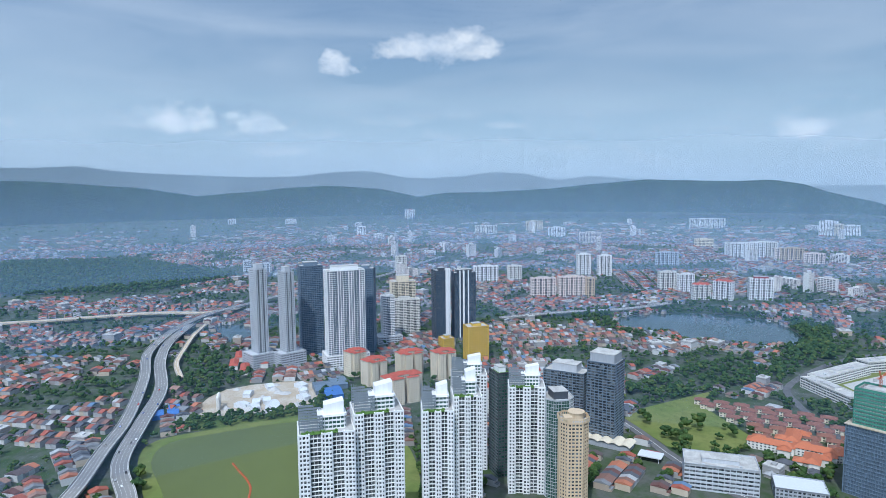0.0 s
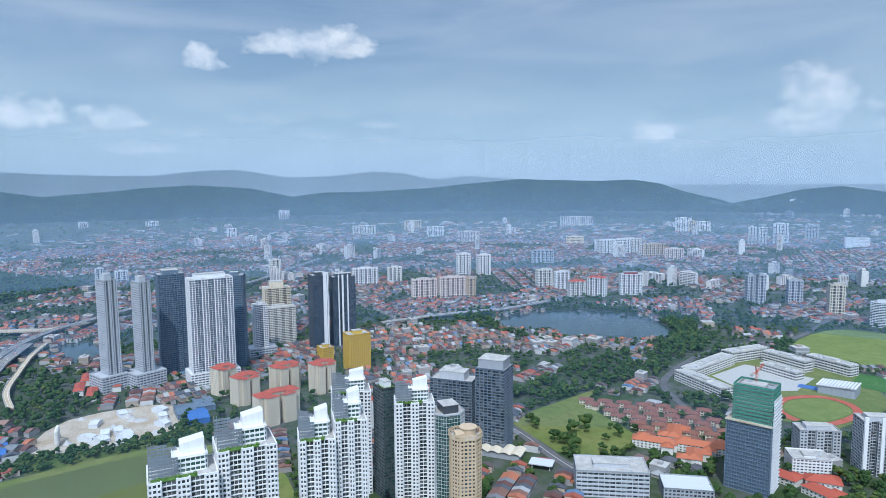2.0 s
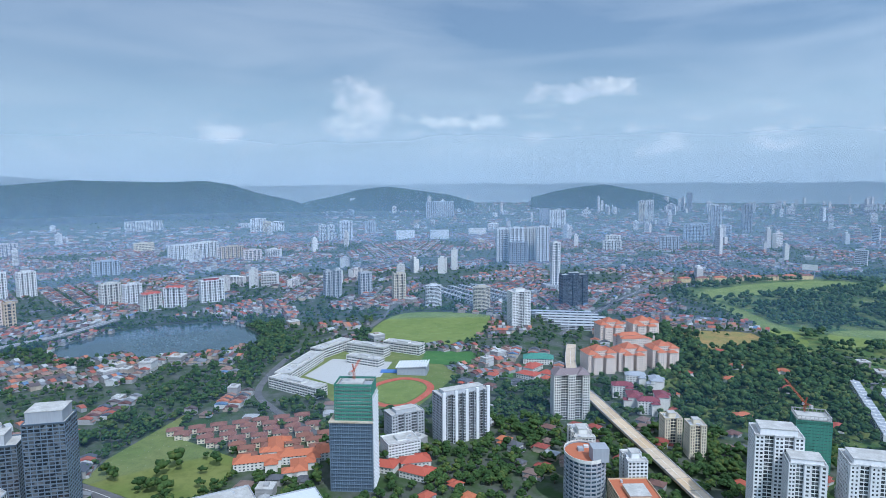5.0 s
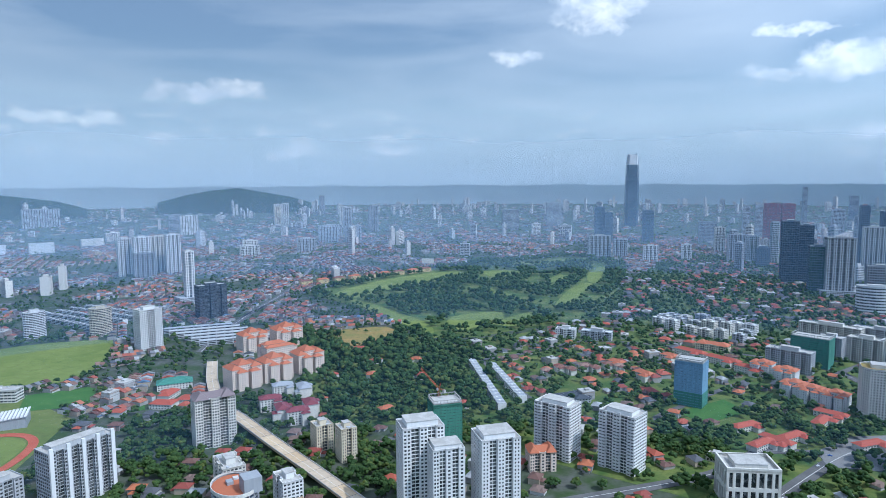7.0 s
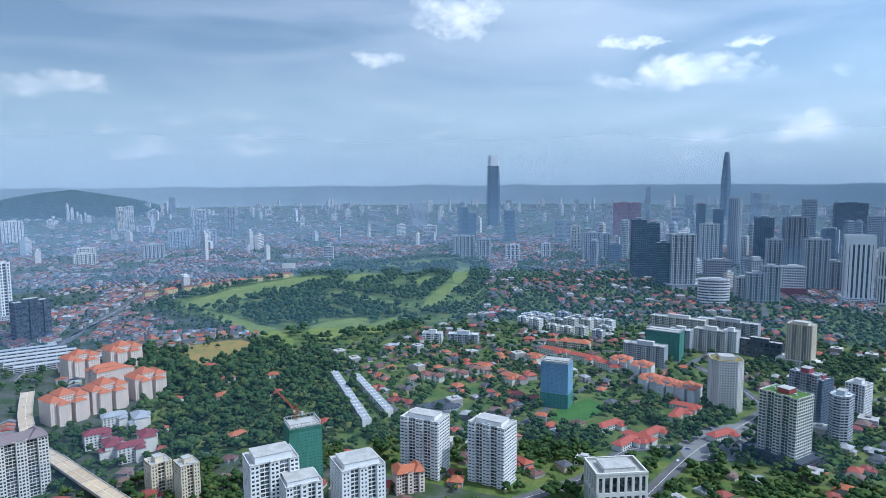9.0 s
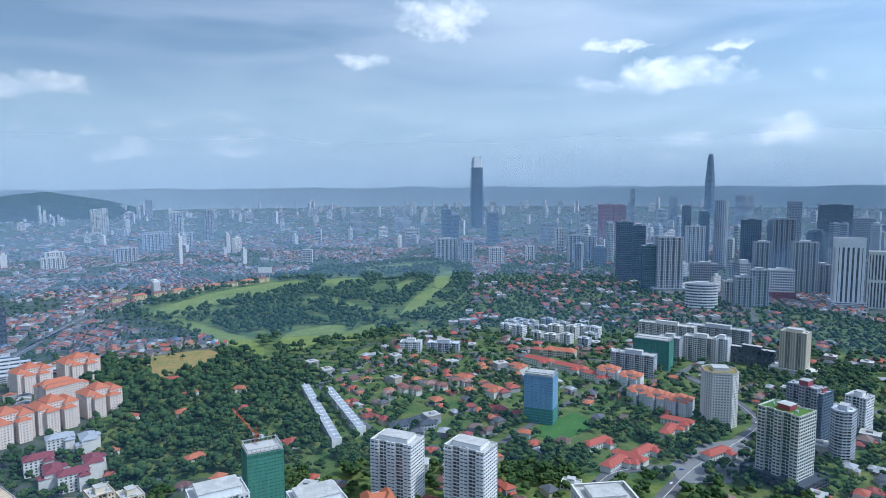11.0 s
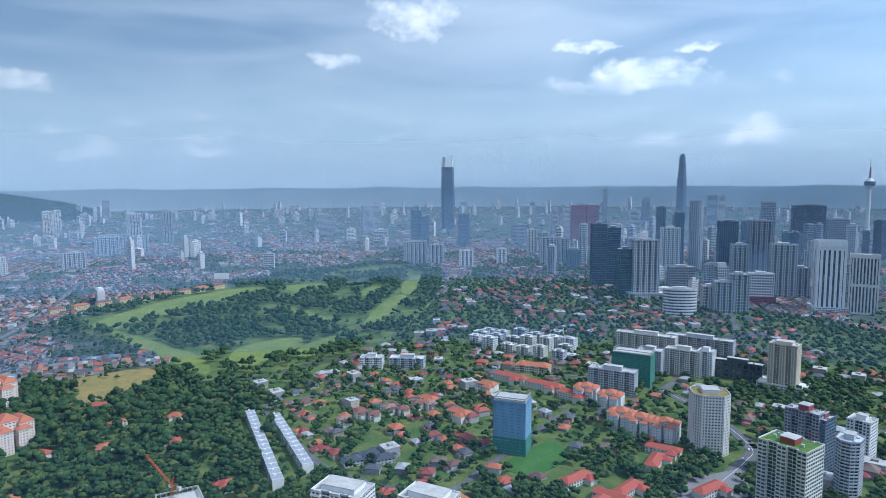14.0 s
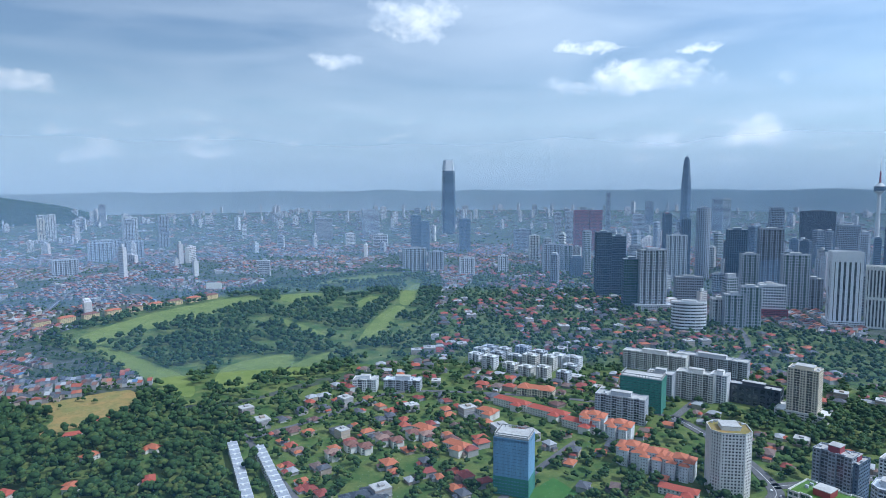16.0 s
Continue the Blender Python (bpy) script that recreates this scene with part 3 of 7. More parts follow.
def ribbon(mesh, line, width, z, thick=0.4, mat=0, off=0.0, heights=None):
    """A strip with thickness along a line; off shifts it sideways."""
    L, R = [], []
    for i in range(len(line)):
        a, b = np.array(line[max(i - 1, 0)][:2]), np.array(line[min(i + 1, len(line) - 1)][:2])
        t = (b - a) / max(np.linalg.norm(b - a), 1e-6)
        nrm = np.array((-t[1], t[0]))
        p = np.array(line[i][:2]) + nrm * off
        zz = z if heights is None else heights[i] + z
        L.append((*(p + nrm * width / 2), zz))
        R.append((*(p - nrm * width / 2), zz))
    for i in range(len(line) - 1):
        a, b, c, e = R[i], R[i + 1], L[i + 1], L[i]
        low = [(q[0], q[1], q[2] - thick) for q in (a, b, c, e)]
        mesh.solid([a, b, c, e] + low, [(0, 1, 2, 3), (0, 4, 5, 1), (2, 6, 7, 3), (7, 6, 5, 4)], mat)


def near_line(line, x, y, r):
    return any((x - p[0]) ** 2 + (y - p[1]) ** 2 < r * r for p in line)


# ---- ground: one sheet to the horizon ----
def build_ground():
    m = Mesh()
    rings = [60, 300, 500, 700, 900, 1200, 1600, 2000, 2500, 3000, 3400, 3800, 4300, 5000, 6000, 7500, 10000, 15000, 24000, 36000]
    spokes = 96
    grid = [[draw_in(*polar(360 * k / spokes, d))[0] for k in range(spokes)] for d in rings]
    m.solid([p for r in grid for p in r], [(i * spokes + k, i * spokes + (k + 1) % spokes, (i + 1) * spokes + (k + 1) % spokes, (i + 1) * spokes + k)
                                           for i in range(len(rings) - 1) for k in range(spokes)] + [tuple(range(spokes - 1, -1, -1))])
    for i, f in enumerate(m.f):
        m.f[i] = tuple(reversed(f))
    ob = single("ground", m, "town", "green and grey town ground that reaches the horizon", "ground", kind="structure")


build_ground()

POND = smooth([(-330, -600), (-400, -634), (-471, -687), (-523, -695), (-560, -645), (-587, -600), (-597, -561), (-590, -489), (-520, -436), (-399, -414), (-320, -470)], 4, True)
LAKE = smooth([(-1200, -97), (-1274, -20), (-1294, 117), (-1210, 226), (-1076, 223), (-1024, 182), (-1018, 104), (-1062, 19), (-1115, -9), (-1125, -71)], 4, True)
SMALL = smooth([(-1095, -909), (-1110, -843), (-1007, -790), (-983, -835)], 4, True)
PARK = [(-643, -171), (-682, -139), (-764, -23), (-702, -66), (-583, -35), (-535, -95), (-560, -140)]
OVAL = smooth([(-957, 388), (-1054, 549), (-932, 662), (-872, 627), (-795, 510), (-790, 437), (-866, 375)], 4, True)
SCHOOL = [(-783, 112), (-870, 227), (-894, 314), (-827, 392), (-650, 330), (-585, 200), (-640, 120), (-713, 140)]
PITCH2 = [(-784, 381), (-724, 440), (-662, 378), (-736, 329)]
GOLF = [(-817, 1202), (-772, 1462), (-623, 1799), (-495, 2021), (-201, 2225), (-49, 2063), (-22, 1680), (-74, 1201), (-118, 1042), (-210, 951), (-270, 872), (-362, 834), (-490, 980), (-633, 1094)]
BROWN = smooth([(-593, 820), (-552, 846), (-467, 904), (-416, 821), (-451, 769), (-474, 720), (-494, 734), (-513, 796)], 3, True)
PITCH = [(58, 558), (120, 625), (144, 585), (89, 527)]
FOREST = [(-610, 760), (-596, 822), (-440, 890), (-362, 834), (-240, 780), (-190, 640), (-150, 500), (-215, 440), (-330, 400), (-420, 480), (-480, 600)]
WORKS = smooth([(-611, -705), (-712, -713), (-760, -608), (-690, -570), (-640, -600)], 3, True)
EAST_WOOD = [(-560, -730), (-610, -700), (-690, -570), (-650, -500), (-610, -560), (-560, -680)]
BANK = smooth([(p[0] * 1.0 + (p[0] + 470) * 0.13, p[1] + (p[1] + 560) * 0.13) for p in POND[::3]], 3, True)

sheet("grass_bank", BANK, 0.25, "parkgrass", "green mown bank round the pond", "grass")
sheet("water", POND, 0.5, "pond", "still green water of a retention pond", "pond")
sheet("water", LAKE, 0.5, "lake", "dark grey-blue lake ringed by trees", "lake")
sheet("water", SMALL, 0.5, "lake", "small dark pond beside the towers", "pond")
sheet("park_grass", PARK, 0.3, "parkgrass", "open mown green with worn patches", "grass")
sheet("oval_field", OVAL, 0.3, "fairway", "large oval playing field of pale mown grass", "field")
sheet("sports_pitch", PITCH2, 0.35, "pitch", "dark green school football pitch", "pitch")
sheet("school_yard", SCHOOL, 0.2, "parkgrass", "worn grass grounds of the school", "grass")
sheet("sports_pitch", PITCH, 0.35, "pitch", "green football pitch with worn edges", "pitch")
sheet("dry_field", BROWN, 0.3, "drygrass", "dry brown grass clearing in the trees", "field")
sheet("works_yard", WORKS, 0.3, "earth", "pale dusty yard of a concrete works", "yard")
sheet("leafy_ground", [(-230, 420), (-180, 620), (-300, 830), (-120, 1000), (0, 1700), (140, 2350), (620, 2300), (520, 1500), (760, 1250), (900, 900), (640, 560), (360, 330), (60, 330)], 0.1, "grass", "garden ground between the leafy houses", "grass")
sheet("golf_rough", GOLF, 0.2, "grass", "golf course rough between the fairways", "grass")
sheet("forest_floor", FOREST, 0.15, "grass", "shaded ground under the park wood", "grass")
sheet("wood_floor", EAST_WOOD, 0.2, "grass", "grassy ground under the trees by the pond", "grass")

FAIRWAYS = [
    [(-741, 1244), (-695, 1499), (-562, 1694), (-493, 1620), (-602, 1379), (-651, 1244), (-675, 1158)],
    [(-675, 1168), (-595, 1122), (-409, 967), (-362, 870), (-441, 934), (-590, 1071)],
    [(-345, 919), (-366, 1032), (-286, 1109), (-259, 1021), (-300, 920)],
    [(-173, 1192), (-168, 1420), (-140, 1560), (-112, 1540), (-122, 1400), (-132, 1243)],
    [(-128, 1590), (-140, 1760), (-118, 1905), (-92, 1900), (-100, 1740), (-92, 1600)],
    [(-473, 1712), (-372, 1761), (-344, 1664), (-417, 1620)],
    [(-387, 1425), (-256, 1271), (-240, 1217), (-343, 1329)],
    [(-264, 1021), (-215, 1122), (-197, 1080), (-232, 968)],
    [(-420, 1930), (-300, 2080), (-160, 2150), (-150, 2080), (-290, 1960)],
    [(-240, 1560), (-230, 1680), (-190, 1690), (-190, 1570)],
]
FAIR = [smooth(p, 4, True) for p in FAIRWAYS]
for p in FAIR:
    sheet("fairway", p, 0.45, "fairway", "winding bright green mown golf fairway", "fairway")

# ---- roads and viaducts ----
VIA_L = smooth([(-250, -690), (-373, -710), (-472, -742), (-569, -773), (-723, -842), (-860, -915), (-1000, -954), (-1099, -965), (-1199, -957), (-1322, -916), (-1500, -850), (-1760, -700), (-2000, -640), (-2300, -560)], 6)
VIA_R = smooth([(-250, -600), (-330, -630), (-378, -656), (-447, -706), (-553, -746), (-676, -790), (-812, -867), (-937, -919), (-1084, -951)], 6)
SLIP = smooth([(-740, -795), (-812, -840), (-900, -872), (-1000, -905), (-1090, -925)], 6)
FLY = smooth([(-980, -1700), (-1067, -1357), (-1132, -1216), (-1188, -1095), (-1200, -980), (-1260, -930)], 6)
DECK = smooth([(-625, 570), (-560, 482), (-491, 406), (-432, 366), (-354, 313), (-287, 269), (-231, 231), (-150, 176)], 6)
CROSS = smooth([(-1190, -330), (-1260, -190), (-1300, -60), (-1380, 60)], 5)


def viaduct(name, label, line, width, z, mat, lanes=0, wall="concrete", pillars=40.0):
    ob = thing(name, label, "viaduct", 0, 0)
    for i in range(0, len(line) - 1, 2):
        m = Mesh()
        ribbon(m, line[i:i + 3], width, z, 1.8)
        part("deck_span", m, mat, ob)
        if mat == "beige_span":
            m = Mesh()
            ribbon(m, [line[i], tuple(np.array(line[i]) * 0.96 + np.array(line[i + 1]) * 0.04)], width - 1, z + 0.06, 0.05)
            part("expansion_joint", m, "dark", ob)
    for s in (-1, 1):
        r = Mesh()
        ribbon(r, line, 0.5, z + 1.1, 1.3, off=s * (width / 2 - 0.25))
        part("parapet", r, wall, ob)
    for k in range(lanes + 1):
        off = (k - lanes / 2) * 3.6
        r = Mesh()
        if k in (0, lanes):
            ribbon(r, line, 0.3, z + 0.03, 0.02, off=off)
        else:
            for i in range(0, len(line) - 1):
                a, b = np.array(line[i]), np.array(line[i + 1])
                for s in range(2):
                    p, q = a + (b - a) * (s / 2), a + (b - a) * (s / 2 + 0.25)
                    ribbon(r, [tuple(p), tuple(q)], 0.25, z + 0.03, 0.02, off=off)
        part("lane_line", r, "line", ob, kind="" if k in (0, lanes) else "stuff")
    run = 0.0
    for i in range(1, len(line)):
        run += math.dist(line[i - 1], line[i])
        if run > pillars:
            run = 0.0
            c = Mesh()
            x, y = line[i]
            c.cyl(x, y, 0, z - 3.0, 1.3, 1.3, 10)
            c.solid([(x - 1.5, y - 1.5, z - 3.2), (x + 1.5, y - 1.5, z - 3.2), (x + 1.5, y + 1.5, z - 3.2), (x - 1.5, y + 1.5, z - 3.2),
                     (x - width * 0.36, y - width * 0.36, z - 1.7), (x + width * 0.36, y - width * 0.36, z - 1.7), (x + width * 0.36, y + width * 0.36, z - 1.7), (x - width * 0.36, y + width * 0.36, z - 1.7)],
                    [(0, 1, 5, 4), (1, 2, 6, 5), (2, 3, 7, 6), (3, 0, 4, 7), (0, 3, 2, 1)])
            part("pier", c, "concrete", ob)
    return ob


viaduct("highway_viaduct", "curving grey concrete highway on piers, carriageway beside the houses", VIA_L, 15, 10, "deck", 3)
viaduct("highway_viaduct", "curving grey concrete highway on piers, carriageway beside the pond", VIA_R, 17, 10, "deck", 4)
viaduct("slip_road", "narrow pale concrete slip road beside the highway", SLIP, 8, 8, "beige_deck", 1)
viaduct("flyover", "long pale flyover crossing the suburb", FLY, 18, 9, "beige_deck", 2)
viaduct("unfinished_viaduct", "pale beige unfinished viaduct deck in sections", DECK, 16, 9, "beige_span", 0, "concrete")
viaduct("flyover", "flyover by the lake with grey parapets", CROSS, 12, 8, "deck", 2)

ROADS = [
    (smooth([(-760, -250), (-633, -176), (-523, -137), (-440, -90), (-380, 20)], 5), 14),
    (smooth([(120, 330), (207, 457), (262, 515), (314, 571), (335, 608), (330, 700), (300, 800)], 5), 15),
    (smooth([(-260, 760), (-231, 722), (-165, 620), (-104, 541), (-1, 499), (50, 560), (80, 604), (110, 650), (160, 720)], 5), 8),
    (smooth([(-160, 215), (-30, 305), (83, 387), (140, 459), (207, 470)], 5), 14),
    (smooth([(-1322, -916), (-1700, -600), (-1900, -480), (-2500, -200)], 5), 20),
    (smooth([(-700, 640), (-760, 800), (-820, 1000), (-900, 1300), (-1100, 1800)], 5), 16),
    (smooth([(-560, 60), (-700, 60), (-800, 90), (-950, 250), (-1000, 420), (-1150, 600)], 5), 10),
    (smooth([(-1420, 900), (-1600, 760), (-1900, 820), (-2500, 900)], 5), 22),
    (smooth([(-1200, -600), (-1500, -420), (-1650, -100), (-1500, 350), (-1420, 900)], 5), 14),
    (smooth([(-800, 900), (-830, 1180), (-780, 1480), (-600, 1830), (-480, 2060)], 5), 8),
    (smooth([(300, 800), (180, 870), (-60, 900), (-150, 800), (-230, 722)], 5), 8),
    (smooth([(335, 608), (480, 640), (640, 720), (760, 900)], 5), 12),
    (smooth([(300, 800), (420, 960), (560, 1180), (620, 1400)], 5), 10),
]
for line, width in ROADS:
    m = Mesh()
    ribbon(m, line, width, 0.6, 0.5)
    rd = single("road", m, "asphalt", "grey asphalt road through the town", "road", kind="structure")
    if width >= 12:
        c = Mesh()
        ribbon(c, line, 0.4, 0.66, 0.05)
        part("lane_line", c, "line", rd)
ROAD_PTS = [(p, w) for line, w in ROADS + [(VIA_L, 15), (VIA_R, 17), (SLIP, 9), (FLY, 18), (DECK, 18), (CROSS, 12)] for a, b in zip(line, line[1:])
            for p in (a, ((a[0] * 2 + b[0]) / 3, (a[1] * 2 + b[1]) / 3), ((a[0] + b[0] * 2) / 3, (a[1] + b[1] * 2) / 3))]
ROAD_CELLS = {}
for p, wd in ROAD_PTS:
    ROAD_CELLS.setdefault((int(p[0] // 40), int(p[1] // 40)), []).append((p, wd))


def on_road(x, y, r=5.0):
    cx, cy = int(x // 40), int(y // 40)
    return any((x - p[0]) ** 2 + (y - p[1]) ** 2 < (r + wd / 2) ** 2 for i in (-1, 0, 1) for j in (-1, 0, 1) for p, wd in ROAD_CELLS.get((cx + i, cy + j), ()))


# ---- hills on the horizon ----
def ridge(name, label, profile, r0, r1, mat, seed, rough=14.0):
    """A wooded ridge: profile gives height against azimuth; it rises from r0 and falls towards r1."""
    m = Mesh()
    az = np.arange(profile[0][0], profile[-1][0] + 0.01, 0.4)
    hs = np.interp(az, [p[0] for p in profile], [p[1] for p in profile])
    foot = np.interp(az, [p[0] for p in profile], [p[2] for p in profile])
    rows = 9
    for i in range(rows):
        t = i / (rows - 1)
        for a, h, f in zip(az, hs, foot):
            r = f + (r1 - f) * t
            z0 = CZ - CZ * r / max(r, bowl_inv(r))
            lift = math.sin(min(t * 1.25, 1.0) * math.pi / 2) if t < 0.8 else 1 - (t - 0.8) * 0.8
            x, y = polar(a, r)
            bump = noise.fractal(Vector((x * 0.004, y * 0.004, seed)), 0.9, 2.1, 4) * rough * math.sin(math.pi * min(t * 1.1, 1))
            m.v.append((x, y, z0 - 6 + (h - z0) * lift + bump))
    k = len(az)
    for i in range(rows - 1):
        for j in range(k - 1):
            m.f.append((i * k + j, (i + 1) * k + j, (i + 1) * k + j + 1, i * k + j + 1))
    m.m = [0] * len(m.f)
    ob = single(name, m, mat, label, "hill", kind="backdrop" if False else "structure")
    for p in ob.data.polygons:
        p.use_smooth = True


def bowl_inv(r):
    return r if r <= 3400 else 3400 * (1450 / max(4850 - r, 1.0)) ** (1 / 2.345)


def skyline_height(r0, r1, el):
    """Height of a crest that stands el degrees over the eye's level, four fifths of the way from r0 to r1."""
    return CZ + (r0 + (r1 - r0) * 0.8) * math.tan(radians(el)) + 6


def hill(label, crest, r0, r1, seed, rough, name="wooded_hill"):
    ridge(name, label, [(a, skyline_height(r0, r1, e), r0) for a, e in crest][::-1], r0, r1, "forest", seed, rough)


hill("long dark forested ridge behind the suburbs", [(142, 0.6), (129.9, 0.34), (125.7, 0.0), (122.6, -0.28), (118.5, -0.96), (114.2, -0.7), (111.4, -0.4), (107.7, -0.19), (102.9, -0.53), (99.9, -1.2), (97, -1.8), (94, -2.4)], 4395, 4575, 1.0, 5.0)
hill("long dark forested ridge behind the suburbs", [(103, -2.3), (100.5, -1.4), (96.9, -0.93), (93.4, -0.91), (87.5, -0.6), (84.2, -0.25), (79.3, 0.14), (76.8, 0.02), (72.5, -0.07), (69.6, 0.02), (67.4, -0.36), (65.6, -1.0), (63.8, -1.45), (62.4, -1.75), (61, -2.4)], 4470, 4590, 1.7, 4.0)
hill("pale far mountains behind the ridge", [(142, 1.5), (129.9, 1.32), (127, 1.5), (124.5, 1.09), (118.5, 0.72), (114.1, 0.57), (110.5, 0.59), (106.7, 1.01), (103.8, 1.04), (99.9, 0.38), (95.9, 0.5), (92.5, 0.91), (90, 0.74), (87, 0.13), (84.2, 0.49), (81.3, 0.22), (74, -0.2), (68, -0.5)], 4690, 4790, 2.0, 5.0, "mountain_range")
hill("low forested hill beyond the flats", [(63, -2.3), (61, -1.8), (59.6, -1.56), (56.8, -0.87), (54, -0.59), (51.4, -0.98), (48.5, -1.4), (46.5, -2.0)], 4450, 4590, 3.0, 3.0)
hill("small round forested hill far off", [(41.5, -1.7), (39.3, -1.1), (37.2, -0.72), (35.1, -0.52), (32.7, -0.95), (30.8, -1.3), (29, -1.8)], 4480, 4600, 4.0, 2.5)
hill("faint low hills along the horizon", [(a, -0.42 + 0.16 * noise.noise(Vector((a * 0.23, 4.0, 1.0))) + 0.10 * noise.noise(Vector((a * 0.7, 9.0, 2.0)))) for a in range(62, -44, -1)], 4700, 4800, 5.0, 2.0)


# ---- trees ----
def clump(m, rr, x, y, z, r, squash=0.8):
    """An uneven tuft of leaves of twenty faces."""
    g = (1 + 5 ** 0.5) / 2
    base = [(-1, g, 0), (1, g, 0), (-1, -g, 0), (1, -g, 0), (0, -1, g), (0, 1, g), (0, -1, -g), (0, 1, -g), (g, 0, -1), (g, 0, 1), (-g, 0, -1), (-g, 0, 1)]
    fac = [(0, 11, 5), (0, 5, 1), (0, 1, 7), (0, 7, 10), (0, 10, 11), (1, 5, 9), (5, 11, 4), (11, 10, 2), (10, 7, 6), (7, 1, 8), (3, 9, 4), (3, 4, 2), (3, 2, 6), (3, 6, 8), (3, 8, 9), (4, 9, 5), (2, 4, 11), (6, 2, 10), (8, 6, 7), (9, 8, 1)]
    q = Euler((rr.uniform(0, 6), rr.uniform(0, 6), rr.uniform(0, 6))).to_matrix()
    pts = []
    for b in base:
        v = q @ Vector(b).normalized() * r * rr.uniform(0.72, 1.25)
        pts.append((x + v.x, y + v.y, z + v.z * squash))
    m.solid(pts, fac)


def tuft(m, rr, x, y, z, r, squash=0.8):
    """A coarser tuft of eight faces for trees far off."""
    q = Euler((rr.uniform(0, 6), rr.uniform(0, 6), rr.uniform(0, 6))).to_matrix()
    pts = []
    for b in ((1, 0, 0), (-1, 0, 0), (0, 1, 0), (0, -1, 0), (0, 0, 1), (0, 0, -1)):
        v = q @ Vector(b) * r * rr.uniform(0.9, 1.45)
        pts.append((x + v.x, y + v.y, z + v.z * squash))
    m.solid(pts, [(0, 2, 4), (2, 1, 4), (1, 3, 4), (3, 0, 4), (2, 0, 5), (1, 2, 5), (3, 1, 5), (0, 3, 5)])


def crown(rr, n, h=10.0, spread=5.0, coarse=False):
    """A dome of tufts: one broad heart and a ring of smaller heads about it at uneven heights."""
    m = Mesh()
    tuft_of = tuft if coarse else clump
    tuft_of(m, rr, 0, 0, h * 0.66, spread * 0.62, 0.75)
    for i in range(n - 1):
        a = 2.4 * i + rr.uniform(-0.5, 0.5)
        k = (0.45 + 0.55 * rr.random()) if i else 0.2
        z = h * (0.86 - 0.38 * k * k) + rr.uniform(-0.06, 0.06) * h
        tuft_of(m, rr, math.cos(a) * k * spread * 0.72, math.sin(a) * k * spread * 0.72, z, rr.uniform(0.28, 0.44) * spread, 0.8)
    return m


def strew(name, template, mats, places, label, category):
    """One joined mesh of a template set down at many places: x, y, z, turn, width scale, height scale."""
    v = np.array(template.v, dtype=np.float32)
    P = np.array(places, dtype=np.float32)
    n, k = len(P), len(v)
    c, s = np.cos(P[:, 3])[:, None], np.sin(P[:, 3])[:, None]
    X, Y = v[None, :, 0] * P[:, 4:5], v[None, :, 1] * P[:, 4:5]
    out = np.stack([P[:, 0:1] + X * c - Y * s, P[:, 1:2] + X * s + Y * c, P[:, 2:3] + v[None, :, 2] * P[:, 5:6]], 2).reshape(-1, 3)
    sizes = np.array([len(f) for f in template.f])
    loops = np.concatenate([np.array(f) for f in template.f])
    me = bpy.data.meshes.new(name)
    me.vertices.add(n * k)
    me.vertices.foreach_set("co", out.ravel())
    L = (loops[None, :] + (np.arange(n) * k)[:, None]).ravel()
    me.loops.add(len(L))
    me.loops.foreach_set("vertex_index", L.astype(np.int32))
    tot = np.tile(sizes, n)
    me.polygons.add(len(tot))
    me.polygons.foreach_set("loop_start", np.concatenate([[0], np.cumsum(tot)[:-1]]).astype(np.int32))
    for mm in mats:
        me.materials.append(M[mm])
    if len(mats) > 1:
        me.polygons.foreach_set("material_index", np.tile(np.array(template.m, dtype=np.int32), n))
    if category != "trees":
        me.polygons.foreach_set("use_smooth", np.zeros(len(tot), dtype=bool))
    me.update(calc_edges=True)
    return tagged(new(name, me), label, category, kind="stuff")


# ---- houses ----
def house_plan(kind, rr):
    m = Mesh()
    if kind == "terrace":
        m.box(-3.4, -7.5, 0, 3.4, 7.5, 6.2, 0)
        m.box(-3.2, -10.2, 0, 3.2, -7.5, 3.0, 0)
        m.gable(-7.9, -3.4, 7.9, 3.4, 6.0, 2.6, 0.4, 1)
        i = len(m.v) - 6
        for j in range(i, i + 6):      # ridge runs along the row
            x, y, z = m.v[j]
            m.v[j] = (-y, x, z)
        m.box(-3.3, -10.6, 3.0, 3.3, -7.5, 3.25, 1)
    elif kind == "villa":
        m.box(-7, -5.5, 0, 7, 5.5, 6.5, 0)
        m.box(-4, -9.5, 0, 3, -5.5, 4.0, 0)
        m.box(7, -3, 0, 11, 4, 3.4, 0)
        m.hip(-7, -5.5, 7, 5.5, 6.4, 3.0, 0.9, 1)
        m.hip(-4, -9.5, 3, -4.0, 3.9, 2.0, 0.7, 1)
        m.hip(7, -3, 11, 4, 3.3, 1.4, 0.6, 1)
    elif kind == "bungalow":
        m.box(-6.5, -4.5, 0, 6.5, 4.5, 3.6, 0)
        m.box(-2, 4.5, 0, 6, 9, 3.4, 0)
        m.hip(-6.5, -4.5, 6.5, 4.5, 3.5, 2.5, 0.9, 1)
        m.hip(-2, 3.5, 6, 9, 3.3, 2.0, 0.8, 1)
    else:                              # shophouse or flat-roofed block
        m.box(-8, -7, 0, 8, 7, 9.5, 0)
        m.box(-8.2, -7.2, 9.5, 8.2, 7.2, 10.2, 1)
        m.box(-3, -2, 10.2, 2, 3, 12.0, 0)
        for z in (2.6, 5.8, 8.6):
            m.box(-8.3, -7.3, z, 8.3, 7.3, z + 0.5, 0)
    return m


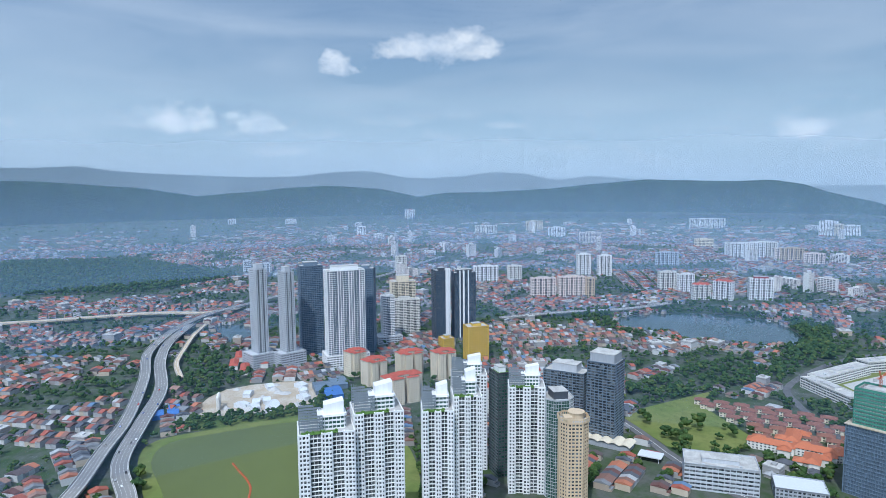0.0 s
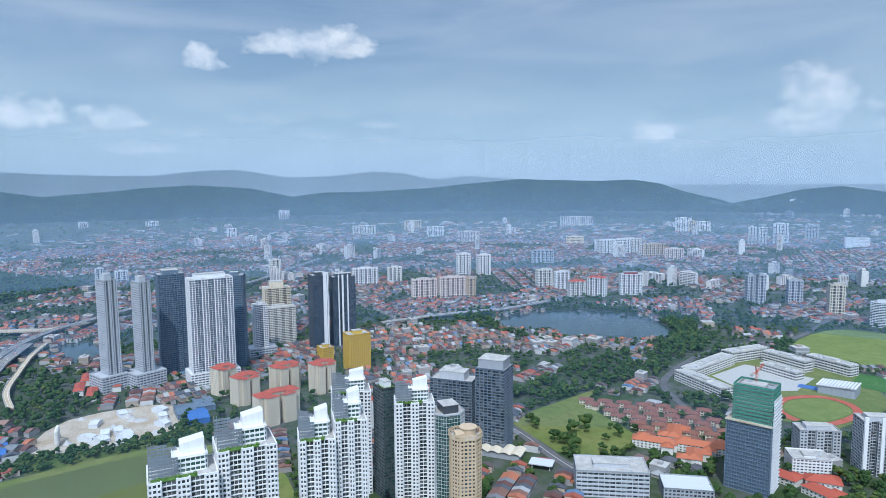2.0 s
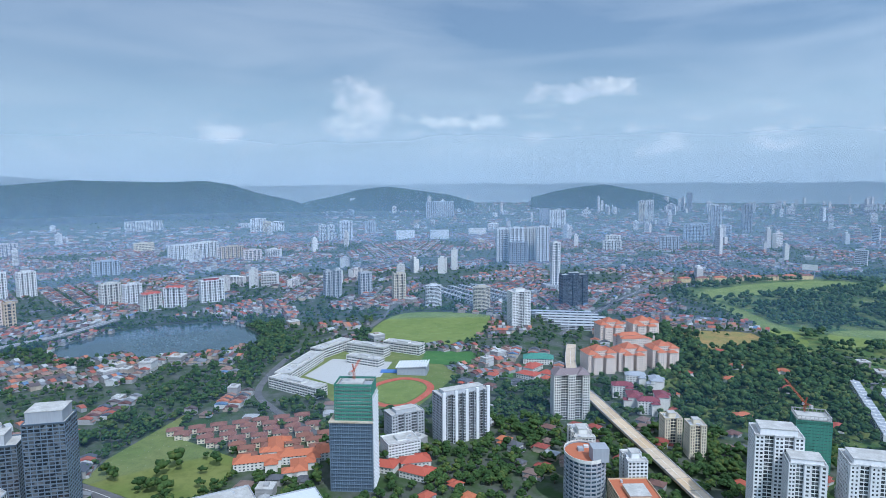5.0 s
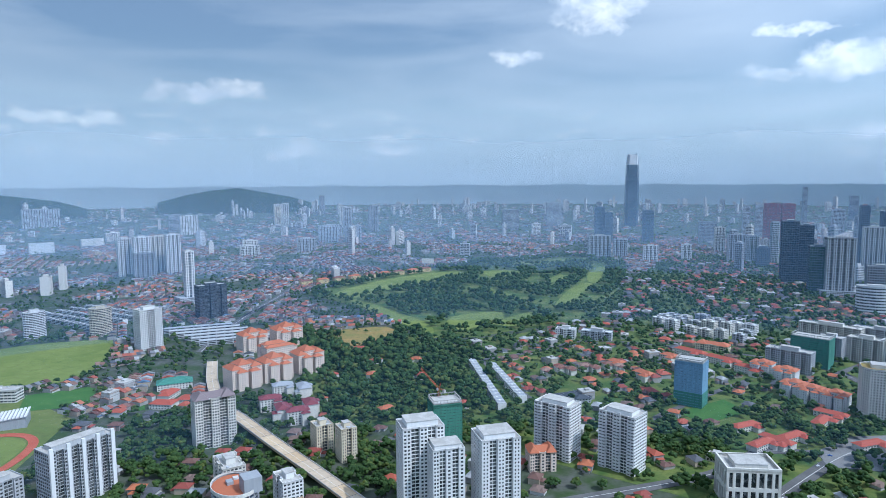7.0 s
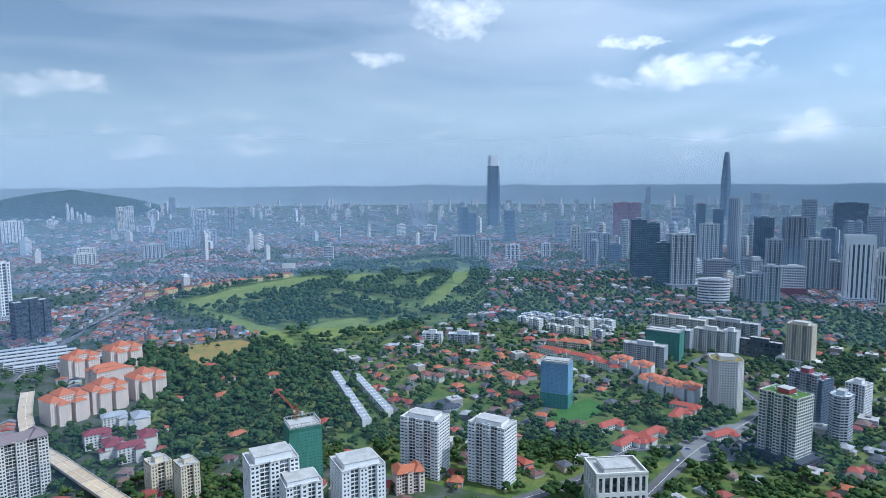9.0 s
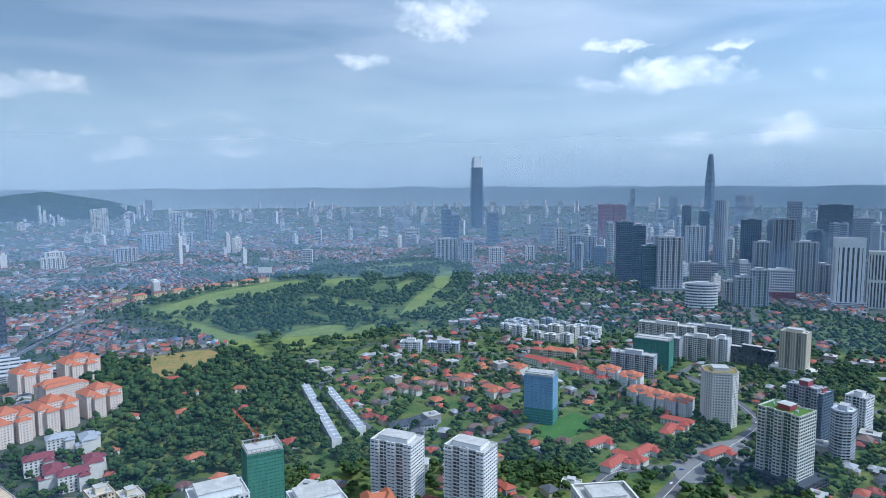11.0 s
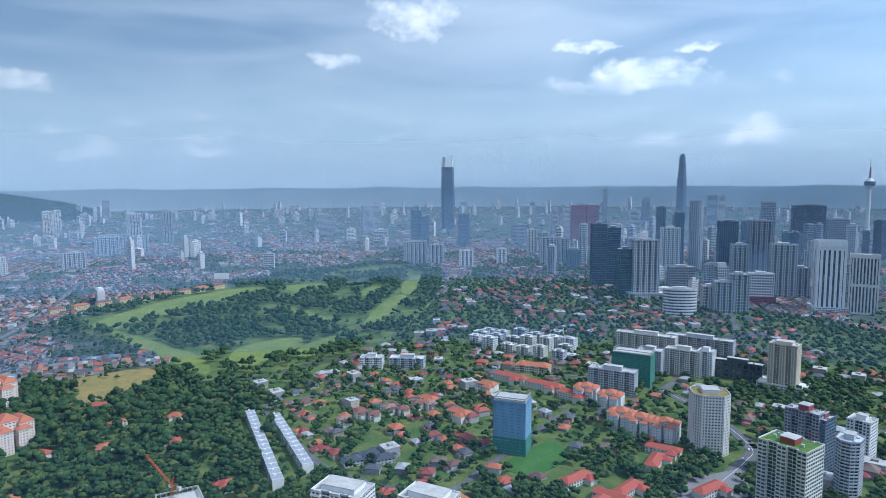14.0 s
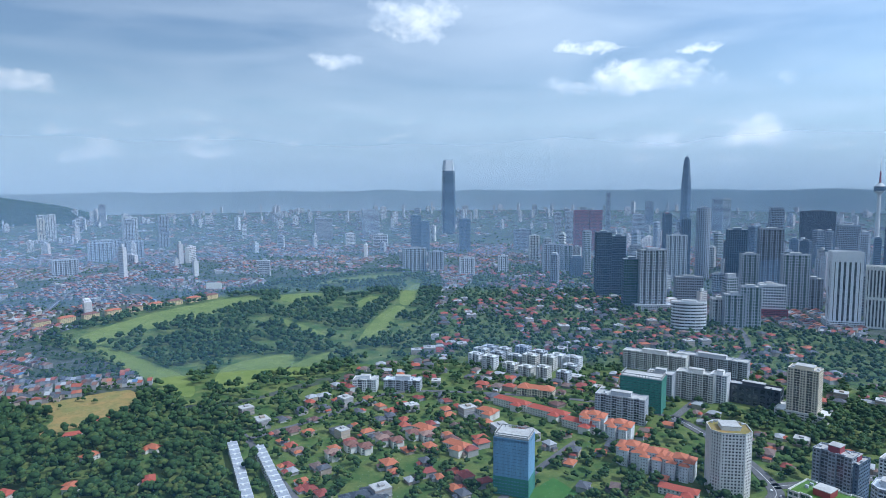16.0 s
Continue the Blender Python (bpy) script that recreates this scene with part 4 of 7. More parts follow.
def slim_terrace():
    """The terraced house again with the faces alone that can be seen from afar."""
    m = Mesh()
    m.solid([(-3.4, -7.5, 0), (3.4, -7.5, 0), (3.4, 7.5, 0), (-3.4, 7.5, 0), (-3.4, -7.5, 6.2), (3.4, -7.5, 6.2), (3.4, 7.5, 6.2), (-3.4, 7.5, 6.2)], [(0, 1, 5, 4), (1, 2, 6, 5), (2, 3, 7, 6), (3, 0, 4, 7)], 0)
    m.solid([(-3.4, -8, 6), (3.4, -8, 6), (3.4, 8, 6), (-3.4, 8, 6), (-3.4, 0, 8.6), (3.4, 0, 8.6)], [(0, 1, 5, 4), (2, 3, 4, 5), (1, 2, 5), (3, 0, 4)], 1)
    return m


rng = random.Random(7)
HOUSES = {"terrace": [], "villa": [], "bungalow": [], "block": []}
TREES = []
OPEN_LAND = [BANK, POND, LAKE, SMALL, PARK, OVAL, SCHOOL, PITCH2, PITCH, BROWN, WORKS] + FAIR
LEAFY_EAST = [(-640, -40), (-640, 130), (-560, 190), (-480, 330), (-330, 420), (-200, 330), (-200, 150), (-420, -60)]
LEAFY = [(-230, 420), (-180, 620), (-300, 830), (-120, 1000), (0, 1700), (140, 2350), (620, 2300), (520, 1500), (760, 1250), (900, 900), (640, 560), (360, 330), (60, 330)]
def in_open(x, y, pad=0):
    return any(inside(p, x, y) for p in OPEN_LAND)


def free(x, y, r=6.0):
    return not any((x - a) ** 2 + (y - b) ** 2 < (r + q) ** 2 for a, b, q in BIG)


def sow_town():
    """Estates of houses with their own street grid, gardens and trees, out to 3.3 km."""
    seeds = []
    r = random.Random(11)
    for _ in range(230):
        d = 480 + 2900 * r.random() ** 0.75
        x, y = polar(r.uniform(-44, 148), d)
        seeds.append((x, y, r.uniform(0, math.pi)))
    sx_ = np.array([(s[0], s[1]) for s in seeds])
    for si, (cx, cy, ang) in enumerate(seeds):
        gaps = np.hypot(sx_[:, 0] - cx, sx_[:, 1] - cy)
        reach = min(np.sort(gaps)[6] * 1.2, 420)
        c, s = math.cos(ang), math.sin(ang)
        leafy_seed = inside(LEAFY, cx, cy) or inside(LEAFY_EAST, cx, cy)
        far = math.hypot(cx - CX, cy - CY)
        row = 0
        v = -reach
        while v < reach:
            u = -reach + r.uniform(0, 8)
            step_u = 22 if leafy_seed else 6.9
            while u < reach:
                x, y = cx + u * c - v * s, cy + u * s + v * c
                u0 = u
                u += step_u
                d = math.hypot(x - CX, y - CY)
                if d < 470 or d > 3350 or np.argmin((sx_[:, 0] - x) ** 2 + (sx_[:, 1] - y) ** 2) != si:
                    continue
                az = math.degrees(math.atan2(-(x - CX), y - CY))
                if not -42 < az < 147:
                    continue
                if inside(GOLF, x, y) or inside(FOREST, x, y) or inside(EAST_WOOD, x, y) or any(inside(q, x, y) for q in WOODS) or in_open(x, y) or on_road(x, y, 7) or not free(x, y):
                    continue
                grove = noise.noise(Vector((x * 0.006, y * 0.006, 3.1)))
                if leafy_seed or inside(LEAFY_EAST, x, y) or (inside(LEAFY, x, y) and d < 2400):
                    if leafy_seed and grove < 0.30 and noise.noise(Vector((x * 0.02, y * 0.02, 6.0))) < 0.22 and r.random() < 0.84:
                        k = "villa" if r.random() < 0.5 else "bungalow"
                        if r.random() < 0.06:
                            k = "block"
                        HOUSES[k].append((x + r.uniform(-6, 6), y + r.uniform(-7, 7), 0, ang + r.choice((0, math.pi / 2, math.pi)) + r.uniform(-0.1, 0.1), r.uniform(0.9, 1.3), r.uniform(0.9, 1.25)))
                    for _ in range(1):
                        if leafy_seed or r.random() < 0.3:
                            a, q = r.uniform(0, 6.28), r.uniform(11, 19)
                            tx, ty = x + q * math.cos(a), y + q * math.sin(a)
                            if not on_road(tx, ty, 2) and not in_open(tx, ty):
                                TREES.append((tx, ty, r.uniform(0.55, 1.25)))
                    continue
                if u0 % 62 < 7:
                    if r.random() < 0.35:
                        TREES.append((x, y, r.uniform(0.4, 0.8)))
                    continue
                if grove > (0.13 if d < 1400 else 0.08):
                    if r.random() < (0.75 if d < 1400 else 0.4 if d < 1800 else 0.22):
                        TREES.append((x + r.uniform(-6, 6), y + r.uniform(-6, 6), r.uniform(0.6, 1.2)))
                    continue
                if d > 1900 and r.random() < 0.38:
                    continue
                flip = math.pi if row % 2 else 0
                wide = r.uniform(0.97, 1.03)
                if r.random() < (0.22 if d < 1700 else 0.16):
                    TREES.append((x, y - 3, r.uniform(0.5, 1.0)))
                elif r.random() < 0.012:
                    HOUSES["block"].append((x, y, 0, ang, r.uniform(0.8, 1.5), r.uniform(0.8, 1.6)))
                    u += 12
                else:
                    HOUSES["terrace"].append((x, y, 0, ang + flip, wide, r.uniform(0.85, 1.2)))
                    if r.random() < 0.24:
                        q = 12.5 * (1 if row % 2 else -1)
                        TREES.append((x - s * q * -1, y + c * q * -1, r.uniform(0.4, 0.75)))
            v += (30 if leafy_seed else (17.5 if row % 2 else 30))
            row += 1


WOODS = [
    [(-574, 330), (-514, 379), (-393, 213), (-467, 212)],
    [(-466, 83), (-472, 148), (-402, 205), (-358, 128), (-414, 67)],
    [(-1176, 209), (-1179, 325), (-938, 212), (-929, 139)],
    [(-942, 111), (-1015, 238), (-899, 244), (-813, 132), (-805, 65)],
    [(-707, 34), (-695, 129), (-579, 58), (-623, 12)],
    [(-754, -156), (-912, 40), (-827, 117), (-765, -7), (-697, -144)],
    [(-917, -899), (-925, -788), (-767, -694), (-643, -698), (-706, -786)],
    [(-1414, -1648), (-2114, -2234), (-2220, -1754), (-1796, -1143), (-1478, -1277)],
    [(-1251, -191), (-1353, -80), (-1123, -104), (-1038, -27), (-1055, -84)],
    [(-1279, 252), (-1175, 318), (-924, 210), (-992, 169), (-1077, 233)],
]
WOODS += [
    [(-605, -171), (-603, -106), (-556, -71), (-515, -103), (-558, -150)],
    [(-281, 337), (-239, 364), (-207, 266), (-258, 263)],
    [(23, 501), (158, 523), (116, 417), (32, 412)],
    [(-152, 522), (-91, 541), (-97, 428), (-130, 426)],
    [(155, 571), (276, 654), (325, 617), (202, 469), (155, 508)],
    [(349, 803), (495, 854), (591, 805), (514, 683), (428, 719)],
    [(-511, -735), (-513, -713), (-398, -647), (-397, -668)],
    [(-986, 365), (-1030, 446), (-911, 373), (-878, 304)],
]


def sow_woods():
    r = random.Random(5)
    def fill(poly, gap, lo, hi, chance=1.0, avoid=(), gate=None):
        xs, ys = [p[0] for p in poly], [p[1] for p in poly]
        y = min(ys)
        while y < max(ys):
            x = min(xs)
            while x < max(xs):
                px, py = x + r.uniform(-0.5, 0.5) * gap, y + r.uniform(-0.5, 0.5) * gap
                x += gap
                if gate and noise.noise(Vector((px * 0.013, py * 0.013, 5.0))) < gate:
                    continue
                if r.random() < chance and inside(poly, px, py) and not any(inside(a, px, py) for a in avoid) and not on_road(px, py, 3) and free(px, py, 3):
                    TREES.append((px, py, r.uniform(lo, hi)))
            y += gap
    fill(GOLF, 13.5, 0.9, 1.8, 0.92, FAIR, -0.16)
    fill(FOREST, 15.5, 1.2, 2.0, 0.92, [BROWN])
    fill(FOREST, 12.0, 0.5, 1.05, 0.75, [BROWN])
    for w in WOODS:
        fill(w, 12.0, 0.8, 1.5, 0.85, OPEN_LAND)
    fill(EAST_WOOD, 9.0, 0.6, 1.1, 0.9, [POND, WORKS, BANK])
    cells = {}
    for k in ("villa", "bungalow", "block"):
        for h in HOUSES[k]:
            cells.setdefault((int(h[0] // 24), int(h[1] // 24)), []).append(h)
    def clear(x, y):
        cx, cy = int(x // 24), int(y // 24)
        return not any((x - h[0]) ** 2 + (y - h[1]) ** 2 < 95 for i in (-1, 0, 1) for j in (-1, 0, 1) for h in cells.get((cx + i, cy + j), ()))
    start = len(TREES)
    fill(LEAFY_EAST, 14.0, 0.8, 1.4, 0.75, [PARK, PITCH])
    fill(LEAFY, 13.5, 0.8, 1.35, 0.58, [GOLF, FOREST, PITCH, BROWN])
    fill([(-560, 380), (-470, 480), (-330, 430), (-200, 330), (-240, 200), (-420, 220)], 13.0, 0.7, 1.4, 0.7, OPEN_LAND)
    fill([(20, 330), (120, 560), (300, 700), (520, 760), (640, 600), (430, 380), (250, 300)], 15.0, 0.8, 1.6, 0.6, OPEN_LAND)
    TREES[start:] = [t for t in TREES[start:] if clear(t[0], t[1])]
    fill(PARK, 30, 0.8, 1.1, 0.25)
    fill(BROWN, 18, 0.5, 1.0, 0.7, (), 0.30)
    TREES.extend([(-612, -92, 2.1), (-604, -108, 1.7), (-590, -60, 1.6), (-560, -120, 1.8), (-572, -128, 1.6), (-585, -135, 1.5), (-640, -150, 1.4), (-625, -148, 1.5)])
    for ring, off, gap in ((LAKE, 16, 9), (OVAL, 12, 11), (BROWN, 9, 10), (BANK, 8, 8), (PARK, 7, 9), (PITCH2, 8, 9)):
        n = len(ring)
        for i in range(n):
            a, b = ring[i], ring[(i + 1) % n]
            L = math.dist(a, b)
            for k in range(max(1, int(L / gap))):
                t = k / max(1, int(L / gap))
                x, y = a[0] + (b[0] - a[0]) * t, a[1] + (b[1] - a[1]) * t
                nx, ny = (b[1] - a[1]) / max(L, 0.1), -(b[0] - a[0]) / max(L, 0.1)
                sg = 1 if area(ring) > 0 else -1
                for q in ((0.5, 1.2, 2.1) if ring is LAKE else (0.6, 1.3)):
                    px, py = x + sg * nx * off * q + r.uniform(-3, 3), y + sg * ny * off * q + r.uniform(-3, 3)
                    if not on_road(px, py, 3) and not in_open(px, py) and r.random() < 0.8 and free(px, py, 3):
                        TREES.append((px, py, r.uniform(0.5, 1.0)))
    for line, wd in ROADS + [(VIA_L, 15), (VIA_R, 17), (FLY, 18), (DECK, 14)]:
        for a, b in zip(line, line[1:]):
            L = math.dist(a, b)
            for k in range(int(L / 11)):
                t = k / int(L / 11)
                x, y = a[0] + (b[0] - a[0]) * t, a[1] + (b[1] - a[1]) * t
                sg = r.choice((-1, 1))
                q = wd / 2 + r.uniform(5, 14)
                px, py = x - (b[1] - a[1]) / L * q * sg, y + (b[0] - a[0]) / L * q * sg
                if r.random() < 0.5 and not in_open(px, py) and not on_road(px, py, 3) and free(px, py, 3):
                    TREES.append((px, py, r.uniform(0.5, 1.0)))


def plant_town():
    sow_town()
    sow_woods()
    # single houses in the streets that the camera passes nearest
    for kind, label in (("terrace", "two-storey terraced house with a tiled gable roof"), ("villa", "detached two-storey house with hipped tile roofs"),
                        ("bungalow", "detached bungalow with a hipped tile roof"), ("block", "low flat-roofed block with banded floors")):
        spots = sorted(HOUSES[kind], key=lambda p: math.hypot(p[0] - CX, p[1] - CY))
        cut = {"terrace": 100, "villa": 80, "bungalow": 70, "block": 15}[kind]
        plan = house_plan(kind, rng)
        wall, roof = Mesh(), Mesh()
        for f, mi in zip(plan.f, plan.m):
            (roof if mi else wall).face([plan.v[i] for i in f])
        first = None
        for x, y, z, a, w, h in spots[:cut]:
            if first is None:
                first = single("house", wall, "walls_ob", label, "house", x, y, math.degrees(a), group="houses of the town")
                part("roof", roof, {"terrace": "roofs_ob", "block": "flatroof"}.get(kind, "roofs_leafy_ob"), first)
            else:
                copy_thing(first, pose(x, y, 0, 0, 0, math.degrees(a)))
        if spots[cut:]:
            mats = ["walls", {"terrace": "roofs", "block": "flatroof"}.get(kind, "roofs_leafy")]
            mid = [p for p in spots[cut:] if math.hypot(p[0] - CX, p[1] - CY) < 1150 or kind != "terrace"]
            back = spots[cut + len(mid):] if kind == "terrace" else []
            strew("houses", plan, mats, mid, "streets of houses with red, brown and grey roofs", "houses")
            if back:
                strew("houses", slim_terrace(), mats, back, "farther streets of houses with red, brown and grey roofs", "houses")
    r = random.Random(3)
    TREES.sort(key=lambda p: math.hypot(p[0] - CX, p[1] - CY))
    near, rest = TREES[:290], TREES[290:]
    kinds = []
    for i in range(5):
        t = Mesh()
        t.cyl(0, 0, 0, 5.5, 0.35, 0.2, 7)
        for k in range(4):
            a = 1.57 * k + r.uniform(-0.4, 0.4)
            t.solid([(-0.12, -0.12, 3.2), (0.12, -0.12, 3.2), (0.12, 0.12, 3.2), (-0.12, 0.12, 3.2), (2.4 * math.cos(a), 2.4 * math.sin(a), 6.6)], [(0, 1, 4), (1, 2, 4), (2, 3, 4), (3, 0, 4)])
        ob = thing("tree", "broad green street tree with a full uneven crown", "tree", 0, 0, group="trees of the town")
        part("trunk", t, "bark", ob)
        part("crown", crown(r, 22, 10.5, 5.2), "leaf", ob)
        kinds.append([ob, False])
    for i, (x, y, s) in enumerate(near):
        ob, used = kinds[i % 5]
        m = pose(x, y, 0, 0, 0, r.uniform(0, 360))
        if not used:
            ob.matrix_world = m
            kinds[i % 5][1] = True
        else:
            copy_thing(ob, m)
    for lo, hi, n in ((0, 850, 8), (850, 1300, 5), (1300, 1900, 4), (1900, 9000, 3)):
        sel = [p for p in rest if lo <= math.hypot(p[0] - CX, p[1] - CY) < hi]
        for g in range(4):
            sub = sel[g::4]
            if sub:
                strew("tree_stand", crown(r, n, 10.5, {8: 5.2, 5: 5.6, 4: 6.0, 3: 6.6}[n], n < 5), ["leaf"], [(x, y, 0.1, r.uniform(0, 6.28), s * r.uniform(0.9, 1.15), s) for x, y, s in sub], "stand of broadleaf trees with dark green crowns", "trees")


def far_town():
    """Suburbs and blocks past 3.3 km, and the mid-rise blocks between, too small to tell apart singly."""
    r = random.Random(21)
    low, mid, tuft = [], [], []
    hm = house_plan("terrace", rng)
    for _ in range(13000):
        d = 3200 * (1 + r.random() ** 1.7 * 6.0)
        az = r.uniform(-40, 136)
        x, y = polar(az, d)
        (px, py, pz), s = draw_in(x, y)
        g = noise.noise(Vector((x * 0.0016, y * 0.0016, 8.0)))
        if g < -0.25 or (az > 60 and bowl(d) > 4080):
            if r.random() < 0.6:
                tuft.append((px, py, pz, r.uniform(0, 6.28), r.uniform(1.2, 2.4) * s, r.uniform(0.8, 1.4) * s))
            continue
        low.append((px, py, pz, round(g * 4) * 0.7 + r.choice((0, 1.57)), r.uniform(1.6, 3.2) * s, r.uniform(0.9, 1.4) * s))
    # towers on the skyline, pale with distance
    for _ in range(420):
        az = r.uniform(-38, 60)
        x, y = polar(az, 5200 * (1 + r.random() ** 1.6 * 3.0))
        (px, py, pz), s = draw_in(x, y)
        if noise.noise(Vector((az * 0.35, 2.0, 7.0))) < -0.15:
            continue
        mid.append((px, py, pz - 2, r.uniform(0, 3), r.uniform(0.8, 1.6) * s, r.uniform(0.9, 3.2) * s))
    for _ in range(950):
        d = 1700 * (1 + r.random() ** 1.5 * 6.0)
        az = r.uniform(-38, 120)
        x, y = polar(az, d)
        g = noise.noise(Vector((x * 0.0022, y * 0.0022, 18.0)))
        if inside(GOLF, x, y) or inside(LEAFY, x, y) or in_open(x, y) or on_road(x, y, 20) or g < (0.12 if az > 45 else 0.0) or (az > 60 and bowl(d) > 4050) or not free(x, y, 25):
            continue
        (px, py, pz), s = draw_in(x, y)
        mid.append((px, py, pz, round(g * 5) * 0.6 + r.choice((0, 1.57)), r.uniform(0.7, 1.5) * s, r.uniform(0.5, 1.6) * s * (1.5 if az < 30 else 1.0)))
    strew("far_houses", slim_terrace(), ["walls", "roofs"], low, "far suburbs of small pale houses with red roofs", "houses")
    t = crown(r, 3, 9.0, 7.0, True)
    strew("far_trees", t, ["leaf"], tuft, "far trees among the suburbs", "trees")
    for g in range(3):
        blk = Mesh()
        w, d, h = ((30, 13, 34), (22, 16, 44), (48, 12, 26))[g]
        blk.box(-w / 2 + 0.6, -d / 2 + 0.6, 0, w / 2 - 0.6, d / 2 - 0.6, h, 1)
        for k in range(0, int(h / 3.2) + 1):
            blk.box(-w / 2, -d / 2, k * 3.2, w / 2, d / 2, k * 3.2 + 1.5, 0)
        for k in range(7):
            x = -w / 2 + w * k / 6
            blk.box(x - 0.8, -d / 2 - 0.1, 0, x + 0.8, d / 2 + 0.1, h, 0)
        blk.box(-w / 5, -d / 4, h, w / 5, d / 4, h + 4, 0)
        strew("far_blocks", blk, ["far", "glass"], mid[g::3], "distant mid-rise flats with pale walls", "blocks")


def stepped_flats(label, x, y, rot, w, d, h, wall, roof, group, low=6.5, tall=0.5):
    """Flats of several joined volumes at stepped heights, each with deep-set windows and its own hipped tile roof."""
    ob = thing("apartment_block", label, "flats", x, y, rot, group=group)
    keep(x, y, max(w, d) * 0.62)
    for vx, vy, vw, vd, vh in ((0, d * 0.10, w * 0.42, d * 0.62, h), (-w * 0.33, 0, w * 0.34, d * 0.8, h - low * 0.5), (w * 0.33, d * 0.06, w * 0.34, d * 0.8, h - low * 0.5),
                               (-w * 0.2, -d * 0.42, w * 0.3, d * 0.26, h - low), (w * 0.22, -d * 0.40, w * 0.3, d * 0.26, h - low * 1.2)):
        poly = rect(vw, vd, vx, vy)
        core, skin, top = Mesh(), Mesh(), Mesh()
        core.prism(inset(poly, 0.6), 0, vh - 0.2)
        facade(skin, poly, 0, vh - 1.5, 3.1, 3.4, 0.56, 0.48, 0.6)
        top.hip(vx - vw / 2, vy - vd / 2, vx + vw / 2, vy + vd / 2, vh, min(vw, vd) * tall * 0.5, 0.9)
        volume = part("volume", skin, wall, ob)
        part("glazing", core, "glass", volume)
        part("tiled_roof", top, roof, volume)
    return ob


# ---- towers and blocks ----
# east: towers beyond the pond
tower("apartment_tower", "slim grey apartment tower with dark recessed bays", -838, -711, 137, notched(19, 24, 2, 2.0), 156, wall="midgrey", sp=0.5, bay=3.0, plant=(0.5, 0.5, 8), podium=(44, 40, 22, "midgrey"))
tower("apartment_tower", "slim grey apartment tower beside its twin", -847, -668, 135, notched(17, 24, 2, 2.0), 151, wall="midgrey", sp=0.5, bay=3.0, plant=(0.5, 0.5, 8), podium=(44, 40, 22, "midgrey"))
tower("apartment_tower", "tall white gridded tower with dark blue bands", -859, -576, 117, notched(61, 28, 3, 1.5), 153, wall="white", pane="blueglass", sp=0.26, bay=4.2, pier=0.2, plant=(0.7, 0.5, 7), podium=(70, 40, 18, "white"))
tower("office_tower", "dark blue glass tower behind the gridded one", -920, -651, 117, rect(38, 30), 152, wall="steelblue", pane="blueglass", sp=0.25, bay=4, pier=0.12, plant=(0.6, 0.6, 6))
tower("office_tower", "dark blue glass tower with flat top", -941, -559, 93, rect(30, 30), 145, wall="steelblue", pane="blueglass", sp=0.3, bay=3, pier=0.15)
tower("hotel_block", "cream stepped hotel block with long window bands", -1127, -526, 109, notched(48, 30, 3, 2.3), 94, wall="cream", sp=0.5, bay=3.4, pier=0.2, plant=(0.5, 0.6, 12))
tower("hotel_block", "cream lower wing with window bands", -1085, -516, 109, notched(59, 20, 4, 2.0), 64, wall="offwhite", sp=0.55, pier=0.15)
tower("apartment_tower", "narrow white tower with striped floors", -1006, -534, 116, notched(22, 20, 1, 2.0), 85, wall="white", pane="blueglass", sp=0.45, pier=0.15, podium=(46, 34, 12, "midgrey"))
tower("office_tower", "dark glass tower with a white vertical spine", -1029, -438, 116, rect(28, 26), 130, fins=[(0.55, 6.0), (0.9, 2.0)], wall="dark", pane="blueglass", sp=0.2, bay=4, pier=0.14)
tower("office_tower", "dark glass tower with pale fins", -1059, -398, 109, notched(41, 26, 1, 3.0), 122, fins=[(-0.5, 2.0), (-0.15, 3.0), (0.3, 2.0)],  wall="dark", pane="blueglass", sp=0.2, bay=4, pier=0.2, plant=(0.7, 0.5, 6))
tower("yellow_block", "bright ochre yellow block with ribbed walls", -899, -367, 113, rect(36, 26), 56, wall="yellow", sp=0.5, bay=3, pier=0.4)
tower("yellow_block", "low ochre yellow block", -964, -422, 116, rect(21, 24), 19, wall="yellow", sp=0.5, pier=0.4)
# red roofed flats
tower("apartment_block", "white apartment block with red tiled roof", -652, -349, 122, notched(20, 22, 1, 2.1), 33, wall="offwhite", sp=0.55, pier=0.5, plant=None, crown="redroof")
# behind the white towers
tower("office_tower", "dark tower with a green terrace roof", -480, -322, 116, rect(14, 22), 105, wall="dark", pane="greenglass", sp=0.3, bay=3.2, pier=0.12, roof="garden", plant=(0.5, 0.5, 5), plant_mat="white")
tower("office_tower", "curved green glass office tower with flat top", -442, -268, 106, chamfered(27, 26, 7), 93, wall="midgrey", pane="greenglass", sp=0.08, bay=2.6, pier=0.04, plant=(0.5, 0.6, 7), plant_mat="dark")
tower("office_tower", "charcoal office tower with pale frames", -580, -204, 61, rect(33, 30), 90, wall="steelblue", pane="glass", sp=0.28, bay=4.4, pier=0.12, plant=(0.85, 0.8, 10), plant_mat="grey")
tower("office_tower", "charcoal office slab joined to the taller one", -616, -244, 65, rect(50, 26), 68, wall="steelblue", pane="glass", sp=0.28, bay=4.4, pier=0.12, plant=(0.6, 0.7, 9), plant_mat="midgrey")
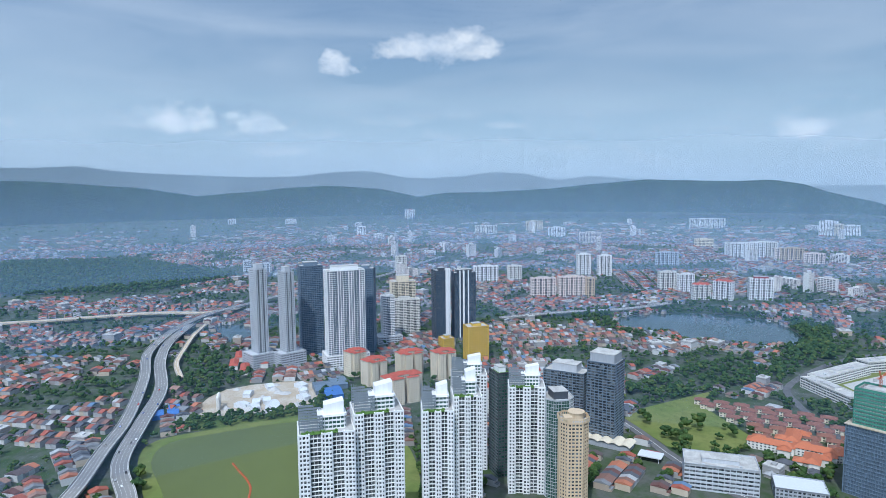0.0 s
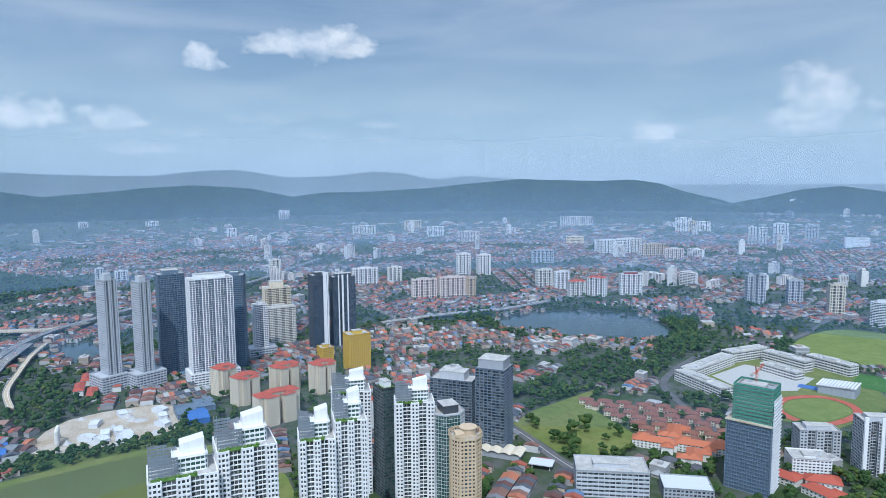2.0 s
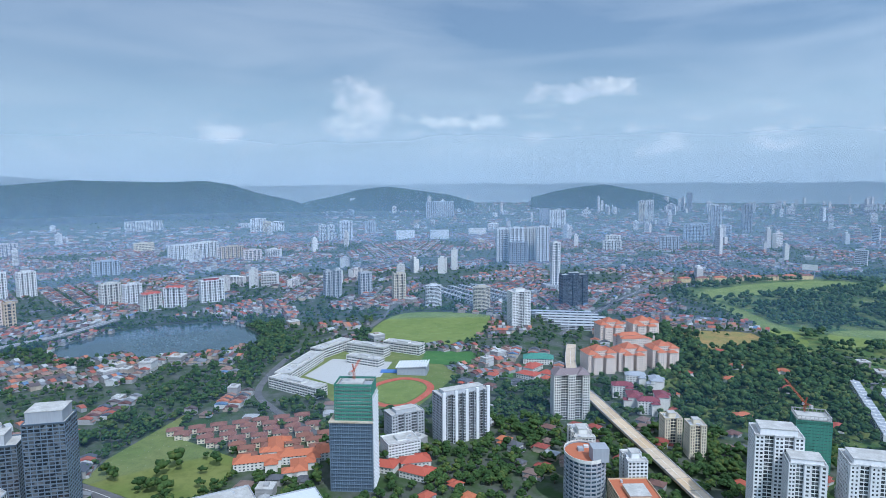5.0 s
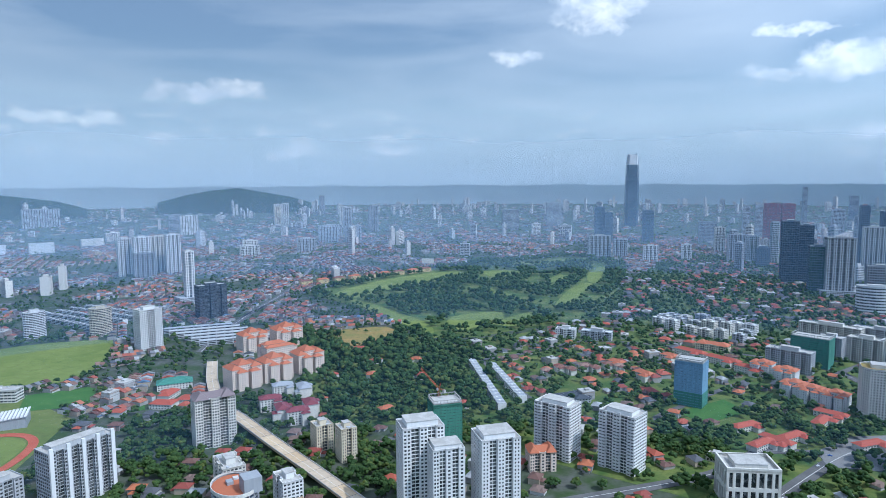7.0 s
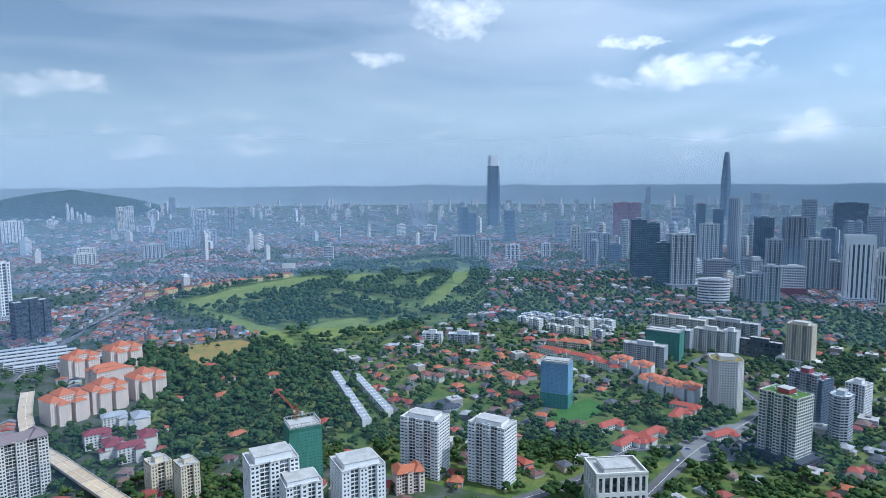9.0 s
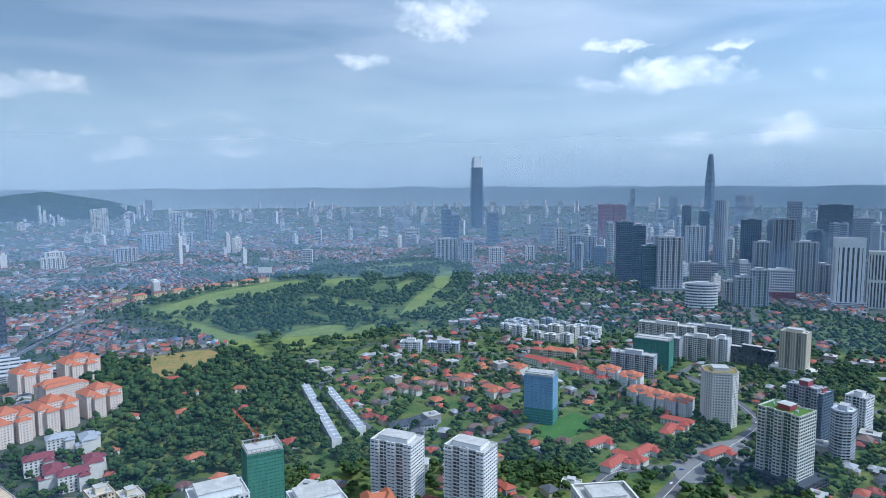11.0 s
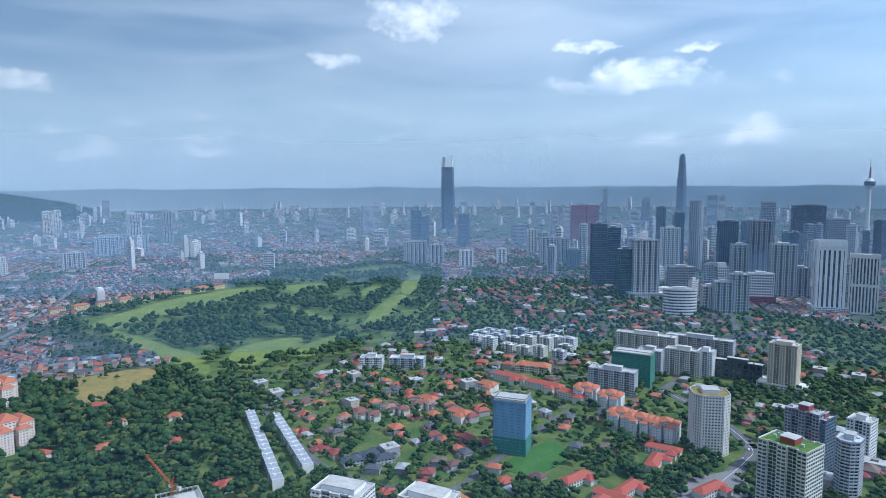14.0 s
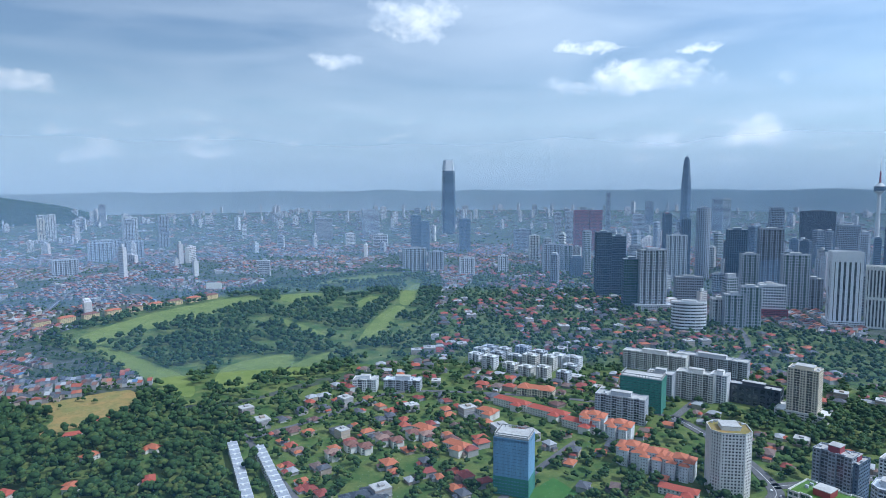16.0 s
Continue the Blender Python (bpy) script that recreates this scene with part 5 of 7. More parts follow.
# mid-distance flats, east
tower("apartment_block", "white twin apartment block", -1871, -83, 103, notched(40, 22, 3, 2.1), 65, wall="white", plant=(0.5, 0.5, 6))
tower("apartment_block", "white twin apartment block", -1874, -19, 102, notched(40, 22, 3, 2.1), 61, wall="white", plant=(0.5, 0.5, 6))
tower("apartment_block", "white stepped apartment block with pink gables", -1474, 156, 94, notched(42, 20, 3, 2.0), 36, wall="offwhite", crown="redroof", plant=None)
tower("apartment_block", "white stepped apartment block with pink gables", -1477, 210, 52, notched(45, 20, 3, 2.0), 44, wall="white", crown="redroof", plant=None)
tower("apartment_block", "white and red apartment block", -1482, 298, 84, notched(54, 22, 4, 2.1), 51, wall="white", plant=(0.6, 0.6, 6), plant_mat="maroon")
tower("apartment_block", "long pale pink apartment slab", -1493, -227, 102, notched(62, 20, 4, 2.0), 47, wall="pink")
tower("apartment_block", "long pale pink apartment slab", -1505, -155, 100, notched(68, 20, 5, 2.0), 49, wall="pink")
tower("apartment_block", "terracotta narrow apartment slab", -1502, -109, 98, notched(21, 20, 1, 2.0), 46, wall="beige")
tower("apartment_block", "pale grey apartment block", -1620, 109, 97, notched(44, 20, 3, 2.0), 47, wall="offwhite")
tower("apartment_block", "white apartment block of the town", -1569, 144, 95, notched(39, 20, 3, 2.0), 48, wall="white")
tower("apartment_block", "wide white block of flats", -2375, 556, 91, notched(88, 30, 6, 2.3), 53, wall="white")
tower("apartment_block", "wide white block of flats", -2377, 638, 89, notched(88, 30, 6, 2.3), 57, wall="offwhite")
tower("apartment_block", "pale apartment block near the flyover", -1932, -663, 120, notched(32, 20, 2, 2.0), 50, wall="offwhite")
tower("apartment_block", "white slab by the main road", -1733, -379, 102, notched(70, 22, 5, 2.1), 45, wall="white")
tower("apartment_block", "white slab by the main road", -1766, -296, 99, notched(40, 20, 3, 2.0), 42, wall="offwhite")
tower("office_block", "orange-beige office block of the town", -1919, -973, 118, rect(60, 22), 30, wall="beige")
tower("apartment_block", "white narrow flats behind the towers", -1905, -1174, 123, notched(24, 16, 2, 1.9), 36, wall="white")
tower("apartment_block", "white narrow flats behind the towers", -1883, -1103, 121, notched(35, 16, 2, 1.9), 30, wall="white")
tower("apartment_block", "far white apartment block", -3337, -1115, 113, notched(47, 18, 3, 1.9), 50, wall="white")
tower("apartment_block", "far pale apartment slab", -3459, -438, 102, notched(124, 18, 8, 1.9), 47, wall="offwhite")
tower("apartment_block", "far pale apartment slab", -3747, -161, 98, notched(99, 18, 7, 1.9), 54, wall="cream")
tower("apartment_block", "far white apartment slab", -3274, -62, 96, notched(87, 18, 6, 1.9), 50, wall="white")
tower("apartment_block", "far pink apartment slab", -2965, 74, 93, notched(105, 18, 7, 1.9), 48, wall="pink")
tower("apartment_block", "pale grey apartment slab", -2138, 231, 87, notched(76, 18, 5, 1.9), 43, wall="midgrey")
tower("office_block", "yellow-fronted office block of the town", -2760, 533, 84, rect(76, 18), 34, wall="cream")
tower("apartment_block", "white apartment tower on the rise", -3350, 1319, 75, notched(85, 18, 6, 1.9), 75, wall="white")
tower("apartment_block", "white apartment block on the rise", -3350, 1429, 74, notched(85, 18, 6, 1.9), 52, wall="white")
tower("apartment_block", "long white flats on the rise", -3930, 886, 84, notched(205, 18, 14, 1.9), 55, wall="offwhite")
tower("hotel", "red-roofed white hotel on the slope", -4946, -1116, 109, notched(79, 18, 5, 1.9), 72, wall="white", plant_mat="maroon")
tower("apartment_block", "far white block under the hills", -4292, -2297, 124, notched(54, 18, 4, 1.9), 36, wall="white")
tower("apartment_block", "far white block under the hills", -4347, -1880, 119, notched(79, 18, 5, 1.9), 32, wall="white")
tower("apartment_block", "beige flats among red roofs", -2265, 693, 77, notched(78, 18, 5, 1.9), 46, wall="beige")
tower("apartment_block", "beige flats among red roofs", -2155, 721, 76, notched(63, 18, 4, 1.9), 38, wall="pink")
# north-east, seen in the turn
tower("apartment_tower", "white tower of a tall joined estate", -1513, 1345, 53, notched(39, 26, 3, 2.2), 114, wall="white", bay=3, plant=(0.5, 0.5, 6))
tower("apartment_tower", "white tower of a tall joined estate", -1454, 1353, 52, notched(47, 26, 3, 2.2), 120, wall="white", bay=3)
tower("apartment_tower", "white tower of a tall joined estate", -1404, 1430, 50, notched(43, 26, 3, 2.2), 122, wall="white", bay=3)
tower("apartment_tower", "white tower of a tall joined estate", -1475, 1453, 51, notched(58, 20, 4, 2.0), 113, wall="offwhite", bay=3)
tower("apartment_tower", "grey block before the white estate", -1429, 1334, 52, notched(62, 20, 4, 2.0), 73, wall="grey")
tower("apartment_tower", "slender white and blue tower", -1022, 1022, 58, notched(21, 20, 1, 2.0), 122, wall="white", pane="blueglass", podium=(60, 40, 14, "midgrey"))
tower("office_block", "dark grey block with narrow windows", -862, 888, 57, notched(59, 28, 2, 3.0), 70, wall="dark", sp=0.3, pier=0.2)
tower("apartment_block", "white slab of flats by the oval field", -806, 639, 67, notched(39, 26, 1, 2.0), 69, wall="white", plant=(0.5, 0.5, 5))
tower("apartment_tower", "white twin tower far off", -2571, 1391, 67, notched(59, 22, 4, 2.1), 93, wall="white")
tower("apartment_tower", "pale twin tower far off", -2617, 1289, 69, notched(32, 22, 2, 2.1), 77, wall="offwhite")
tower("apartment_tower", "pale twin tower far off", -2582, 1316, 68, notched(32, 22, 2, 2.1), 77, wall="offwhite")
tower("apartment_tower", "grey twin tower far off", -2835, 1717, 65, notched(56, 22, 4, 2.1), 65, wall="midgrey")
tower("hotel", "white hotel on the hill foot", -5239, 3211, 66, notched(114, 22, 8, 2.1), 106, wall="white")
tower("apartment_tower", "grey and white apartment tower", -1341, 534, 79, notched(18, 20, 1, 2.0), 63, wall="midgrey", pane="blueglass")
tower("apartment_tower", "grey and white apartment tower", -1323, 549, 78, notched(18, 20, 1, 2.0), 67, wall="midgrey", pane="blueglass")
tower("apartment_tower", "grey and white apartment tower", -1312, 625, 75, notched(31, 20, 2, 2.0), 54, wall="midgrey", pane="blueglass")
tower("apartment_tower", "cream apartment tower of the town", -1185, 635, 67, notched(29, 22, 2, 2.1), 64, wall="cream")
tower("apartment_tower", "white apartment tower with curved bays", -1070, 645, 64, oval(38, 22), 48, wall="white", sp=0.35, pier=0.06)
tower("apartment_tower", "cream apartment tower with curved bays", -959, 689, 60, oval(40, 22), 53, wall="cream", sp=0.35, pier=0.06)
tower("apartment_block", "pink flats far off", -3969, 923, 83, notched(152, 22, 10, 2.1), 46, wall="pink")
tower("apartment_block", "white flats of many stepped blocks", -2368, 601, 79, notched(75, 26, 5, 2.2), 55, wall="white")
tower("apartment_block", "white flats of many stepped blocks", -2431, 551, 81, notched(67, 26, 4, 2.2), 47, wall="white")
tower("apartment_block", "brown and pink flats", -2273, 672, 77, notched(64, 22, 4, 2.1), 43, wall="pink")
tower("apartment_block", "brown and pink flats", -2221, 751, 75, notched(56, 22, 4, 2.1), 32, wall="beige")
tower("apartment_tower", "beige apartment tower of the town", -3317, 1355, 74, notched(39, 18, 3, 1.9), 60, wall="cream")
tower("apartment_tower", "white apartment tower of the town", -3362, 1454, 73, notched(41, 18, 3, 1.9), 46, wall="white")
tower("factory", "white shed with red lettering band", -2429, 1637, 62, rect(89, 20), 38, wall="white", sp=0.9)
tower("factory", "white shed with a flat roof", -2338, 1777, 59, rect(90, 20), 38, wall="white", sp=0.9)
tower("factory", "white shed with a flat roof", -2321, 2020, 55, rect(90, 20), 34, wall="offwhite", sp=0.9)
tower("apartment_tower", "grey twin towers far off", -3666, 2935, 59, notched(211, 20, 14, 2.0), 118, wall="midgrey")
tower("apartment_tower", "white stepped tower far off", -2351, 2706, 48, notched(90, 24, 6, 2.1), 103, wall="white")
tower("office_tower", "grey tower far off", -2559, 2843, 49, rect(68, 24), 99, wall="grey")
tower("apartment_block", "pale block among red roofs", -1460, 1939, 44, notched(57, 24, 4, 2.1), 56, wall="offwhite")
tower("apartment_block", "pale grey block among red roofs", -1308, 2112, 39, notched(77, 24, 5, 2.1), 52, wall="midgrey")
tower("apartment_tower", "pale tower far off", -2187, 3431, 41, notched(41, 24, 3, 2.1), 145, wall="offwhite")
tower("apartment_tower", "cream tower far off", -2226, 3402, 41, notched(34, 24, 2, 2.1), 123, wall="cream")
tower("apartment_tower", "grey pale tower far off", -1522, 2957, 35, notched(45, 24, 3, 2.1), 142, wall="midgrey")
tower("apartment_tower", "grey pale tower far off", -1433, 3117, 33, notched(46, 24, 3, 2.1), 148, wall="grey")
tower("office_tower", "thin grey tower far off", -2699, 4895, 38, rect(46, 24), 158, wall="grey")
tower("apartment_block", "grey block far off", -1410, 2513, 37, notched(93, 24, 6, 2.1), 72, wall="midgrey")
tower("apartment_block", "grey block far off", -1315, 2583, 35, notched(77, 24, 5, 2.1), 72, wall="midgrey")
tower("apartment_tower", "white and grey apartment tower with slatted roof", -434, 315, 49, notched(43, 24, 2, 2.4), 54, wall="offwhite", sp=0.4, bay=3.2, pier=0.3, plant=None, crown="slate")
tower("apartment_tower", "white and charcoal stepped apartment slab", -476, 174, 75, notched(60, 24, 4, 3.4), 54, wall="midgrey", sp=0.3, bay=3.6, pier=0.12, plant=(0.8, 0.5, 4), fins=[(-0.92, 3.4), (-0.42, 3.0), (0.02, 3.0), (0.46, 3.0), (0.92, 3.4)])
tower("apartment_block", "grey scaffolded apartment block", -521, 128, 77, notched(40, 22, 2, 2.0), 30, wall="midgrey", sp=0.45, plant=(0.6, 0.5, 4))
tower("clubhouse", "low white building with twin roofs", -491, 99, 73, rect(36, 26), 15, wall="white", sp=0.5, plant=(0.3, 0.5, 2))
tower("apartment_block", "cream flats with dark balconies", -311, 332, 48, notched(19, 20, 1, 2.0), 30, wall="cream", pier=0.4)
tower("apartment_block", "cream and white flats", -277, 320, 46, notched(17, 20, 1, 2.0), 35, wall="cream", pier=0.4)
# pink hip-roofed estate
for x, y, rot, w, d in ((-522, 500, 60, 46, 38), (-498, 544, 58, 46, 38), (-472, 594, 56, 44, 38), (-540, 618, 146, 30, 56), (-622, 676, 58, 46, 36), (-588, 730, 56, 50, 38)):
    stepped_flats("pale pink flats with stepped orange tiled roofs beside the wood", x, y, rot, w, d, 33, "pink", "orange", "pink stepped flats", 7.0, 0.72)
for x, y, rot, w, d, h in ((-800, -546, 138, 30, 24, 39), (-758, -508, 134, 34, 26, 38), (-803, -463, 130, 40, 24, 38), (-683, -455, 126, 54, 24, 38), (-792, -410, 122, 34, 24, 43)):
    stepped_flats("cream flats with red tiled roofs near the towers", x, y, rot, w, d, h, "cream", "redroof", "cream red-roofed flats", 2.6, 0.46)
for x, y, rot in ((210, 663, -29), (227, 645, -30), (250, 630, -31), (187, 757, -27), (212, 728, -28)):
    stepped_flats("white flats with many small orange tiled roofs", x, y, rot, 30, 24, 21, "white", "orange", "white orange-roofed flats", 3.2, 0.6)
# dense quarter of pale stepped flats
rw = random.Random(77)
for i in range(6):
    for j in range(3):
        x, y = 48 + i * 27 + j * 14 + rw.uniform(-3, 3), 1062 - i * 19 + j * 27 - (j == 0) * 22 + rw.uniform(-3, 3)
        tower("apartment_block", "low pale stepped flats with flat roofs in a dense quarter", x, y, -34, notched(rw.uniform(19, 25), 17, 1, 3.0), rw.uniform(13, 22), wall=rw.choice(("white", "midgrey", "offwhite")), roof="metalroof", plant=(0.4, 0.4, 2.6), group="pale stepped flats")
# around the wood and road
tower("unfinished_block", "apartment block wrapped in green scaffold net", -187, 377, 32, rect(32, 26), 50, wall="greennet", sp=0.85, pier=0.2, plant=(0.9, 0.9, 1.5), plant_mat="concrete")
tower("apartment_tower", "white apartment tower with a stepped flat roof", -165, 232, 34, notched(36, 26, 2, 2.0), 83, wall="white", plant=(0.75, 0.7, 5))
tower("apartment_tower", "white apartment tower with flat pale roof", -140, 224, 32, notched(27, 24, 2, 1.6), 70, wall="white", pane="glass", plant=(0.85, 0.7, 3))
tower("apartment_tower", "white apartment tower with grey corner strip", -102, 244, 32, notched(34, 30, 2, 2.3), 76, wall="white", sp=0.45, pier=0.4, plant=(0.8, 0.7, 4))
tower("apartment_tower", "white apartment tower with curved balcony bands", -68, 392, -21, notched(41, 26, 2, 2.0), 57, wall="white", sp=0.48, pier=0.18, plant=(0.7, 0.6, 4), balc=([0, 4, 8], 1.6, (0.05, 0.95)))
tower("apartment_tower", "white apartment tower with curved balcony bands", -2, 379, -27, notched(39, 26, 2, 2.0), 58, wall="white", sp=0.48, pier=0.18, plant=(0.7, 0.6, 4), balc=([0, 4, 8], 1.6, (0.05, 0.95)))
tower("civic_building", "white colonnaded building with tall dark bays", 107, 341, 11, rect(46, 34), 34, wall="offwhite", floor=14, bay=7, sp=0.2, pier=0.35, deep=1.5, plant=(0.6, 0.6, 4))
tower("apartment_block", "terracotta and cream low flats", -80, 355, 23, notched(27, 20, 2, 2.0), 19, wall="pink", crown="orange", plant=None)
tower("unfinished_block", "unfinished block wrapped in blue scaffold net", 77, 597, -20, rect(35, 26), 55, wall="bluenet", sp=0.88, pier=0.15, bay=6, plant=(0.9, 0.8, 4), plant_mat="concrete")
tower("hotel_tower", "cream octagonal tower with small square windows", 286, 600, -8, chamfered(38, 36, 8), 64, wall="offwhite", sp=0.44, bay=3.0, pier=0.42, plant=(0.45, 0.45, 4), roof="drygrass")
tower("apartment_tower", "pale apartment tower with green glass balconies", 295, 449, -53, notched(40, 30, 2, 2.2), 71, wall="offwhite", pane="greenglass", sp=0.3, pier=0.16, plant=(0.3, 0.4, 5), plant_mat="maroon", roof="garden", podium=(62, 46, 10, "dark"), balc=([0, 4, 8], 1.4, (0.1, 0.9)))
tower("apartment_tower", "grey tower with rounded corners and white bands", 376, 502, -44, chamfered(20, 28, 6), 53, wall="midgrey", sp=0.4, pier=0.08, roof="metalroof")
tower("apartment_block", "long dark grey slab of flats", 358, 545, -51, notched(32, 18, 2, 1.9), 64, wall="grey", sp=0.4, pier=0.2, plant=(0.3, 0.6, 6), plant_mat="maroon")
tower("apartment_block", "dark glass block with a maroon roof drum", 372, 538, -52, notched(13, 24, 1, 2.1), 59, wall="steelblue", pane="blueglass", plant=(0.35, 0.4, 5), plant_mat="maroon")
tower("apartment_block", "white stepped apartment block", 433, 577, -50, notched(22, 22, 1, 2.1), 43, wall="white")
tower("apartment_tower", "cream apartment tower with scaffold at its foot", 465, 802, -40, notched(36, 24, 2, 1.6), 65, wall="cream", plant=(0.6, 0.6, 4), podium=(60, 36, 10, "offwhite"))
tower("unfinished_block", "block with green scaffold net and concrete frame", 269, 835, -29, rect(54, 30), 43, wall="greennet", sp=0.8, pier=0.2, plant=(0.9, 0.9, 2), plant_mat="concrete")
tower("apartment_block", "grey mid-rise apartment slab", 230, 793, -28, notched(63, 22, 4, 2.1), 32, wall="midgrey", pier=0.2)
tower("apartment_block", "grey mid-rise slab with balconies", 306, 878, -31, notched(35, 22, 2, 2.1), 37, wall="midgrey", pier=0.2)
tower("apartment_block", "white mid-rise slab with balconies", 354, 875, -33, notched(50, 22, 3, 2.1), 38, wall="offwhite", pier=0.2)
tower("apartment_block", "white mid-rise slab with glass corner", 383, 864, -35, notched(22, 22, 1, 2.1), 39, wall="white", pane="blueglass")
tower("apartment_block", "long white mid-rise slab behind", 339, 1016, -31, notched(99, 22, 7, 2.1), 28, wall="offwhite", pier=0.2)
tower("apartment_block", "long white mid-rise slab behind", 421, 992, -34, notched(106, 22, 7, 2.1), 28, wall="midgrey", pier=0.2)
tower("parking_block", "dark block with yellow panels", 425, 855, -37, rect(70, 20), 25, wall="dark", bay=9, floor=8, sp=0.3, pier=0.3)
tower("apartment_block", "low flats with orange tiled roofs", 132, 888, -21, notched(52, 20, 3, 2.0), 10, wall="cream", plant=None, crown="orange")
tower("apartment_block", "white low block with orange panels", -116, 910, -3, notched(35, 22, 2, 2.1), 17, wall="white")
tower("apartment_block", "grey low block with metal roof", -61, 914, -6, notched(54, 22, 4, 2.1), 15, wall="midgrey", roof="metalroof")
tower("civic_building", "low pale building with flat roof", 91, 424, -18, rect(18, 16), 4, wall="offwhite")
# city centre
tower("apartment_tower", "grey tower with white balcony grid", 480, 1528, -0, notched(63, 34, 4, 2.4), 142, wall="midgrey", sp=0.4, bay=4, podium=(90, 60, 14, "midgrey"))
tower("office_tower", "white tower with dark vertical stripes", 829, 1349, -16, rect(58, 34), 142, wall="white", bay=7, floor=60, sp=0.12, pier=0.55, plant=None, podium=(70, 50, 12, "white"))
tower("office_tower", "pale flared office tower with vertical fins", 891, 1327, -30, rect(55, 34), 123, wall="offwhite", bay=4, floor=40, sp=0.1, pier=0.5)
tower("office_tower", "white tower with purple glass and red base", 728, 1451, -12, rect(55, 30), 69, wall="white", pane="blueglass", podium=(60, 44, 16, "maroon"))
tower("office_tower", "dark green glass tower", 436, 1547, -4, rect(39, 30), 119, wall="steelblue", pane="greenglass", sp=0.2, pier=0.1)
tower("office_tower", "dark blue glass tower of the centre", 404, 1711, -2, rect(40, 34), 171, wall="steelblue", pane="blueglass", sp=0.2, pier=0.1)
tower("office_tower", "dark blue glass tower of the centre", 443, 1712, -3, rect(36, 34), 161, wall="steelblue", pane="blueglass", sp=0.2, pier=0.1)
tower("apartment_tower", "pale tower with grey bands", 687, 1983, -7, notched(58, 30, 4, 2.3), 139, wall="offwhite")
tower("office_tower", "tall grey tower with a rounded top", 783, 2027, -9, oval(43, 34), 221, wall="grey", sp=0.3)
tower("office_tower", "tall dark tower with red crown", 692, 2097, -7, rect(25, 34), 200, wall="steelblue", plant_mat="maroon")
tower("office_tower", "tall dark glass tower", 752, 2099, -8, rect(29, 34), 181, wall="steelblue", pane="blueglass")
tower("office_tower", "dark blue glass tower of the centre", 759, 1722, -12, rect(49, 34), 176, wall="steelblue", pane="blueglass", sp=0.2)
tower("apartment_tower", "grey tower with a sloped white top", 850, 1725, -14, notched(59, 34, 4, 2.4), 176, wall="grey")
tower("office_tower", "tall grey office tower of the centre", 1214, 2460, -15, rect(48, 34), 203, wall="grey")
tower("apartment_tower", "grey-green apartment tower of the town", 749, 1620, -12, notched(41, 30, 3, 2.3), 121, wall="midgrey", pane="greenglass")
tower("apartment_tower", "pale green-grey tower of the centre", 820, 1534, -15, notched(59, 30, 4, 2.3), 129, wall="midgrey", pane="greenglass")
tower("office_tower", "broad dark slab tower", 1372, 2467, -17, rect(115, 34), 189, wall="dark", sp=0.25)
tower("office_tower", "broad grey office tower of the centre", 1376, 2277, -19, rect(69, 34), 147, wall="grey")
tower("office_tower", "pale grey tower of the centre", 1681, 2684, -20, rect(33, 34), 95, wall="midgrey")
tower("office_tower", "pale tower behind the centre", 1636, 4125, -11, rect(60, 34), 199, wall="midgrey")
tower("office_tower", "pale tower behind the centre", 1692, 4123, -11, rect(46, 34), 199, wall="offwhite")
tower("apartment_tower", "grey stepped tower at the centre's edge", 597, 1338, -11, notched(41, 30, 3, 2.3), 68, wall="midgrey", pane="greenglass")
tower("apartment_tower", "grey stepped tower at the centre's edge", 629, 1339, -12, notched(41, 30, 3, 2.3), 84, wall="midgrey", pane="greenglass")
tower("office_block", "dark broad office block", 599, 1617, -8, rect(66, 30), 64, wall="grey")
tower("office_block", "white rounded office block with bands", 492, 1305, -8, oval(70, 34), 57, wall="white", sp=0.5, pier=0.05)
tower("office_tower", "dark broad tower by the park", 304, 2934, 5, rect(76, 30), 91, wall="grey")
tower("office_tower", "dark maroon twin office tower", 560, 2880, -0, rect(63, 34), 177, wall="maroon", sp=0.5)
tower("office_tower", "dark maroon twin office tower", 624, 2880, -1, rect(52, 34), 177, wall="maroon", sp=0.5)
tower("apartment_tower", "pale twin flats at the park edge", 333, 2168, 2, notched(65, 26, 4, 2.2), 95, wall="midgrey")
tower("apartment_tower", "pale green flats at the park edge", 377, 2167, 1, notched(44, 26, 3, 2.2), 91, wall="midgrey", pane="greenglass")
tower("apartment_tower", "row of pale flats below the tall tower", -136, 2208, 14, notched(80, 24, 5, 2.1), 79, wall="midgrey")
tower("apartment_tower", "row of pale flats below the tall tower", -61, 2208, 12, notched(50, 24, 3, 2.1), 67, wall="midgrey")
tower("apartment_tower", "white twin block at the park edge", 45, 2109, 9, notched(49, 20, 3, 2.0), 56, wall="white")
tower("apartment_tower", "white pointed twin towers", 167, 2159, 6, notched(33, 20, 2, 2.0), 57, wall="white")
tower("office_tower", "dark twin tower beside the tall tower", -181, 2929, 14, rect(43, 34), 156, wall="steelblue", pane="blueglass")
tower("office_tower", "dark twin tower beside the tall tower", -140, 2929, 13, rect(38, 34), 129, wall="steelblue", pane="blueglass")
tower("office_tower", "dark tower beside the tall tower", 41, 2874, 9, rect(48, 34), 142, wall="steelblue", pane="blueglass")
tower("office_tower", "dark twin towers far off", -714, 3444, 21, rect(91, 34), 117, wall="grey")
tower("office_tower", "grey towers far off", -500, 3747, 17, rect(98, 34), 150, wall="midgrey")
tower("apartment_tower", "pale tower far off", -1764, 3440, 36, notched(73, 30, 5, 2.3), 126, wall="offwhite")
tower("apartment_tower", "pale grey tower far off", -1636, 3565, 34, notched(49, 30, 3, 2.3), 120, wall="midgrey")
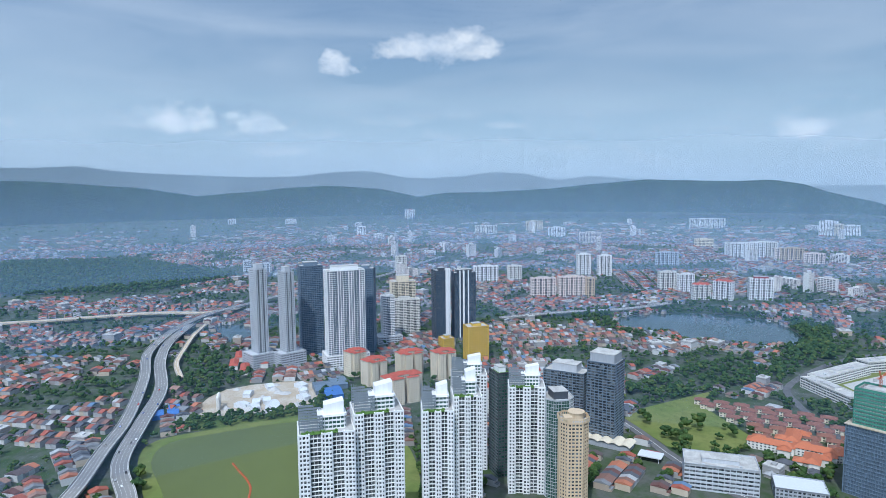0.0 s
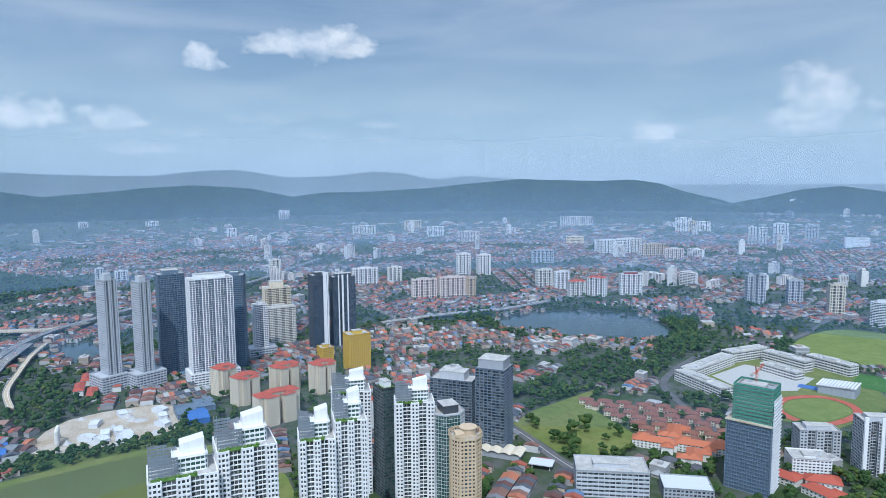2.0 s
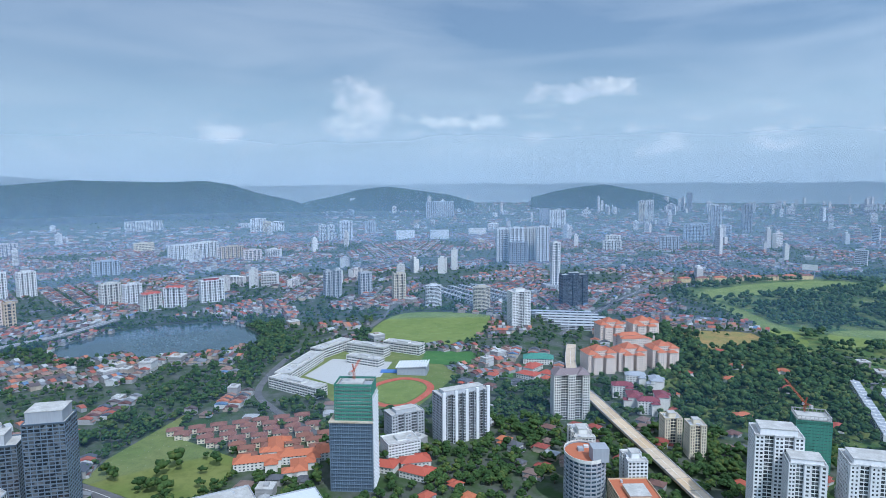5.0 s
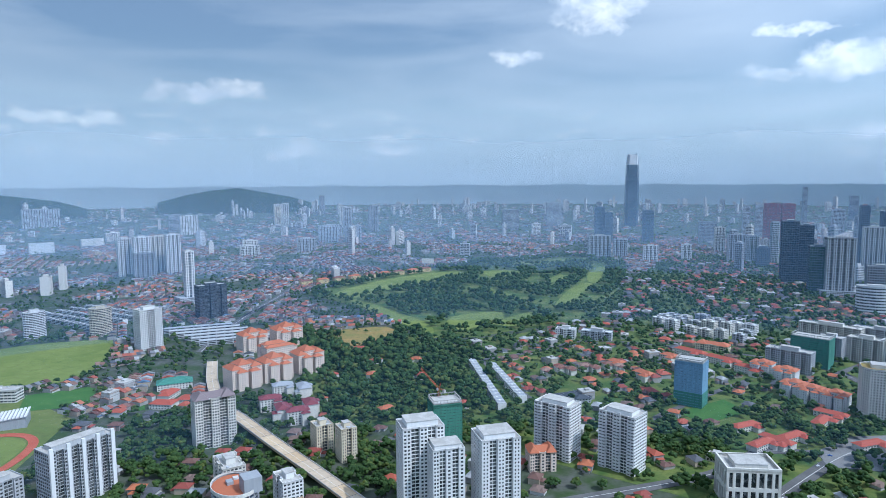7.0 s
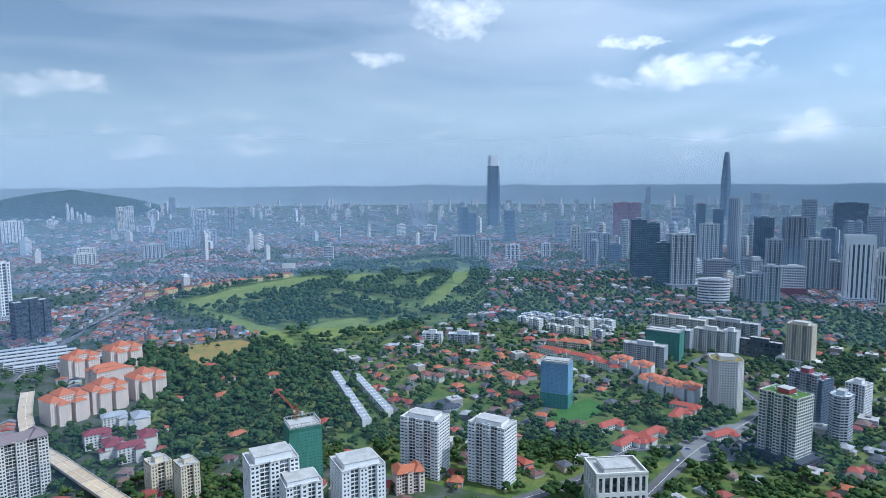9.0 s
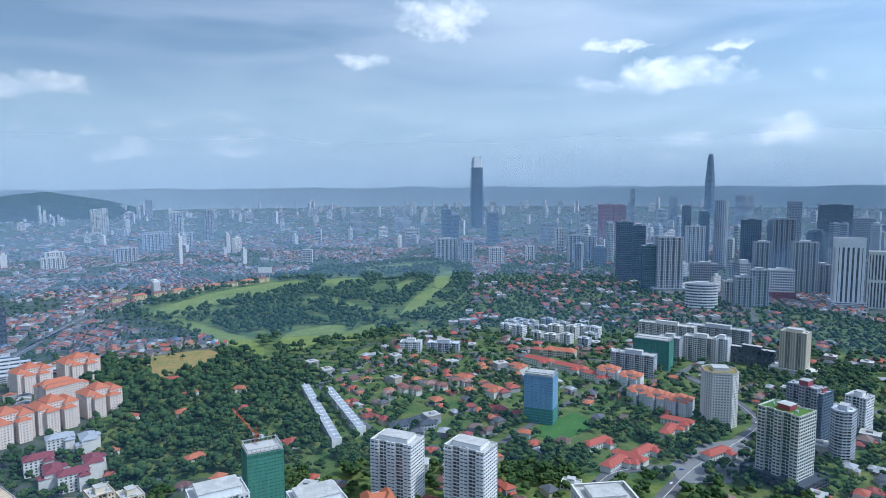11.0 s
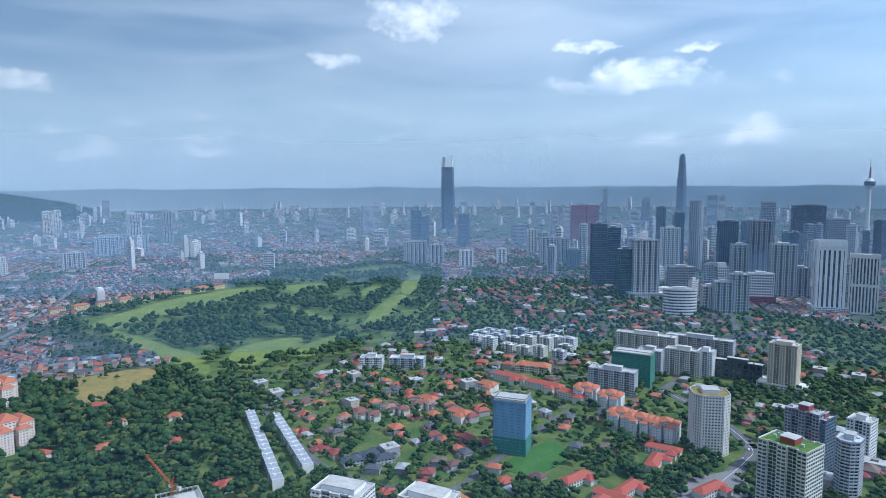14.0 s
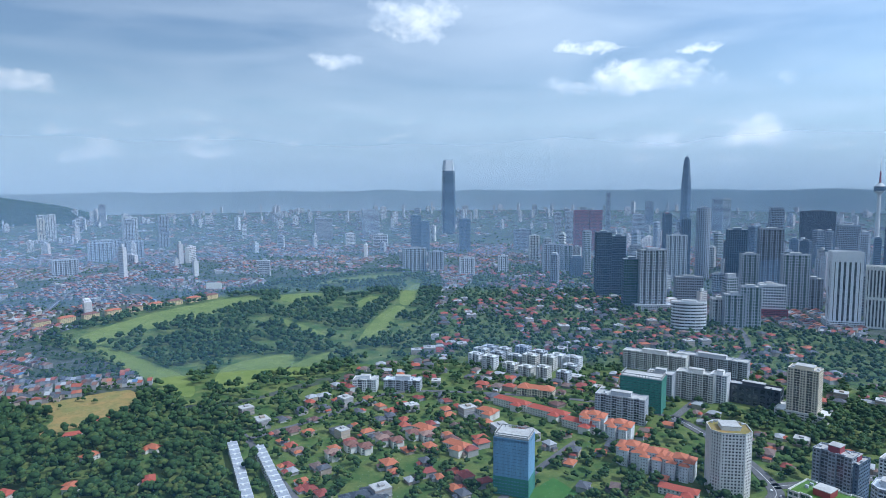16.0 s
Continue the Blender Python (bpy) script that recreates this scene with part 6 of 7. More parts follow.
tower("apartment_tower", "pale tower far off", -2382, 3657, 42, notched(51, 30, 3, 2.3), 131, wall="offwhite")
tower("apartment_block", "white apartment slab over red roofs", -1453, 1922, 45, notched(73, 24, 5, 2.1), 38, wall="offwhite")
tower("apartment_block", "pale apartment slab over red roofs", -1319, 2127, 40, notched(67, 24, 4, 2.1), 46, wall="midgrey")
tower("apartment_block", "pale apartment slab far off", -1515, 2746, 38, notched(113, 24, 8, 2.1), 63, wall="midgrey")
tower("office_tower", "thin grey tower far off", 956, 4128, -2, rect(26, 24), 238, wall="grey")
tower("office_tower", "grey office tower far off", 1391, 4757, -6, rect(55, 24), 167, wall="grey")
tower("office_tower", "grey office tower far off", 914, 3251, -5, rect(55, 24), 140, wall="midgrey")
tower("office_tower", "pale slender tower far off", 567, 3248, 1, rect(32, 24), 158, wall="midgrey")
tower("office_tower", "pale slender tower far off", 509, 3248, 2, rect(32, 24), 153, wall="midgrey")
tower("apartment_tower", "pale tower at the centre", 315, 2547, 4, notched(39, 24, 3, 2.1), 94, wall="offwhite")
tower("apartment_tower", "grey tower with balconies", 862, 1535, -17, notched(44, 30, 3, 2.3), 72, wall="grey")
tower("apartment_tower", "pale grey narrow tower", 577, 1370, -10, notched(29, 30, 2, 2.3), 53, wall="offwhite")


# ---- landmark towers and single works ----
def condo(label, x, y, rot, w, d, h, seed, wing=None):
    """White stepped apartment tower: bays, sky gardens, tall mesh screens and a curved white crown."""
    ob = thing("condominium_tower", label, "tower", x, y, rot, group="white stepped towers")
    keep(x, y, w * 0.8)
    rr = random.Random(seed)
    blocks = [(-w * 0.24, 0.0, w * 0.52, d, h), (w * 0.26, d * 0.22, w * 0.48, d, h + 9)] if wing is None else wing
    for bx, by, bw, bd, bh in blocks:
        poly = [(px + bx, py + by) for px, py in notched(bw, bd, 2, 1.8)]
        c, g = Mesh(), Mesh()
        c.prism(inset(poly, 0.9), 0, bh - 0.3)
        facade(g, poly, 0, bh, 3.25, 2.9, 0.34, 0.34, 0.9, notched(1, 1, 2, 0.1).quiet)
        body = part("wall", g, "white", ob)
        part("glazing", c, "glass", body)
        s = Mesh()
        balconies(s, poly, [0, 4, 8], 0, bh, 3.25, 1.3, (0.62, 0.98), 0.75)
        part("balcony_stack", s, "white", body, kind="stuff")
        r = Mesh()
        r.prism(inset(poly, 0.3), bh - 0.3, bh + 0.1)
        part("roof", r, "flatroof", ob)
        gd = Mesh()
        gd.box(bx - bw * 0.45, by - bd * 0.46, bh + 0.1, bx + bw * 0.2, by - bd * 0.30, bh + 0.7)
        for _ in range(7):
            clump(gd, rr, bx + rr.uniform(-0.42, 0.2) * bw, by - bd * 0.38, bh + 1.3, rr.uniform(0.8, 1.5))
        part("roof_garden", gd, "garden", ob)
        # set-back upper floors with curved glass ends
        p, q = Mesh(), Mesh()
        up = [(px * 0.5 + bx + bw * 0.12, py * 0.55 + by + bd * 0.08) for px, py in chamfered(bw, bd, 3)]
        q.prism(inset(up, 0.4), bh, bh + 9.4)
        facade(p, up, bh, bh + 9.6, 3.2, 3.0, 0.4, 0.15, 0.4)
        p.prism(inset(up, -0.5), bh + 9.4, bh + 9.9)
        pent = part("penthouse", p, "white", ob, kind="stuff")
        part("glazing", q, "greenglass", pent)
        k = Mesh()
        k.box(bx - bw * 0.02, by, bh + 9.9, bx + bw * 0.34, by + bd * 0.34, bh + 13)
        k.solid([(bx - bw * 0.02, by, bh + 13), (bx + bw * 0.34, by, bh + 13), (bx + bw * 0.34, by + bd * 0.34, bh + 13), (bx - bw * 0.02, by + bd * 0.34, bh + 13),
                 (bx - bw * 0.02, by, bh + 16.5), (bx + bw * 0.34, by, bh + 19), (bx + bw * 0.34, by + bd * 0.34, bh + 19), (bx - bw * 0.02, by + bd * 0.34, bh + 16.5)],
                [(0, 1, 5, 4), (1, 2, 6, 5), (2, 3, 7, 6), (3, 0, 4, 7), (4, 5, 6, 7)])
        part("crown", k, "white", ob, "curved white rooftop crown")
        # open screens of mesh with posts
        for sx0, dep in ((-0.47, -0.3), (-0.47, 0.3)):
            f = Mesh()
            x0, x1, yy = bx + bw * sx0, bx - bw * 0.06, by + bd * dep
            n = 9
            for i in range(n + 1):
                t = i / n
                xx = x0 + (x1 - x0) * t
                f.box(xx - 0.18, yy - 0.18, bh, xx + 0.18, yy + 0.18, bh + 17 - 6 * t)
            for i in range(6):
                z = bh + 2 + i * 2.2
                f.box(x0, yy - 0.12, z, x1 if z < bh + 11 else x1 - (z - bh - 11) / 6 * (x1 - x0), yy + 0.12, z + 1.5)
            part("mesh_screen", f, "screen", ob, "tall grey mesh screen")
    return ob


def supertall(x, y, h, w, label):
    """A dark glass tower of rounded square plan with a bright tapered crown."""
    ob = thing("skyscraper", label, "skyscraper", x, y, 10)
    keep(x, y, w)
    poly = chamfered(w, w, w * 0.16)
    b, g = Mesh(), Mesh()
    n = len(poly)
    levels = [(0, 1.0), (0.35, 1.03), (0.6, 1.0), (0.86, 0.90)]
    for (t0, s0), (t1, s1) in zip(levels, levels[1:]):
        b.solid([(p[0] * s0, p[1] * s0, h * t0) for p in poly] + [(p[0] * s1, p[1] * s1, h * t1) for p in poly], [(i, (i + 1) % n, n + (i + 1) % n, n + i) for i in range(n)])
    part("glazing", b, "blueglass", ob)
    for k in range(1, 60):
        t = k / 60 * 0.86
        s = np.interp(t, [l[0] for l in levels], [l[1] for l in levels])
        g.prism([(p[0] * s * 1.012, p[1] * s * 1.012) for p in poly], h * t, h * t + h * 0.0035)
    part("floor_bands", g, "steelblue", ob, kind="stuff")
    c = Mesh()
    c.solid([(p[0] * 0.90, p[1] * 0.90, h * 0.86) for p in poly] + [(p[0] * 0.70, p[1] * 0.70, h) for p in poly],
            [(i, (i + 1) % n, n + (i + 1) % n, n + i) for i in range(n)] + [tuple(range(n, 2 * n))])
    part("crown", c, "metalroof", ob, "pale faceted glass crown")
    for i in range(n):
        r = Mesh()
        p = poly[i]
        r.solid([(p[0] * s - 0.5, p[1] * s - 0.5, z) for z, s in ((h * 0.86, 0.91), (h * 1.02, 0.71))] + [(p[0] * s + 0.5, p[1] * s + 0.5, z) for z, s in ((h * 0.86, 0.91), (h * 1.02, 0.71))], [(0, 2, 3, 1), (1, 3, 2, 0)])
        part("rib", r, "steelblue", ob)


def spire_tower(x, y, z, k, label):
    """A tall stepped, faceted tower under construction, narrowing to a spire."""
    ob = thing("skyscraper", label, "skyscraper", x, y, 25, z)
    steps = [(0, 400, 60), (400, 480, 52), (480, 560, 44), (560, 615, 38), (615, 645, 26)]
    for a, b, w in steps:
        m, f = Mesh(), Mesh()
        p = [(q[0] * k, q[1] * k) for q in chamfered(w * 1.5, w * 1.5, w * 0.4)]
        m.prism(inset(p, 1.0), a * k, b * k)
        facade(f, p, a * k, b * k, 12 * k, 9 * k, 0.3, 0.2, 1.0)
        s = part("shaft", m, "blueglass", ob)
        part("floor_bands", f, "steelblue", s, kind="stuff")
    m = Mesh()
    m.cyl(0, 0, 640 * k, 678 * k, 3 * k, 1.0 * k, 8)
    part("spire", m, "grey", ob)
    for s in (-1, 1):
        c = Mesh()
        c.box(s * 8 * k - 0.8, -0.8, 540 * k, s * 8 * k + 0.8, 0.8, 640 * k)
        c.box(s * 8 * k - 14 * k, -0.6, 636 * k, s * 8 * k + 20 * k, 0.6, 640 * k)
        part("tower_crane", c, "crane", ob)


def telecom_tower(x, y, z, k, label):
    ob = thing("telecom_tower", label, "tower", x, y, 0, z)
    for name, z0, z1, r0, r1, mat in (("shaft", 0, 275, 11, 7, "offwhite"), ("pod_neck", 275, 292, 7, 22, "offwhite"), ("pod", 292, 312, 23, 24, "blueglass"), ("pod_roof", 312, 328, 21, 8, "offwhite"),
                                      ("mast", 328, 380, 4.5, 3, "maroon"), ("antenna", 380, 440, 1.8, 0.8, "offwhite")):
        m = Mesh()
        m.cyl(0, 0, z0 * k, z1 * k, r0 * k, r1 * k, 18)
        part(name, m, mat, ob)


def crane(x, y, z, h, reach, turn, label):
    """A tower crane with a lattice mast and jib."""
    ob = thing("tower_crane", label, "crane", x, y, turn, z)
    def lattice(m, a, b, w):
        a, b = Vector(a), Vector(b)
        n = max(2, int((b - a).length / 2.5))
        up = Vector((0, 0, 1)) if abs((b - a).normalized().z) < 0.9 else Vector((1, 0, 0))
        s = (b - a).cross(up).normalized() * w
        t = s.cross(b - a).normalized() * w
        def bar(p, q, r=0.14):
            dvec = (q - p).normalized()
            e = dvec.orthogonal().normalized() * r
            f = dvec.cross(e)
            m.solid([tuple(p + o) for o in (e, f, -e, -f)] + [tuple(q + o) for o in (e, f, -e, -f)], [(0, 1, 5, 4), (1, 2, 6, 5), (2, 3, 7, 6), (3, 0, 4, 7)])
        for c in (s + t, s - t, -s - t, -s + t):
            bar(a + c, b + c)
        for i in range(n):
            p, q = a + (b - a) * (i / n), a + (b - a) * ((i + 1) / n)
            bar(p + s + t, q - s + t, 0.09)
            bar(p - s - t, q + s - t, 0.09)
            bar(p + s - t, q + s + t, 0.09)
            bar(p - s + t, q - s - t, 0.09)
    for name, a, b, w in (("mast", (0, 0, 0), (0, 0, h), 0.9), ("jib", (0, 0, h), (reach, 0, h + reach * 0.55), 0.6), ("counter_jib", (0, 0, h), (-9, 0, h), 0.6), ("apex", (0, 0, h), (-3, 0, h + 7), 0.4)):
        m = Mesh()
        lattice(m, a, b, w)
        part(name, m, "crane", ob)
    m = Mesh()
    m.box(-10, -1.2, h - 2.4, -7, 1.2, h + 0.6)
    part("counterweight", m, "concrete", ob)
    m = Mesh()
    m.box(0.8, -1, h - 2.2, 2.8, 1, h + 0.2)
    part("cab", m, "offwhite", ob)


def netted_tower():
    """The unfinished tower wrapped in dark and green net."""
    x, y, rot = NT
    ob = thing("unfinished_tower", "unfinished concrete tower wrapped in dark and green scaffold net", "tower", x, y, rot, group="")
    keep(x, y, 30)
    w, d = 40, 30
    m = Mesh()
    m.prism(rect(w - 2, d - 2), 0, 66)
    part("net_wrap", m, "steelblue", ob)
    g = Mesh()
    facade(g, rect(w, d), 0, 66, 3.4, 2.2, 0.10, 0.07, 1.0)
    part("scaffold", g, "steelblue", ob, kind="stuff")
    f = Mesh()
    f.prism(rect(w + 1.5, d + 1.5), 66, 67)
    part("working_deck", f, "earth", ob)
    c, s = Mesh(), Mesh()
    c.prism(rect(w * 0.78, d * 0.7, 2, 1), 67, 98)
    facade(s, rect(w * 0.84, d * 0.78, 2, 1), 67, 99, 3.4, 3.0, 0.22, 0.12, 0.8)
    up = part("upper_frame", s, "concrete", ob)
    part("core", c, "grey", up)
    n = Mesh()
    facade(n, rect(w * 0.88, d * 0.82, 2, 1), 67, 100, 3.4, 2.2, 0.52, 0.25, 0.3)
    part("green_net", n, "greennet", ob)
    t = Mesh()
    t.prism(rect(w * 0.5, d * 0.4, 0, 2), 99, 101)
    part("roof_deck", t, "concrete", ob)
    for k in range(18):
        b = Mesh()
        xx = -w / 2 + 2 + k * 2.1
        b.box(w / 2 + 0.6, -d / 2 + k * 1.6, 0, w / 2 + 0.9, -d / 2 + k * 1.6 + 0.3, 92)
        part("scaffold_pole", b, "metalroof", ob)
    for k in range(26):
        b = Mesh()
        b.box(w / 2 + 0.5, -d / 2, 2 + k * 3.4, w / 2 + 1.7, d / 2, 2.2 + k * 3.4)
        part("scaffold_deck", b, "metalroof", ob)


def townhouse_row(a, b, n, label, roof="grey", wall="white"):
    """A straight row of narrow joined houses with flat stepped roofs."""
    rot = math.degrees(math.atan2(b[1] - a[1], b[0] - a[0]))
    L = math.dist(a, b) / n
    for i in range(n):
        t = (i + 0.5) / n
        x, y = a[0] + (b[0] - a[0]) * t, a[1] + (b[1] - a[1]) * t
        m = Mesh()
        m.box(-L / 2 + 0.05, -5.5, 0, L / 2 - 0.05, 5.5, 9.6)
        m.box(-L / 2 + 0.3, -2, 9.6, -L / 2 + 2.4, 0, 10.8)
        ob = single("townhouse", m, wall, label, "house", x, y, rot, group="white townhouse rows")
        keep(x, y, 7)
        r = Mesh()
        r.box(-L / 2 + 0.3, -5.3, 9.55, L / 2 - 0.3, 5.3, 9.8)
        part("roof", r, roof, ob)
        s = Mesh()
        s.box(L / 2 - 1.2, -5.5, 9.6, L / 2 - 0.8, 5.5, 10.6)
        part("party_wall", s, wall, ob)
        for z in (1.0, 4.0, 7.0):
            q = Mesh()
            q.box(-L / 2 + 0.8, -5.56, z, L / 2 - 1.0, -5.5, z + 1.7)
            part("window", q, "glass", ob)


NT = (-462, 22, 45)
netted_tower()
crane(-466, 26, 101, 9, 12, 120, "small red derrick crane on the netted tower")
crane(-196, 385, 0, 62, 30, 150, "red and white tower crane behind the green netted block")
(tx, ty, tz), tk = draw_in(-50, 3928)
supertall(tx, ty, 440 * tk + tz * 0, 76 * tk, "very tall dark glass skyscraper with a bright tapered crown")
scene.objects["skyscraper"].location.z = tz
mx_, my_ = polar(-18.2, 4400)
spire_tower(mx_, my_, 60, 0.605, "very tall faceted skyscraper under construction with cranes")
telecom_tower(1739, 2694, 0, 0.9, "slender telecommunications tower with a round pod and mast")

condo("white stepped condominium tower with sky gardens beside the pond", -310, -431, 110, 78, 30, 112, 1)
condo("white stepped condominium tower with grey mesh screens", -350, -359, 100, 48, 28, 114, 2)
condo("white condominium tower with a tall curved crown", -448, -297, 92, 36, 26, 100, 3, wing=[(0, 0, 34, 24, 102)])
condo("white condominium tower seen behind its twins", -494, -354, 97, 36, 26, 96, 4, wing=[(0, 0, 36, 24, 98)])


def round_tower():
    """Beige tower with rounded balcony fronts and a drum roof."""
    x, y = -400, -258
    ob = thing("apartment_tower", "beige apartment tower with rounded bays and a drum roof", "tower", x, y, 95)
    keep(x, y, 18)
    poly = chamfered(25, 22, 6)
    for name, fn, mat in (("wall", lambda m: facade(m, poly, 0, 87, 3.1, 2.9, 0.42, 0.34, 0.7), "beige"), ("glazing", lambda m: m.prism(inset(poly, 0.7), 0, 87), "glass"),
                          ("roof", lambda m: m.prism(inset(poly, 0.2), 86.8, 87.2), "flatroof"), ("drum", lambda m: (m.cyl(3, 3, 87.2, 93, 6.5, 6.5, 20), m.cyl(3, 3, 93, 93.6, 7.4, 7.4, 20)), "beige"),
                          ("parapet", lambda m: facade(m, inset(poly, -0.6), 87, 90.4, 3.4, 2.0, 0.35, 0.3, 0.4), "beige"), ("plant_room", lambda m: m.box(-9, -8, 87.2, -2, 2, 91.5), "beige")):
        m = Mesh()
        fn(m)
        part(name, m, mat, ob)


round_tower()


def curved_block():
    """Grey curved office block with terracotta roof terrace, and pale terraces of flats behind."""
    x, y = -292, 150
    ob = thing("office_block", "curved grey glass block with a terracotta roof terrace", "building", x, y, -40)
    keep(x, y, 40)
    poly = [(p[0], p[1]) for p in oval(46, 36, 22)]
    for name, fn, mat in (("glazing", lambda m: m.prism(inset(poly, 0.6), 0, 48), "blueglass"), ("wall", lambda m: facade(m, poly, 0, 48, 3.6, 6, 0.4, 0.1, 0.6), "grey"),
                          ("roof_terrace", lambda m: m.prism(inset(poly, 0.5), 47.8, 48.3), "orange"), ("parapet", lambda m: facade(m, inset(poly, -0.2), 48, 49.6, 1.6, 60, 0.9, 0, 0.4), "offwhite"),
                          ("stair_tower", lambda m: (m.box(6, 2, 48, 20, 16, 60), m.box(-9, -5, 48.3, -3, 0, 51)), "grey"), ("skylight", lambda m: m.box(-14, 2, 48.3, -10, 6, 50), "metalroof")):
        m = Mesh()
        fn(m)
        part(name, m, mat, ob)


curved_block()
tower("apartment_block", "stepped pale flats beside the curved block", -330, 196, -40, notched(34, 20, 2, 2.5), 44, wall="offwhite")
tower("apartment_block", "stepped pale flats beside the unfinished viaduct", -272, 196, -40, notched(26, 18, 1, 2.5), 38, wall="white")
tower("office_block", "brown office block with terracotta roof slabs", -240, 150, -40, rect(52, 34), 30, wall="beige", roof="orange", plant=(0.4, 0.5, 3))
tower("office_block", "pale grey five-storey office block with banded windows", -470, -112, 78, rect(66, 34), 24, wall="midgrey", floor=4, bay=5, sp=0.5, pier=0.1, plant=(0.5, 0.4, 4))
tower("office_block", "low dark metal-roofed hall", -455, -45, 75, rect(44, 30), 10, wall="grey", roof="metalroof", plant=None)

# rows of townhouses between the trees
townhouse_row((-238, 691), (-150, 503), 16, "narrow white townhouse with a grey flat roof")
townhouse_row((-204, 681), (-130, 538), 13, "narrow white townhouse with a grey flat roof")


def hip_house(x, y, rot, w, d, h, roof, label, wall="offwhite", wings=()):
    ob = thing("house", label, "house", x, y, rot, group="large tiled houses")
    keep(x, y, max(w, d) * 0.55)
    b, r = Mesh(), Mesh()
    for wx, wy, ww, wd, wh in ((0, 0, w, d, h), *wings):
        b.box(wx - ww / 2, wy - wd / 2, 0, wx + ww / 2, wy + wd / 2, wh)
        r.hip(wx - ww / 2, wy - wd / 2, wx + ww / 2, wy + wd / 2, wh - 0.1, min(ww, wd) * 0.27, 1.0)
    part("wall", b, wall, ob)
    part("roof", r, roof, ob)
    for k in range(int(w // 4)):
        for z in range(1, int(h), 3):
            q = Mesh()
            xx = -w / 2 + 1.4 + k * 4
            q.box(xx, -d / 2 - 0.06, z, xx + 1.8, -d / 2 + 0.02, z + 1.4)
            part("window", q, "glass", ob)
    return ob


# orange-roofed complex by the netted tower and brown terraces beside the green
r_ = random.Random(9)
for i, (x, y, w) in enumerate([(-560, -30, 46), (-582, 2, 40), (-545, 10, 44), (-520, -5, 30), (-530, 40, 34), (-500, 55, 28)]):
    hip_house(x, y, 62 + 90 * (i % 2), w, 15, 8.5, "orange", "long low school hall with bright orange tiled roofs", wings=((w * 0.3, -9, 12, 14, 8.0), (-w * 0.3, 9, 12, 14, 8.0)))
for row in range(7):
    for k in range(7 - row % 2):
        x, y = -700 + row * 17 + k * 9 - 2, -62 + k * 22 - row * 2 + (row % 2) * 5
        if inside(PARK, x, y):
            continue
        hip_house(x + r_.uniform(-1, 1), y, 66, 17, 10, 6.4, "brownroof", "brown-tiled terraced houses in pairs", "cream", wings=((4, -5, 6, 7, 5.5),))
for x, y, a in ((131, 520, 40), (158, 484, -40), (175, 500, 45), (218, 560, 60), (236, 590, -30), (140, 470, 50), (250, 500, 35)):
    hip_house(x, y, a, 36, 12, 7, "redroof", "long low building with red tiled roofs", wings=((10, -8, 10, 12, 6.0),))
for x, y, a in ((-823, -749, 20), (-850, -730, 20), (-800, -722, 20), (-838, -705, 20), (-870, -760, 20)):
    hip_house(x, y, a, 40, 12, 8, "redroof", "long school hall with dark red roofs")
for x, y, a in ((-570, 395, 10), (-548, 420, 10), (-590, 430, 100), (-470, 60, 30), (-455, 90, 60), (-435, 75, 20)):
    hip_house(x, y, a, 30, 16, 7, "redroof", "broad house with bright red roofs", wings=((8, 9, 12, 12, 6.0),))
for k in range(7):
    hip_house(-118 + k * 17, 668 + k * 9 + (k % 2) * 14, 28, 14, 12, 9, "brownroof" if k % 3 else "roofs", "three-storey grey-roofed pair of houses", "offwhite", wings=((0, -6, 7, 8, 8.0),))
for x, y in ((-90, 560), (-72, 575), (-58, 566)):
    hip_house(x, y, 25, 20, 14, 6, M["dark"], "large house with dark grey hipped roofs", "midgrey", wings=((9, 8, 12, 12, 5.0),))


for k, (x, y) in enumerate(((-432, 425), (-400, 400), (-377, 396), (-376, 425), (-445, 477), (-415, 479))):
    hip_house(x, y, 40 + 90 * (k % 2), 26, 15, 17, "maroon_tiles" if k < 4 else "grey", "white four-storey flats with steep maroon roofs" if k < 4 else "pale four-storey flats with grey roofs", "offwhite", wings=((8, -8, 9, 9, 15.0), (-8, 8, 9, 9, 13.0)))
for x, y, w in ((94, 838, 52), (138, 801, 56), (172, 760, 44), (60, 800, 26), (20, 690, 30), (-20, 740, 26)):
    hip_house(x, y, -38, w, 14, 10, "redroof" if w > 40 else "orange", "long building with bright orange-red tiled roofs among trees", wings=((w * 0.25, -9, 13, 12, 9.0),))
rf = random.Random(8)
for k in range(16):
    x, y = rf.uniform(-500, -200), rf.uniform(430, 780)
    if inside(FOREST, x, y) and free(x, y, 14) and not inside(BROWN, x, y):
        hip_house(x, y, rf.uniform(0, 180), 18, 11, 6, "orange" if k % 2 else "redroof", "house with an orange tiled roof deep among trees", wings=((5, 7, 8, 8, 5.0),))
sheet("paved_yard", [(194, 475), (240, 530), (301, 553), (287, 490), (243, 440), (196, 437)], 0.62, "deck", "pale dusty paved yard beside the road", "pavement")


